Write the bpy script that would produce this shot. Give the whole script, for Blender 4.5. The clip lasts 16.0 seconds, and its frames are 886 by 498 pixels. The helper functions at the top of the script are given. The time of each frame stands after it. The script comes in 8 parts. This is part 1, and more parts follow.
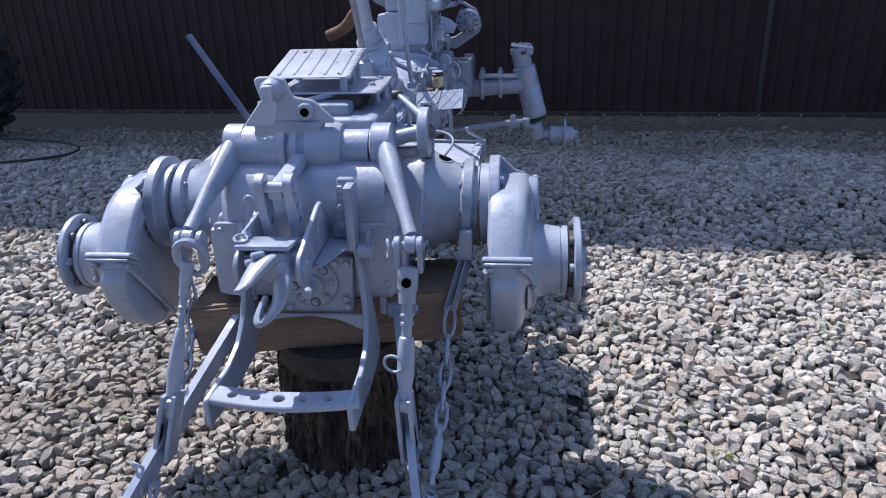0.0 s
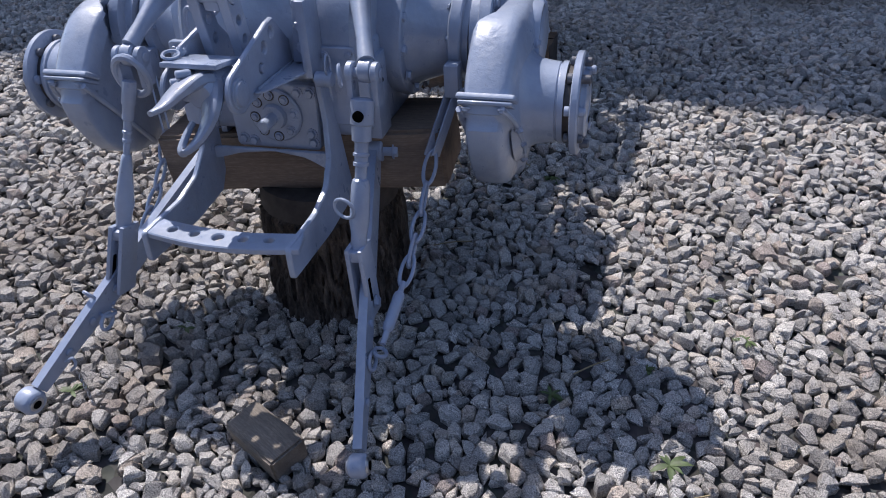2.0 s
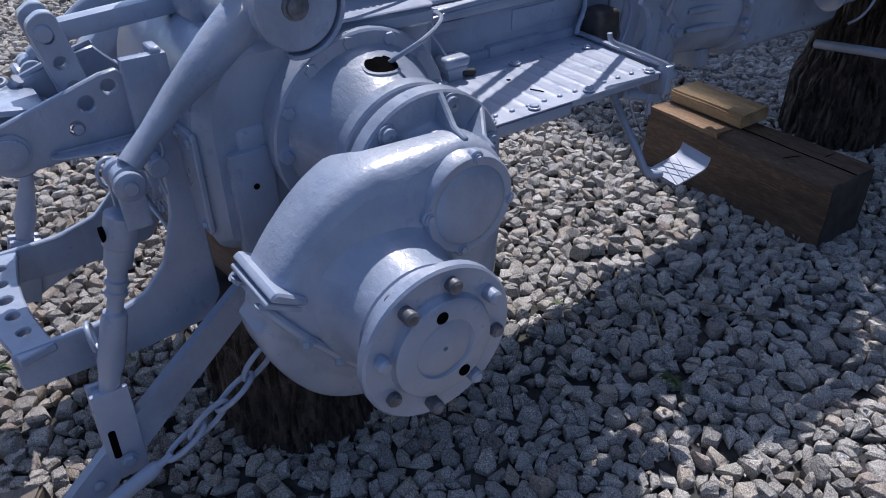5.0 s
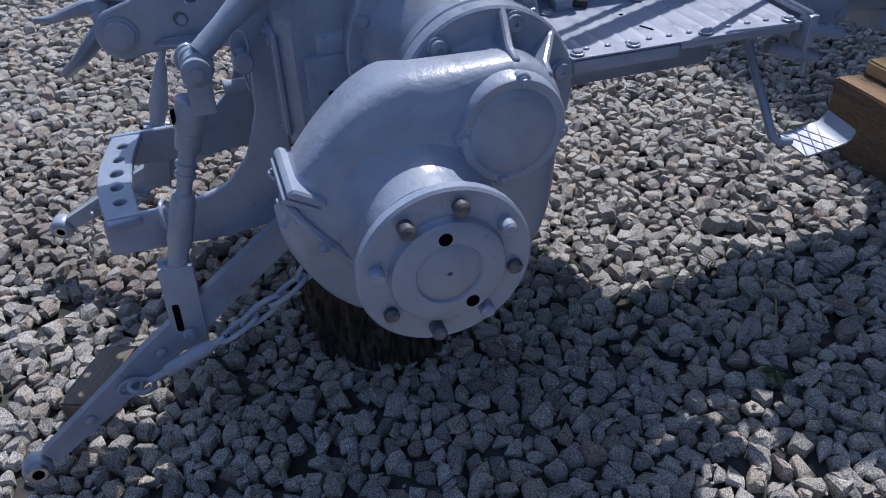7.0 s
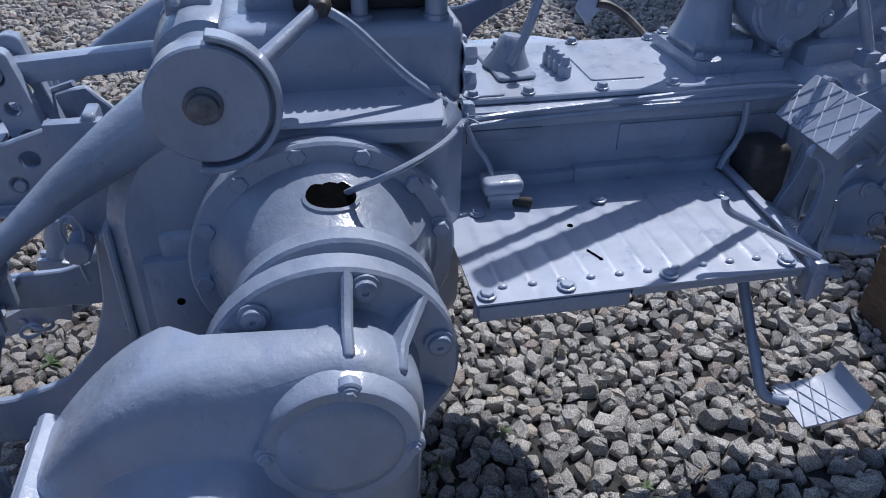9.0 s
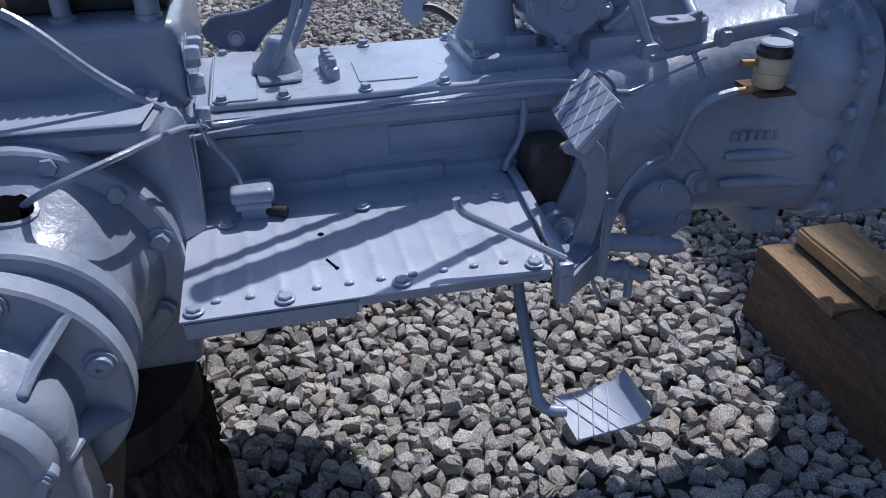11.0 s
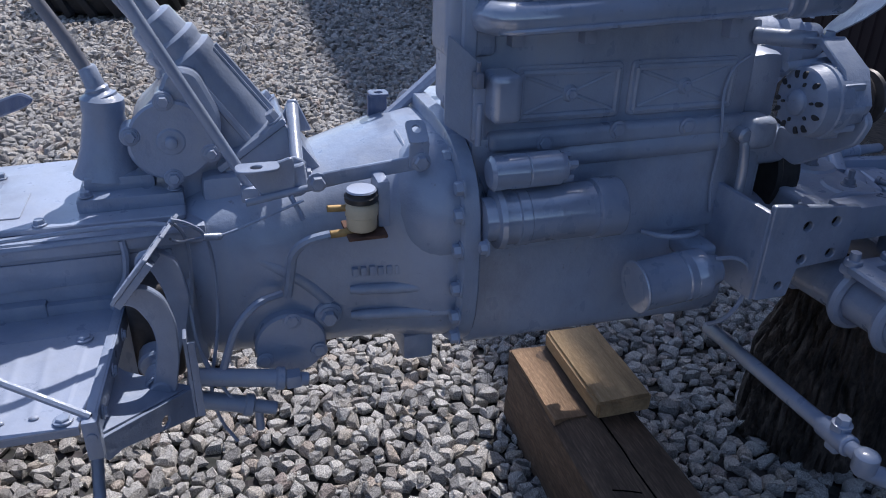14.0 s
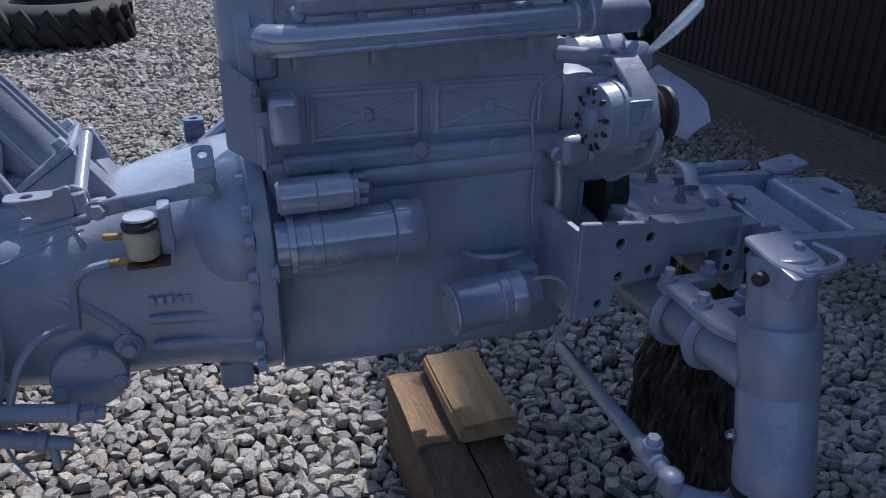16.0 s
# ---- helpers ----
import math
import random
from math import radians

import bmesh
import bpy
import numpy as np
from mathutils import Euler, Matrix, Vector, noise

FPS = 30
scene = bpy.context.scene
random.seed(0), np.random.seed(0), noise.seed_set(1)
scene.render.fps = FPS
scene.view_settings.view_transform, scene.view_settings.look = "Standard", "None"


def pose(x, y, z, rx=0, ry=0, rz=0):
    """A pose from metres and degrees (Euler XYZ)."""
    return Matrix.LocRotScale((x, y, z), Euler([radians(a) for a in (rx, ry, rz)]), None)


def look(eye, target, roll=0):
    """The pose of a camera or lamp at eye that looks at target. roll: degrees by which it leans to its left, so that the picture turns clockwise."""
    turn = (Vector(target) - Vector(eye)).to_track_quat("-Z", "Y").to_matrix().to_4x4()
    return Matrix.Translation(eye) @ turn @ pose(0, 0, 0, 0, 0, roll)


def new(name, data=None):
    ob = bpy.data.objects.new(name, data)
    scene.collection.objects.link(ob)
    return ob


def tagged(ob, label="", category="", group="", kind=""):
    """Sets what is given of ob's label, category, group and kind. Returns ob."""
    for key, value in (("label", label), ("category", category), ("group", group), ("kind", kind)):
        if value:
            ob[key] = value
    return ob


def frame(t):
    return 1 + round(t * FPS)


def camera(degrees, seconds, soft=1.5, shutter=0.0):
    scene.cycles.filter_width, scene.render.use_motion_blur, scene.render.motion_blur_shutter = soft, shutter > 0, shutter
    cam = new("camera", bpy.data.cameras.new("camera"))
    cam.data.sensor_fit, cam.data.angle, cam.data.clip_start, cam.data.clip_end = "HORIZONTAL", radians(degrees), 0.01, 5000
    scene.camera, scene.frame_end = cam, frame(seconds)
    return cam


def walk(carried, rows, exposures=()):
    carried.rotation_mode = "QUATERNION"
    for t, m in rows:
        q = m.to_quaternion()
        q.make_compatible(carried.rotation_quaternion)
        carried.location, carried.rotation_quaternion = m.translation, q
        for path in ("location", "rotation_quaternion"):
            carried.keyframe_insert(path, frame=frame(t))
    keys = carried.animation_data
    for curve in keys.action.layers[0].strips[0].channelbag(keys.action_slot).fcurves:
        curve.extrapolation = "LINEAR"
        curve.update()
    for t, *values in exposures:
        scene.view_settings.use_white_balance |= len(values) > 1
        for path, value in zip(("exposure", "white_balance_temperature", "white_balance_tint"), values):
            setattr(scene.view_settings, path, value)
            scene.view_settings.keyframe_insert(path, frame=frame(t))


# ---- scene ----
cam = camera(61.2, 16.0, 1.0)
EXPOSURES = [(0.0, 0.98, 6350, 15), (1.0, 0.83, 6350, 15), (2.5, 0.61, 6300, 15), (4.0, 0.52, 6200, 15), (6.5, 0.34, 6100, 14), (8.0, 0.20, 5980, 12), (10.5, 0.20, 5920, 12), (12.5, 0.44, 6100, 15), (15.0, 0.39, 6100, 14), (16.0, 0.33, 6100, 14)]
PATH = [
    (0, (0.634, -2.114, 1.682), (0.427, -0.289, 0.89), -2.0),
    (0.5, (0.648, -2.117, 1.617), (0.376, -0.355, 0.711), -2.6),
    (1, (0.653, -2.111, 1.552), (0.384, -0.42, 0.519), -2.4),
    (1.5, (0.751, -2.017, 1.515), (0.477, -0.352, 0.442), -2.6),
    (2, (0.97, -1.83, 1.501), (0.488, -0.234, 0.396), -3.3),
    (2.5, (1.079, -1.635, 1.455), (0.556, -0.08, 0.31), -1.3),
    (3, (1.183, -1.379, 1.484), (0.462, 0.09, 0.334), -2.3),
    (3.5, (1.368, -1.164, 1.496), (0.317, 0.105, 0.362), -2.8),
    (4, (1.464, -0.929, 1.496), (0.288, 0.231, 0.369), -3.9),
    (4.2, (1.452, -0.814, 1.481), (0.271, 0.347, 0.36), -2.5),
    (6.3, (1.659, -0.268, 1.442), (0.067, 0.243, 0.345), -1.9),
    (6.5, (1.651, -0.263, 1.409), (0.068, 0.24, 0.294), -1.8),
    (7, (1.625, -0.241, 1.387), (0.085, 0.236, 0.203), -2.0),
    (7.5, (1.566, -0.204, 1.402), (0.019, 0.252, 0.218), -2.5),
    (7.8, (1.462, -0.154, 1.423), (-0.09, 0.276, 0.237), -2.6),
    (8, (1.37, -0.099, 1.432), (-0.195, 0.314, 0.258), -2.3),
    (8.2, (1.271, -0.043, 1.453), (-0.303, 0.359, 0.286), -0.9),
    (10.3, (1.238, 0.396, 1.488), (-0.447, 0.679, 0.449), -0.1),
    (10.5, (1.257, 0.425, 1.476), (-0.43, 0.709, 0.439), -0.2),
    (11, (1.277, 0.523, 1.434), (-0.371, 0.912, 0.371), -0.4),
    (11.5, (1.268, 0.698, 1.377), (-0.278, 1.122, 0.182), 2.2),
    (12, (1.32, 0.864, 1.415), (-0.215, 1.305, 0.211), 2.5),
    (12.5, (1.373, 1.032, 1.439), (-0.182, 1.4, 0.235), 2.8),
    (12.9, (1.363, 1.077, 1.503), (-0.277, 1.514, 0.445), 1.8),
    (13, (1.363, 1.083, 1.509), (-0.278, 1.555, 0.467), 1.9),
    (13.5, (1.373, 1.095, 1.537), (-0.296, 1.627, 0.573), 1.5),
    (14, (1.383, 1.093, 1.559), (-0.308, 1.641, 0.644), 1.6),
    (14.5, (1.379, 1.076, 1.576), (-0.33, 1.631, 0.698), 1.8),
    (15, (1.387, 1.117, 1.569), (-0.331, 1.671, 0.708), 1.8),
    (15.5, (1.444, 1.258, 1.559), (-0.273, 1.826, 0.705), 1.7),
    (16, (1.468, 1.413, 1.554), (-0.238, 2.011, 0.699), 0.8),
]
walk(cam, [(t, look(eye, target, roll)) for t, eye, target, roll in PATH], EXPOSURES)

# ---- world, sun, exposure ----
SUN_WAY = Vector((0.50, -0.44, -1.0)).normalized()
world = bpy.data.worlds.new("world")
scene.world = world
world.use_nodes = True
_n = world.node_tree.nodes
_sky = _n.new("ShaderNodeTexSky")
_sky.sky_type = "NISHITA"
_sky.sun_disc = False
_sky.sun_elevation = math.asin(-SUN_WAY.z)
_sky.sun_rotation = math.atan2(-SUN_WAY.x, -SUN_WAY.y)
_n["Background"].inputs["Strength"].default_value = 0.128
world.node_tree.links.new(_sky.outputs["Color"], _n["Background"].inputs["Color"])
sun_data = bpy.data.lights.new("sun", "SUN")
sun_data.energy, sun_data.angle, sun_data.color = 3.65, radians(0.55), (1.0, 0.95, 0.88)
sun = new("sun", sun_data)
sun.matrix_world = look((0, 0, 12), Vector((0, 0, 12)) + SUN_WAY)


# ---- materials ----
def material(name, rough=0.6, metal=0.0):
    m = bpy.data.materials.new(name)
    m.use_nodes = True
    b = m.node_tree.nodes["Principled BSDF"]
    b.inputs["Roughness"].default_value, b.inputs["Metallic"].default_value = rough, metal
    return m, m.node_tree, b


def node(tree, kind, **values):
    n = tree.nodes.new(kind)
    for key, value in values.items():
        n.inputs[key.replace("_", " ")].default_value = value
    return n


def ramp(tree, source, stops):
    r = tree.nodes.new("ShaderNodeValToRGB")
    while len(r.color_ramp.elements) < len(stops):
        r.color_ramp.elements.new(0.5)
    for e, (at, c) in zip(r.color_ramp.elements, stops):
        e.position, e.color = at, (*c, 1.0) if len(c) == 3 else c
    tree.links.new(source, r.inputs["Fac"])
    return r.outputs["Color"]


def coords(tree, kind="Object", scale=(1, 1, 1)):
    c = tree.nodes.new("ShaderNodeTexCoord")
    mp = tree.nodes.new("ShaderNodeMapping")
    mp.inputs["Scale"].default_value = scale
    tree.links.new(c.outputs[kind], mp.inputs["Vector"])
    return mp.outputs["Vector"]


def noise_of(tree, vec, scale, detail=4.0, rough=0.55):
    n = node(tree, "ShaderNodeTexNoise", Scale=scale, Detail=detail, Roughness=rough)
    tree.links.new(vec, n.inputs["Vector"])
    return n.outputs["Fac"]


def mixed(tree, fac, a, b, how="MIX"):
    m = tree.nodes.new("ShaderNodeMix")
    m.data_type, m.blend_type = "RGBA", how
    for value, socket in ((fac, m.inputs[0]), (a, m.inputs[6]), (b, m.inputs[7])):
        if isinstance(value, (int, float)):
            socket.default_value = value
        elif isinstance(value, tuple):
            socket.default_value = (*value, 1.0)
        else:
            tree.links.new(value, socket)
    return m.outputs[2]


def bumped(tree, bsdf, height, strength=0.3, distance=0.002):
    b = node(tree, "ShaderNodeBump", Strength=strength, Distance=distance)
    tree.links.new(height, b.inputs["Height"])
    tree.links.new(b.outputs["Normal"], bsdf.inputs["Normal"])
    return b


def summed(tree, a, b, k=1.0):
    m = tree.nodes.new("ShaderNodeMath")
    m.operation = "MULTIPLY_ADD"
    tree.links.new(b, m.inputs[0])
    m.inputs[1].default_value = k
    tree.links.new(a, m.inputs[2])
    return m.outputs[0]


def paint_material(name, base, dirt=0.5, rough=0.3, grain=1.0):
    """Brushed-on enamel over rough castings, with dust, thin spots and chips."""
    m, t, b = material(name, rough)
    v = coords(t)
    big = noise_of(t, v, 4.5, 6.0, 0.6)
    runs = noise_of(t, coords(t, "Object", (3.0, 3.0, 0.8)), 7.0, 5.0, 0.65)
    lumps = noise_of(t, v, 26.0, 3.0, 0.5)
    fine = noise_of(t, v, 75.0, 4.0)
    spots = noise_of(t, v, 42.0, 3.0, 0.72)
    light = tuple(min(1.0, c * 1.10 + 0.03) for c in base)
    dark = tuple(c * 0.72 for c in base)
    col = ramp(t, big, [(0.30, dark), (0.50, base), (0.72, light)])
    col = mixed(t, ramp(t, runs, [(0.50, (0, 0, 0)), (0.72, (0.5,) * 3)]), col, tuple(0.5 * c + 0.5 * k for c, k in zip(base, (0.40, 0.41, 0.43))))
    col = mixed(t, ramp(t, spots, [(0.69, (0, 0, 0)), (0.75, (dirt,) * 3)]), col, (0.13, 0.11, 0.105))
    t.links.new(col, b.inputs["Base Color"])
    gloss = summed(t, lumps, runs, 1.0)
    t.links.new(ramp(t, gloss, [(0.7, (rough - 0.12,) * 3), (1.3, (rough + 0.16,) * 3)]), b.inputs["Roughness"])
    height = summed(t, summed(t, fine, noise_of(t, v, 280.0, 2.0), 0.3), lumps, 1.6)
    bump = bumped(t, b, height, 0.30 * grain, 0.0035)
    b.inputs["Coat Weight"].default_value, b.inputs["Coat Roughness"].default_value = 0.7, 0.14
    t.links.new(bump.outputs["Normal"], b.inputs["Coat Normal"])
    return m


PAINT = paint_material("blue_grey_enamel", (0.262, 0.313, 0.424), 0.5, 0.31)
PAINT_CAST = paint_material("blue_grey_enamel_on_casting", (0.270, 0.322, 0.430), 0.45, 0.33, 0.95)
PAINT_THIN = paint_material("blue_grey_enamel_on_sheet", (0.345, 0.390, 0.495), 0.6, 0.30, 0.5)
PAINT_GLOSS = paint_material("smooth_blue_grey_enamel", (0.248, 0.299, 0.409), 0.35, 0.24, 0.28)
gloss_coat = PAINT_GLOSS.node_tree.nodes["Principled BSDF"].inputs
gloss_coat["Coat Weight"].default_value, gloss_coat["Coat IOR"].default_value, gloss_coat["Coat Roughness"].default_value = 1.0, 2.1, 0.07
PAINT_WORN = paint_material("worn_dark_enamel", (0.16, 0.18, 0.24), 0.8, 0.36)
PAINT_HOOK = paint_material("scuffed_enamel", (0.21, 0.245, 0.33), 0.9, 0.36)
PAINT_BLUE = paint_material("worn_blue_enamel", (0.052, 0.080, 0.165), 0.8, 0.36)


def plain(name, base, rough=0.6, metal=0.0, scale=40.0, spread=0.35, bump=0.25):
    m, t, b = material(name, rough, metal)
    f = noise_of(t, coords(t), scale, 5.0, 0.6)
    lo, hi = tuple(c * (1 - spread) for c in base), tuple(min(1, c * (1 + spread)) for c in base)
    t.links.new(ramp(t, f, [(0.3, lo), (0.7, hi)]), b.inputs["Base Color"])
    bumped(t, b, f, bump, 0.002)
    return m


STEEL = plain("bare_steel", (0.42, 0.42, 0.44), 0.35, 0.9)
# oily steel; also colours the blocks that stand in for deep shade
DARK_STEEL_AND_SHADE = plain("oily_dark_steel_and_shade", (0.06, 0.055, 0.055), 0.5, 0.4)
WORN_STEEL = plain("worn_grey_steel", (0.13, 0.135, 0.155), 0.45, 0.3, 50.0, 0.5)
BARE_LEVER = paint_material("thin_grey_paint", (0.15, 0.155, 0.19), 0.7, 0.4)
RUBBER = plain("black_rubber", (0.022, 0.022, 0.024), 0.75)
HOLE = plain("dark_cavity", (0.004, 0.004, 0.0045), 1.0)
HOLE.node_tree.nodes["Principled BSDF"].inputs["Specular IOR Level"].default_value = 0.0
RUST = plain("brown_rust", (0.11, 0.060, 0.042), 0.85, 0.2, 25.0, 0.5)
BRASS = plain("dull_brass", (0.36, 0.24, 0.10), 0.6, 0.4)
PLASTIC = plain("yellowed_plastic", (0.55, 0.47, 0.33), 0.4, 0.0, 20.0, 0.15, 0.05)
CAP_BLACK = plain("black_plastic", (0.03, 0.03, 0.032), 0.45)


def stone_material():
    m, t, b = material("crushed_granite", 0.88)
    v = coords(t)
    geo = t.nodes.new("ShaderNodeNewGeometry")
    tint = ramp(t, geo.outputs["Random Per Island"], [(0.0, (0.235, 0.23, 0.228)), (0.18, (0.352, 0.346, 0.338)), (0.45, (0.455, 0.444, 0.430)), (0.72, (0.556, 0.541, 0.522)),
                                                     (0.84, (0.51, 0.465, 0.410)), (0.92, (0.45, 0.392, 0.345)), (0.96, (0.34, 0.29, 0.275)), (1.0, (0.40, 0.395, 0.36))])
    # dirty patches here and there, most of them towards the wall
    dirt = summed(t, noise_of(t, v, 0.9, 5.0, 0.62), noise_of(t, v, 7.0, 3.0, 0.6), 0.35)
    place = t.nodes.new("ShaderNodeSeparateXYZ")
    t.links.new(v, place.inputs[0])
    near = node(t, "ShaderNodeMapRange", From_Min=3.6, From_Max=5.6, To_Min=0.0, To_Max=0.45)
    t.links.new(place.outputs["Y"], near.inputs["Value"])
    dirt = summed(t, dirt, near.outputs["Result"], 1.0)
    # a muddier patch behind the west hub
    away = t.nodes.new("ShaderNodeVectorMath")
    away.operation = "DISTANCE"
    t.links.new(v, away.inputs[0])
    away.inputs[1].default_value = (-0.95, -0.35, 0.0)
    mud = node(t, "ShaderNodeMapRange", From_Min=0.3, From_Max=1.35, To_Min=0.20, To_Max=0.0)
    t.links.new(away.outputs["Value"], mud.inputs["Value"])
    dirt = summed(t, dirt, mud.outputs["Result"], 1.0)
    tint = mixed(t, ramp(t, dirt, [(0.70, (0, 0, 0)), (1.05, (0.75,) * 3)]), tint, (0.17, 0.137, 0.108))
    speck = noise_of(t, v, 420.0, 2.0, 0.7)
    speck2 = noise_of(t, v, 170.0, 3.0, 0.7)
    col = mixed(t, 1.0, tint, ramp(t, speck, [(0.38, (0.25, 0.25, 0.26)), (0.5, (1, 1, 1)), (0.62, (1.7, 1.68, 1.66))]), "MULTIPLY")
    col = mixed(t, 1.0, col, ramp(t, speck2, [(0.32, (0.6, 0.58, 0.57)), (0.52, (1, 1, 1)), (0.72, (1.22, 1.2, 1.17))]), "MULTIPLY")
    t.links.new(col, b.inputs["Base Color"])
    bumped(t, b, summed(t, speck, speck2, 1.5), 0.9, 0.004)
    return m


def soil_material():
    m, t, b = material("grey_grit_and_soil", 0.95)
    v = coords(t)
    cell = node(t, "ShaderNodeTexVoronoi", Scale=26.0)
    t.links.new(v, cell.inputs["Vector"])
    col = ramp(t, noise_of(t, v, 9.0, 6.0), [(0.3, (0.02, 0.018, 0.016)), (0.55, (0.045, 0.04, 0.035)), (0.75, (0.08, 0.07, 0.06))])
    col = mixed(t, 0.5, col, cell.outputs["Color"], "OVERLAY")
    bw = t.nodes.new("ShaderNodeHueSaturation")
    bw.inputs["Saturation"].default_value = 0.25
    t.links.new(col, bw.inputs["Color"])
    # loose grey gravel further out, bare soil under the laid stones
    far = t.nodes.new("ShaderNodeVectorMath")
    far.operation = "LENGTH"
    t.links.new(coords(t, "Object", (0.16, 0.2, 0.0)), far.inputs[0])
    size = node(t, "ShaderNodeTexVoronoi", Scale=17.0)
    t.links.new(v, size.inputs["Vector"])
    grey = t.nodes.new("ShaderNodeRGBToBW")
    t.links.new(size.outputs["Color"], grey.inputs[0])
    pale = ramp(t, grey.outputs[0], [(0.15, (0.16, 0.155, 0.155)), (0.5, (0.30, 0.292, 0.285)), (0.85, (0.42, 0.405, 0.39))])
    pale = mixed(t, ramp(t, size.outputs["Distance"], [(0.35, (0, 0, 0)), (0.62, (0.85,) * 3)]), pale, (0.05, 0.048, 0.045))
    t.links.new(mixed(t, ramp(t, far.outputs["Value"], [(0.80, (0, 0, 0)), (0.90, (1, 1, 1))]), bw.outputs["Color"], pale), b.inputs["Base Color"])
    bumped(t, b, cell.outputs["Distance"], 0.8, 0.02)
    return m


def wood_material(name, pale, dark, ring=14.0, along=(1, 1, 1), rough=0.75):
    m, t, b = material(name, rough)
    v = coords(t, "Object", along)
    wave = node(t, "ShaderNodeTexWave", Scale=ring, Distortion=11.0, Detail=5.0, Detail_Scale=2.2)
    t.links.new(v, wave.inputs["Vector"])
    grain = noise_of(t, coords(t, "Object", tuple(c * (3 if c == 1 else 14) for c in along)), 4.0, 6.0, 0.7)
    col = mixed(t, wave.outputs["Fac"], pale, tuple(0.45 * a + 0.55 * c for a, c in zip(pale, dark)))
    col = mixed(t, ramp(t, grain, [(0.38, (0, 0, 0)), (0.62, (1, 1, 1))]), dark, col)
    blot = noise_of(t, v, 3.0, 5.0, 0.65)
    col = mixed(t, ramp(t, blot, [(0.45, (0, 0, 0)), (0.7, (0.75,) * 3)]), col, tuple(c * 0.45 for c in dark))
    t.links.new(col, b.inputs["Base Color"])
    bumped(t, b, summed(t, wave.outputs["Fac"], noise_of(t, v, 60.0, 4.0), 0.6), 0.35, 0.003)
    return m


def bark_material():
    m, t, b = material("furrowed_bark", 0.95)
    v = coords(t, "Object", (1, 1, 0.24))
    n = noise_of(t, v, 24.0, 6.0, 0.7)
    fine = noise_of(t, coords(t), 90.0, 4.0, 0.7)
    col = ramp(t, n, [(0.36, (0.014, 0.011, 0.009)), (0.50, (0.075, 0.058, 0.047)), (0.70, (0.19, 0.152, 0.125))])
    t.links.new(mixed(t, 0.5, col, ramp(t, fine, [(0.3, (0.5, 0.5, 0.5)), (0.7, (1.3, 1.3, 1.3))]), "MULTIPLY"), b.inputs["Base Color"])
    bumped(t, b, summed(t, n, fine, 0.3), 1.0, 0.03)
    return m


DIRT = plain("dry_brown_dirt", (0.105, 0.080, 0.064), 0.95, 0.0, 18.0, 0.55, 0.8)
STONE, SOIL, BARK = stone_material(), soil_material(), bark_material()
PLANK = wood_material("fresh_sawn_pine", (0.60, 0.42, 0.23), (0.42, 0.27, 0.135), 9.0, (1, 6, 6))
SLEEPER = wood_material("dark_stained_timber", (0.21, 0.135, 0.088), (0.085, 0.054, 0.036), 5.0, (1, 6, 6), 0.8)
SLEEPER_CUT = wood_material("split_timber_face", (0.36, 0.23, 0.13), (0.20, 0.115, 0.06), 9.0, (1, 5, 5))
GREY_WOOD = wood_material("weathered_grey_wood", (0.25, 0.21, 0.17), (0.13, 0.11, 0.092), 12.0, (1, 6, 6))
BEAM_WOOD = wood_material("brown_stained_timber", (0.26, 0.20, 0.155), (0.17, 0.125, 0.095), 8.0, (1, 6, 6))
END_GRAIN = plain("dark_end_grain", (0.05, 0.042, 0.038), 0.9, 0.0, 14.0, 0.5)
SHEET = plain("dark_brown_coated_sheet", (0.0290, 0.0124, 0.0118), 0.85, 0.0, 2.5, 0.3, 0.05)
TRIM = plain("brown_sheet_trim", (0.045, 0.033, 0.030), 0.5, 0.0, 6.0, 0.3, 0.05)


# ---- mesh helpers ----
def finish(bm, sharp=38.0):
    bmesh.ops.recalc_face_normals(bm, faces=bm.faces)
    for f in bm.faces:
        f.smooth = True
    for e in bm.edges:
        if len(e.link_faces) == 2 and e.calc_face_angle(0.0) > radians(sharp):
            e.smooth = False


def part(name, bm, mat, parent=None, label=""):
    finish(bm)
    me = bpy.data.meshes.new(name)
    bm.to_mesh(me)
    bm.free()
    me.materials.append(mat)
    ob = new(name, me)
    # thing > part > sub-part, no deeper
    while parent and parent.parent and parent.parent.parent:
        parent = parent.parent
    ob.parent = parent
    return tagged(ob, label)


def base_of(name, label, category, at=(0, 0, 0), group=""):
    ob = new(name)
    ob.empty_display_size = 0.1
    ob.location = at
    return tagged(ob, label, category, group)


def bevelled(bm, verts, width, segments=2):
    if width > 0:
        edges = list({e for v in verts for e in v.link_edges})
        bmesh.ops.bevel(bm, geom=edges, offset=width, segments=segments, profile=0.6, affect="EDGES", clamp_overlap=True)


def box(bm, lo, hi, bevel=0.004, turn=None, seg=2):
    """A box between two corners, bevelled; turn: a matrix about its centre."""
    lo, hi = Vector(lo), Vector(hi)
    tmp = bmesh.new()
    made = bmesh.ops.create_cube(tmp, size=1.0)["verts"]
    d = hi - lo
    for v in made:
        v.co = Vector((v.co.x * d.x, v.co.y * d.y, v.co.z * d.z))
    bevelled(tmp, made, bevel, seg)
    m = Matrix.Translation((lo + hi) / 2) @ (turn or Matrix.Identity(4))
    return add(bm, tmp, m)


def add(bm, tmp, m=None):
    if m is not None:
        tmp.transform(m)
    me = bpy.data.meshes.new("scratch")
    tmp.to_mesh(me)
    tmp.free()
    bm.from_mesh(me)
    bpy.data.meshes.remove(me)
    return bm


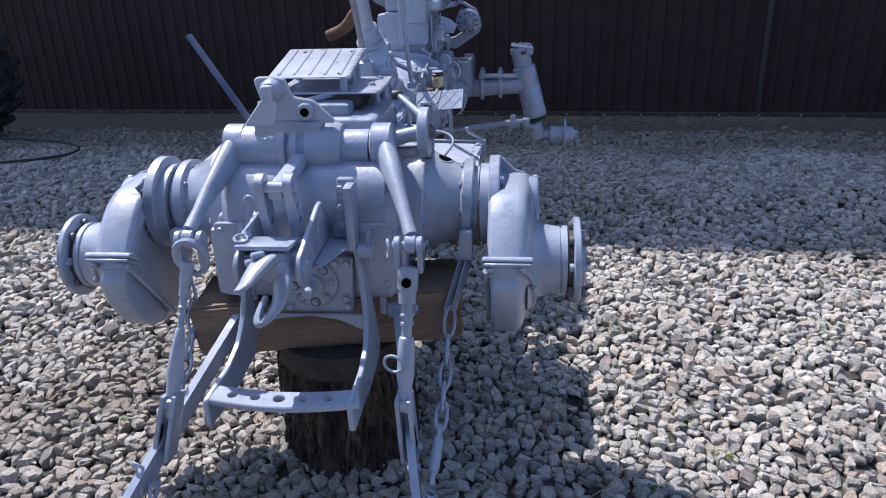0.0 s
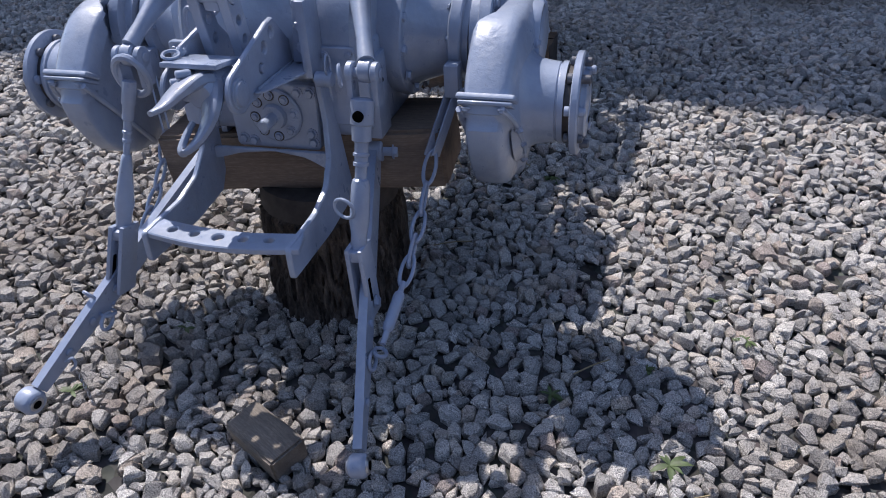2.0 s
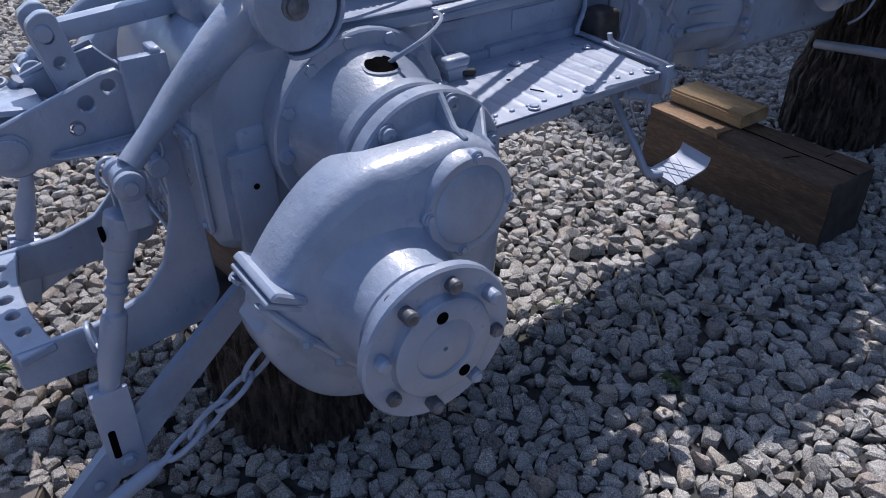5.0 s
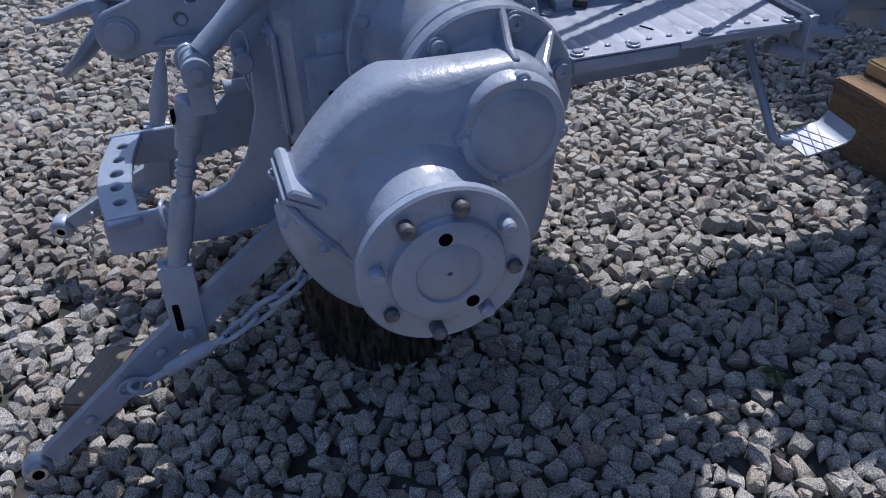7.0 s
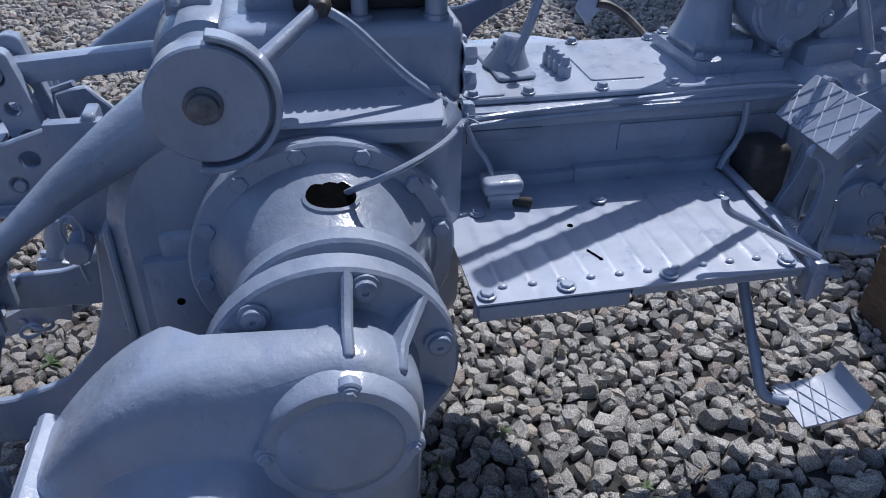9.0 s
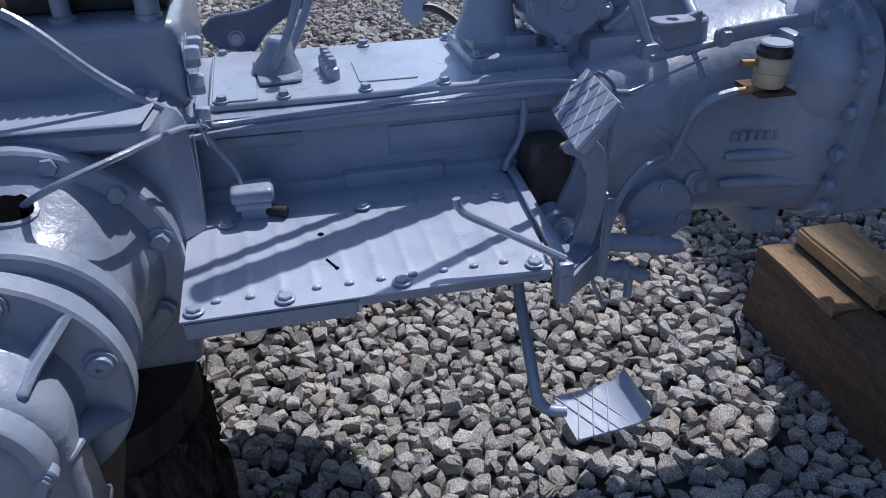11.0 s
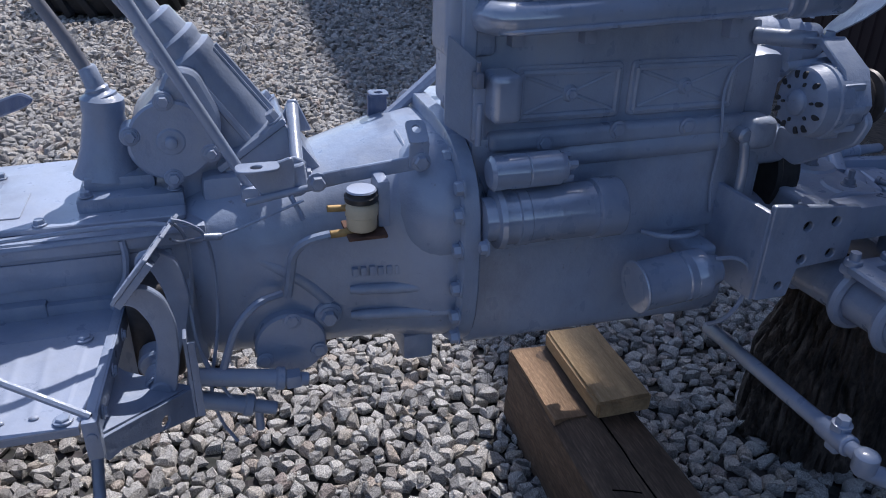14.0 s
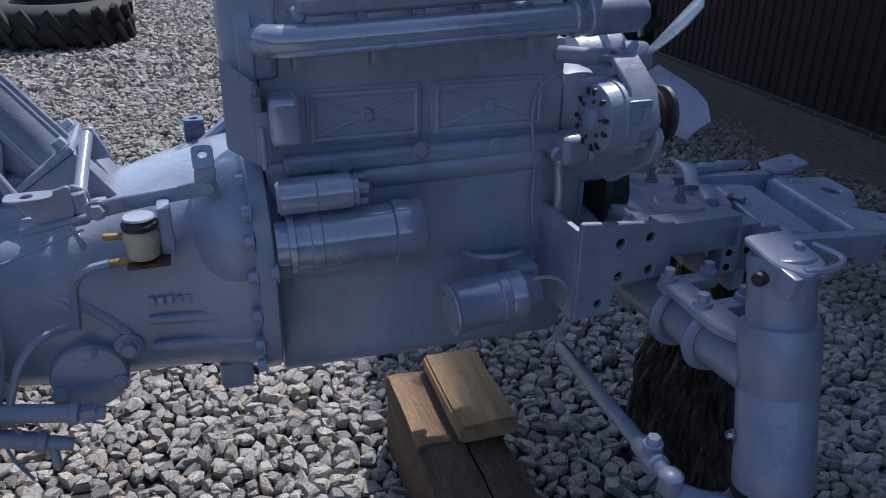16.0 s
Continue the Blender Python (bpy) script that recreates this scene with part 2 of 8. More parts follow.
def frame_along(p0, p1):
    p0, p1 = Vector(p0), Vector(p1)
    return Matrix.Translation(p0) @ (p1 - p0).to_track_quat("Z", "Y").to_matrix().to_4x4(), (p1 - p0).length


def lathe(bm, p0, p1, profile, seg=24, closed=True):
    """A turned body about the line p0 to p1; profile: (metres along, radius)."""
    m, _ = frame_along(p0, p1)
    tmp = bmesh.new()
    rings = []
    for z, r in profile:
        rings.append([tmp.verts.new((r * math.cos(2 * math.pi * k / seg), r * math.sin(2 * math.pi * k / seg), z)) for k in range(seg)])
    for a, b in zip(rings, rings[1:]):
        for k in range(seg):
            tmp.faces.new((a[k], a[(k + 1) % seg], b[(k + 1) % seg], b[k]))
    if closed:
        tmp.faces.new(rings[0][::-1])
        tmp.faces.new(rings[-1])
    return add(bm, tmp, m)


def rod(bm, p0, p1, r, r1=None, seg=14, ease=0.15):
    r1 = r if r1 is None else r1
    n = (Vector(p1) - Vector(p0)).length
    e = min(r * ease, n * 0.2)
    f = min(r1 * ease, n * 0.2)
    return lathe(bm, p0, p1, [(0, r - e), (e, r), (n - f, r1), (n, r1 - f)], seg)


def tube(bm, points, r, seg=8, smooth=3, r1=None):
    """A round bar swept along a smoothed line."""
    pts = [Vector(p) for p in points]
    for _ in range(smooth if len(pts) > 2 else 0):
        out = [pts[0]]
        for a, b in zip(pts, pts[1:]):
            out += [a.lerp(b, 0.25), a.lerp(b, 0.75)]
        pts = out + [pts[-1]]
    rings, side = [], None
    tmp = bmesh.new()
    for k, p in enumerate(pts):
        way = (pts[min(k + 1, len(pts) - 1)] - pts[max(k - 1, 0)]).normalized()
        if side is None:
            side = way.orthogonal().normalized()
        side = (side - way * side.dot(way)).normalized()
        up = way.cross(side)
        rr = r if r1 is None else r + (r1 - r) * k / (len(pts) - 1)
        rings.append([tmp.verts.new(p + rr * (math.cos(2 * math.pi * j / seg) * side + math.sin(2 * math.pi * j / seg) * up)) for j in range(seg)])
    for a, b in zip(rings, rings[1:]):
        for j in range(seg):
            tmp.faces.new((a[j], a[(j + 1) % seg], b[(j + 1) % seg], b[j]))
    tmp.faces.new(rings[0][::-1])
    tmp.faces.new(rings[-1])
    return add(bm, tmp)


def claw(bm, points, wide, thick, across):
    """A flat forged bar along a smoothed line; wide, thick: half sizes at each point; across: the direction of the width."""
    pts = [(Vector(p), w, h) for p, w, h in zip(points, wide, thick)]
    for _ in range(3):
        out = [pts[0]]
        for a, b in zip(pts, pts[1:]):
            out += [(a[0].lerp(b[0], f), a[1] + (b[1] - a[1]) * f, a[2] + (b[2] - a[2]) * f) for f in (0.25, 0.75)]
        pts = out + [pts[-1]]
    tmp, rings = bmesh.new(), []
    for k, (p, w, h) in enumerate(pts):
        way = (pts[min(k + 1, len(pts) - 1)][0] - pts[max(k - 1, 0)][0]).normalized()
        u = Vector(across)
        u = (u - way * u.dot(way)).normalized()
        v = way.cross(u)
        rings.append([tmp.verts.new(p + w * math.copysign(abs(math.cos(a)) ** 0.6, math.cos(a)) * u + h * math.copysign(abs(math.sin(a)) ** 0.6, math.sin(a)) * v) for a in (2 * math.pi * (j + 0.5) / 12 for j in range(12))])
    for a, b in zip(rings, rings[1:]):
        for j in range(12):
            tmp.faces.new((a[j], a[(j + 1) % 12], b[(j + 1) % 12], b[j]))
    tmp.faces.new(rings[0][::-1])
    tmp.faces.new(rings[-1])
    return add(bm, tmp)


def ring(bm, centre, way, r, thick, seg=20, sides=8, stretch=1.0, along=None):
    """A ring or an oval link round the axis way; along: the long axis of an oval."""
    way = Vector(way).normalized()
    u = Vector(along).normalized() if along else way.orthogonal().normalized()
    u = (u - way * u.dot(way)).normalized()
    w = way.cross(u)
    tmp = bmesh.new()
    rows = []
    for k in range(seg):
        a = 2 * math.pi * k / seg
        d = math.cos(a) * u * r * stretch + math.sin(a) * w * r
        out = (math.cos(a) * u + math.sin(a) * w * stretch).normalized()
        rows.append([tmp.verts.new(Vector(centre) + d + thick * (math.cos(2 * math.pi * j / sides) * out + math.sin(2 * math.pi * j / sides) * way)) for j in range(sides)])
    for k in range(seg):
        a, b = rows[k], rows[(k + 1) % seg]
        for j in range(sides):
            tmp.faces.new((a[j], a[(j + 1) % sides], b[(j + 1) % sides], b[j]))
    return add(bm, tmp)


def thicken(bm, way):
    """Gives an open sheet its thickness along a vector."""
    got = bmesh.ops.extrude_face_region(bm, geom=list(bm.faces))
    bmesh.ops.translate(bm, verts=[g for g in got["geom"] if isinstance(g, bmesh.types.BMVert)], vec=Vector(way))


def plate(bm, outline, axis, lo, hi, bevel=0.003, holes=(), m=None):
    """A flat plate: its outline in the other two axes (in x, y, z order), from lo to hi along axis; holes: (u, v, r) round, cut through."""
    tmp = bmesh.new()

    def at(u, v, w):
        return {"x": (w, u, v), "y": (u, w, v), "z": (u, v, w)}[axis]

    loops = [list(outline)] + [[(u + r * math.cos(-2 * math.pi * k / 12), v + r * math.sin(-2 * math.pi * k / 12)) for k in range(12)] for u, v, r in holes]
    edges = []
    for loop in loops:
        vs = [tmp.verts.new(at(u, v, lo)) for u, v in loop]
        edges += [tmp.edges.new((a, b)) for a, b in zip(vs, vs[1:] + vs[:1])]
    if holes:
        bmesh.ops.triangle_fill(tmp, edges=edges, use_beauty=True, use_dissolve=True)
    else:
        tmp.faces.new([e.verts[0] for e in edges])
    faces = list(tmp.faces)
    up = Vector(at(0, 0, 1)) * (hi - lo)
    got = bmesh.ops.extrude_face_region(tmp, geom=faces)
    bmesh.ops.translate(tmp, verts=[g for g in got["geom"] if isinstance(g, bmesh.types.BMVert)], vec=up)
    bmesh.ops.recalc_face_normals(tmp, faces=tmp.faces)
    if bevel > 0:
        es = [e for e in tmp.edges if len(e.link_faces) == 2 and e.calc_face_angle(0.0) > radians(50)]
        bmesh.ops.bevel(tmp, geom=es, offset=bevel, segments=1, affect="EDGES", clamp_overlap=True)
    return add(bm, tmp, m)


def rounded(points, r=0.02, n=4):
    """The outline with its corners rounded."""
    out = []
    for k, p in enumerate(points):
        p, a, b = Vector(p), Vector(points[k - 1]), Vector(points[(k + 1) % len(points)])
        da, db = (a - p), (b - p)
        q = min(r, da.length * 0.45, db.length * 0.45)
        s, e = p + da.normalized() * q, p + db.normalized() * q
        for j in range(n + 1):
            f = j / n
            out.append(tuple((1 - f) ** 2 * s + 2 * f * (1 - f) * p + f * f * e))
    return out


def disc_of(u, v, r, n=20, a0=0.0, a1=360.0):
    return [(u + r * math.cos(radians(a0 + (a1 - a0) * k / n)), v + r * math.sin(radians(a0 + (a1 - a0) * k / n))) for k in range(n if a1 - a0 >= 360 else n + 1)]


def hexbolt(bm, p, way, r=0.011, h=0.009, washer=True):
    way = Vector(way).normalized()
    p = Vector(p)
    if washer:
        lathe(bm, p, p + way * 0.003, [(0, r * 1.35), (0.0025, r * 1.35), (0.003, r * 1.25)], 12)
    return lathe(bm, p, p + way * h, [(0, r), (h * 0.8, r), (h, r * 0.86)], 6)


def bolts(parent, places, way, r=0.011, h=0.009, mat=None, name="bolt"):
    for p in places:
        bm = bmesh.new()
        hexbolt(bm, p, way, r, h)
        part(name, bm, mat or PAINT, parent)


def around(centre, axis, r, n, a0=0.0, a1=360.0):
    """n places on a circle about a point; axis: the letter of its axis."""
    c = Vector(centre)
    out = []
    for k in range(n):
        a = radians(a0 + (a1 - a0) * k / n)
        u, v = r * math.cos(a), r * math.sin(a)
        out.append(c + {"x": Vector((0, u, v)), "y": Vector((u, 0, v)), "z": Vector((u, v, 0))}[axis])
    return out


# ---- setting: ground, gravel, wall ----
def wall_y(x):
    return 7.56 - 0.14 * x


def slope_z(y):
    """The yard falls away gently towards the wall."""
    return -0.135 * np.maximum(0.0, y - 2.8) * np.minimum(1.0, np.maximum(0.0, y - 2.3))


def fall(y):
    return float(slope_z(min(y, 11.0)))


def build_ground():
    bm = bmesh.new()
    xs = [-400, -60, -14] + [-12 + 0.5 * k for k in range(37)] + [9, 60, 400]
    ys = [-400, -60, -8] + [-4 + 0.5 * k for k in range(31)] + [13, 60, 400]
    grid = [[bm.verts.new((x, y, fall(y) - 0.028 + 0.012 * noise.noise(Vector((x * 0.7, y * 0.7, 3.0))) + (0.05 * max(0.0, min(1.0, (y - wall_y(x) + 0.75) / 0.5)) if abs(x) < 40 else 0))) for x in xs] for y in ys]
    for a, b in zip(grid, grid[1:]):
        for k in range(len(xs) - 1):
            bm.faces.new((a[k], a[k + 1], b[k + 1], b[k]))
    tagged(part("ground", bm, SOIL), "grey gritty soil under the gravel yard", "ground", kind="structure")


def stone_shapes(count, points, rng):
    """Angular crushed stones: hulls of random points."""
    shapes = []
    while len(shapes) < count:
        p = rng.normal(size=(points, 3))
        p /= (np.abs(p) ** 4.5).sum(axis=1)[:, None] ** (1 / 4.5)
        p = p * rng.uniform(0.86, 1.04, points)[:, None] * 0.92 + p[:, ::-1] * rng.uniform(-0.12, 0.12, 3)
        bm = bmesh.new()
        vs = [bm.verts.new(q) for q in p]
        bmesh.ops.convex_hull(bm, input=vs)
        bmesh.ops.delete(bm, geom=[v for v in bm.verts if not v.link_faces], context="VERTS")
        bmesh.ops.triangulate(bm, faces=bm.faces)
        bm.verts.index_update()
        shapes.append((np.array([v.co[:] for v in bm.verts]), np.array([[v.index for v in f.verts] for f in bm.faces])))
        bm.free()
    return shapes


def gravel(name, spots, sizes, points, seed, label):
    rng = np.random.default_rng(seed)
    spots[:, 2] += slope_z(spots[:, 1])
    shapes = stone_shapes(60, points, rng)
    pick = rng.integers(0, len(shapes), len(spots))
    all_places, all_tris, done = [], [], 0
    for k, (shape, faces) in enumerate(shapes):
        mine = np.flatnonzero(pick == k)
        count = len(mine)
        stretch = np.stack([rng.uniform(0.95, 1.45, count), rng.uniform(0.7, 1.05, count), rng.uniform(0.45, 0.85, count)], 1)
        verts = shape[None] * (sizes[mine][:, None] * stretch)[:, None, :]
        tip = rng.normal(0, 0.45, (count, 2))
        a, b, c = tip[:, :1], tip[:, 1:], rng.uniform(0, 2 * math.pi, (count, 1))
        x, y, z = verts[..., 0], verts[..., 1], verts[..., 2]
        y, z = y * np.cos(a) - z * np.sin(a), y * np.sin(a) + z * np.cos(a)
        x, z = x * np.cos(b) + z * np.sin(b), -x * np.sin(b) + z * np.cos(b)
        x, y = x * np.cos(c) - y * np.sin(c), x * np.sin(c) + y * np.cos(c)
        all_places.append((np.stack([x, y, z], 2) + spots[mine][:, None, :]).reshape(-1, 3))
        all_tris.append((faces[None] + done + (np.arange(count) * len(shape))[:, None, None]).reshape(-1, 3))
        done += count * len(shape)
    return stone_mesh(name, np.concatenate(all_places), np.concatenate(all_tris), label)


def spread(x0, x1, y0, y1, step, seed, keep):
    rng = np.random.default_rng(seed)
    nx, ny = int((x1 - x0) / step), int((y1 - y0) / (step * 0.87))
    gx, gy = np.meshgrid(np.arange(nx), np.arange(ny))
    x = x0 + (gx + 0.5 * (gy % 2)) * step + rng.uniform(-0.42, 0.42, gx.shape) * step
    y = y0 + gy * step * 0.87 + rng.uniform(-0.42, 0.42, gx.shape) * step
    ok = keep(x, y, rng.uniform(0, 1, gx.shape))
    return np.stack([x[ok], y[ok]], 1), rng


def stone_bed(name, area, step, seed, keep, rings, label):
    """Close-packed crushed stones: each fills its own cell between its neighbours, with a flattened, tilted, faceted top.
    rings: (widening, share of the height) from the foot up."""
    x0, x1, y0, y1 = area
    rng = np.random.default_rng(seed)
    nx, ny = int((x1 - x0) / step) + 2, int((y1 - y0) / (step * 0.87)) + 2
    gx, gy = np.meshgrid(np.arange(nx), np.arange(ny))
    x = x0 + (gx + 0.5 * (gy % 2)) * step + rng.uniform(-0.7, 0.7, gx.shape) * step
    y = y0 + gy * step * 0.87 + rng.uniform(-0.7, 0.7, gx.shape) * step
    lost = rng.uniform(0, 1, gx.shape) < 0.22
    px, py = np.where(lost, 900.0, x), np.where(lost, 900.0, y)
    sides = 7
    turn = (np.arange(sides) + rng.uniform(-0.48, 0.48, (ny, nx, sides)) + rng.uniform(0, 1, (ny, nx, 1))) * (2 * math.pi / sides)
    ux, uy = np.cos(turn), np.sin(turn)
    reach = np.full((ny, nx, sides), step * 0.95)
    for dy in range(-2, 3):
        for dx in range(-2, 3):
            if dx or dy:
                ox = (np.roll(px, (dy, dx), (0, 1)) - x)[..., None]
                oy = (np.roll(py, (dy, dx), (0, 1)) - y)[..., None]
                dot = ox * ux + oy * uy
                reach = np.minimum(reach, np.where(dot > 1e-6, (ox * ox + oy * oy) / (2 * np.maximum(dot, 1e-6)), 9.0))
    ok = keep(x, y, rng.uniform(0, 1, gx.shape)) & ~lost & (reach.max(axis=2) > step * 0.2)
    ok[:2] = ok[-2:] = False
    ok[:, :2] = ok[:, -2:] = False
    x, y, ux, uy, reach = x[ok], y[ok], ux[ok], uy[ok], reach[ok]
    n = len(x)
    reach = reach * rng.uniform(0.89, 1.05, n)[:, None] * rng.uniform(0.93, 1.07, reach.shape)
    wide = reach.mean(axis=1)
    high = wide * rng.uniform(0.45, 1.15, n)
    low = slope_z(y) - 0.016 + rng.uniform(-0.008, 0.008, n)
    tip = rng.normal(0, 0.24, (n, 2))
    slip = rng.normal(0, 0.20, (n, 2)) * wide[:, None]
    layers = []
    for k, (grow, f) in enumerate(rings):
        g = grow * (1 + (rng.uniform(-0.10, 0.10, reach.shape) if 0 < k < len(rings) - 1 else rng.uniform(-0.05, 0.05, reach.shape)))
        lx = ux * reach * g + slip[:, :1] * max(f, 0)
        ly = uy * reach * g + slip[:, 1:] * max(f, 0)
        lz = high[:, None] * (f + rng.uniform(-0.16, 0.16, reach.shape) * (0.4 if k == 0 else 1.0)) + (tip[:, :1] * lx + tip[:, 1:] * ly) * (0.3 + 0.7 * max(f, 0))
        layers.append(np.stack([lx + x[:, None], ly + y[:, None], lz + low[:, None]], 2))
    crown = layers[-1].mean(axis=1, keepdims=True)
    crown[..., 2] += (high * rng.uniform(0.02, 0.16, n))[:, None]
    crown[..., :2] += rng.normal(0, 0.26, (n, 1, 2)) * wide[:, None, None]
    verts = np.concatenate(layers + [crown], 1)
    faces = []
    for k in range(len(rings) - 1):
        for j in range(sides):
            a, b, c, d = k * sides + j, k * sides + (j + 1) % sides, (k + 1) * sides + (j + 1) % sides, (k + 1) * sides + j
            faces += [(a, b, c), (a, c, d)] if j % 2 else [(a, b, d), (b, c, d)]
    top = (len(rings) - 1) * sides
    faces += [(top + j, top + (j + 1) % sides, top + sides) for j in range(sides)]
    tris = (np.array(faces)[None] + (np.arange(n) * verts.shape[1])[:, None, None]).reshape(-1, 3)
    return stone_mesh(name, verts.reshape(-1, 3), tris, label)


def stone_mesh(name, places, tris, label):
    me = bpy.data.meshes.new(name)
    me.vertices.add(len(places))
    me.vertices.foreach_set("co", places.reshape(-1))
    me.loops.add(len(tris) * 3)
    me.loops.foreach_set("vertex_index", tris.reshape(-1).astype(np.int32))
    me.polygons.add(len(tris))
    me.polygons.foreach_set("loop_start", np.arange(0, len(tris) * 3, 3, dtype=np.int32))
    me.polygons.foreach_set("loop_total", np.full(len(tris), 3, dtype=np.int32))
    me.update(calc_edges=True)
    me.shade_flat()
    me.materials.append(STONE)
    return tagged(new(name, me), label, "gravel", kind="stuff")


NEAR = (-1.6, 2.6, -1.9, 3.3)
GRAVEL_LABEL = "grey crushed granite gravel covering the yard"


def build_gravel():
    x0, x1, y0, y1 = NEAR
    edge = lambda x, y, r: y < 7.7 - 0.2 * x - 0.95 - 0.9 * np.clip((-x - 1.0) / 3.0, 0, 1) - 0.5 * r + 0.14 * np.sin(x * 2.3)
    inside = lambda x, y, m: (x > x0 + m) & (x < x1 - m) & (y > y0 + m) & (y < y1 - m)
    stone_bed("gravel", NEAR, 0.0405, 11, lambda x, y, r: r > 0.015, [(0.90, -0.5), (1.0, 0.22), (0.95, 0.58), (0.76, 0.93)], GRAVEL_LABEL)
    stone_bed("gravel", (-5.6, 5.4, -3.0, 5.0), 0.0435, 13, lambda x, y, r: edge(x, y, r) & ~inside(x, y, 0.09), [(1.0, -0.1), (0.95, 0.58), (0.72, 0.95)], GRAVEL_LABEL)
    # loose pieces and chips lying on and between the packed stones
    xy, rng = spread(x0, x1, y0, y1, 0.062, 21, lambda x, y, r: r > 0.45)
    spots = np.column_stack([xy, rng.uniform(-0.006, 0.014, len(xy))])
    gravel("gravel", spots, rng.choice([0.006, 0.009, 0.013, 0.018, 0.021], len(xy)) * rng.uniform(0.8, 1.2, len(xy)), 15, 12, GRAVEL_LABEL)
    xy, rng = spread(-12.0, 5.4, -4.0, 9.6, 0.062, 15, lambda x, y, r: edge(x, y, r) & ~((x > -5.5) & (y > -2.9) & (y < 4.9)))
    spots = np.column_stack([xy, rng.uniform(-0.036, 0.002, len(xy))])
    gravel("gravel", spots, rng.uniform(0.03, 0.048, len(xy)), 11, 16, GRAVEL_LABEL)


def build_wall():
    """A tall building side clad in dark ribbed sheet, one sheet a part, with a raking roof edge."""
    base = base_of("wall_north", "tall dark brown ribbed metal sheet wall", "wall", (0, 0, 0))
    tagged(base, kind="structure")
    away = Vector((-0.14, -1.0, 0)).normalized()
    def at(x, out, z):
        return Vector((x, wall_y(x), z)) + away * out
    foot = lambda x: fall(wall_y(x))
    top = lambda x: 13.78 - 0.215 * x
    width = 1.10
    ribs = [(0.0, 0.0), (0.10, 0.0), (0.118, 0.018), (0.152, 0.018), (0.17, 0.0)]
    for k in range(-25, 7):
        x = 3.42 + k * width
        bm = bmesh.new()
        line = []
        for j in range(6):
            line += [(x + j * 0.183 + u, w) for u, w in ribs]
        line.append((x + width - 0.001, 0.0))
        lo = [bm.verts.new(at(u, w, foot(u) + 0.10)) for u, w in line]
        hi = [bm.verts.new(at(u, w, top(u))) for u, w in line]
        ends = (x, x + width - 0.001)
        bk = [bm.verts.new(at(ends[0], -0.05, foot(ends[0]) + 0.10)), bm.verts.new(at(ends[1], -0.05, foot(ends[1]) + 0.10)), bm.verts.new(at(ends[1], -0.05, top(ends[1]))), bm.verts.new(at(ends[0], -0.05, top(ends[0])))]
        for a in range(len(line) - 1):
            bm.faces.new((lo[a], lo[a + 1], hi[a + 1], hi[a]))
        bm.faces.new(bk[::-1])
        bm.faces.new((*hi, bk[2], bk[3]))
        bm.faces.new((*lo[::-1], bk[0], bk[1]))
        part("sheet", bm, SHEET, base)
    bm = bmesh.new()
    rows = [[bm.verts.new(at(x, out, foot(x) + z)) for out, z in ((0.05, -0.08), (0.05, 0.092), (0.044, 0.098), (-0.03, 0.098), (-0.03, -0.08))] for x in (-24.2, -14.0, -6.0, 0.0, 6.0, 11.2)]
    for a, b in zip(rows, rows[1:]):
        for j in range(5):
            bm.faces.new((a[j], a[(j + 1) % 5], b[(j + 1) % 5], b[j]))
    part("base_trim", bm, TRIM, base, "folded brown base flashing")
    for k in range(24):
        x = -6.0 + 0.45 * k
        bm = bmesh.new()
        hexbolt(bm, at(x, 0.05, foot(x) + 0.07), away, 0.009, 0.01)
        part("screw", bm, STEEL, base)
    bm = bmesh.new()
    q = [bm.verts.new(at(x, out, z)) for z in (foot(3.42) + 0.02, 12.8) for x, out in ((3.39, 0.004), (3.45, 0.004), (3.45, 0.034), (3.39, 0.034))]
    for j in range(4):
        bm.faces.new((q[j], q[(j + 1) % 4], q[4 + (j + 1) % 4], q[4 + j]))
    part("joint_strip", bm, TRIM, base)


def build_unseen_walls():
    """Plain unseen sheet walls, added behind the walk to cut low sky light."""
    for name, lo, hi in (("unseen_wall_east", (9.0, -7.25, -0.5), (9.25, 5.6, 2.2)), ("unseen_wall_south", (-9.0, -7.25, -0.05), (8.99, -7.0, 3.4))):
        bm = bmesh.new()
        box(bm, lo, hi, 0.02)
        tagged(part(name, bm, SHEET), "plain dark unseen wall added to cut low sky light", "wall", kind="structure")


def build_verge():
    """A trodden strip of bare dirt along the foot of the wall."""
    bm = bmesh.new()
    rows = []
    for k in range(121):
        x = -12.0 + 0.17 * k
        w = 1.45 + 0.9 * max(0.0, min(1.0, (-x - 1.0) / 3.0)) + 0.25 * noise.noise(Vector((x * 0.9, 2.0, 0))) + 0.12 * noise.noise(Vector((x * 4.0, 7.0, 0)))
        row = []
        for j in range(8):
            f = j / 7
            y = wall_y(x) - 0.02 - w * f
            z = fall(y) + 0.04 - 0.075 * f ** 2.2 + 0.016 * noise.noise(Vector((x * 3, y * 3, 5.0)))
            row.append(bm.verts.new((x, y, z)))
        rows.append(row)
    for a, b in zip(rows, rows[1:]):
        for j in range(7):
            bm.faces.new((a[j], a[j + 1], b[j + 1], b[j]))
    thicken(bm, (0, 0, -0.08))
    tagged(part("dirt_verge", bm, DIRT), "bare brown dirt strip along the sheet wall", "ground", kind="structure")


build_verge()
build_unseen_walls()
build_ground()
build_gravel()
build_wall()


# ---- the dismantled tractor: rear half ----
tractor = base_of("tractor", "dismantled blue-grey painted tractor without wheels propped on timber", "tractor", (0, 0.9, 0.0))


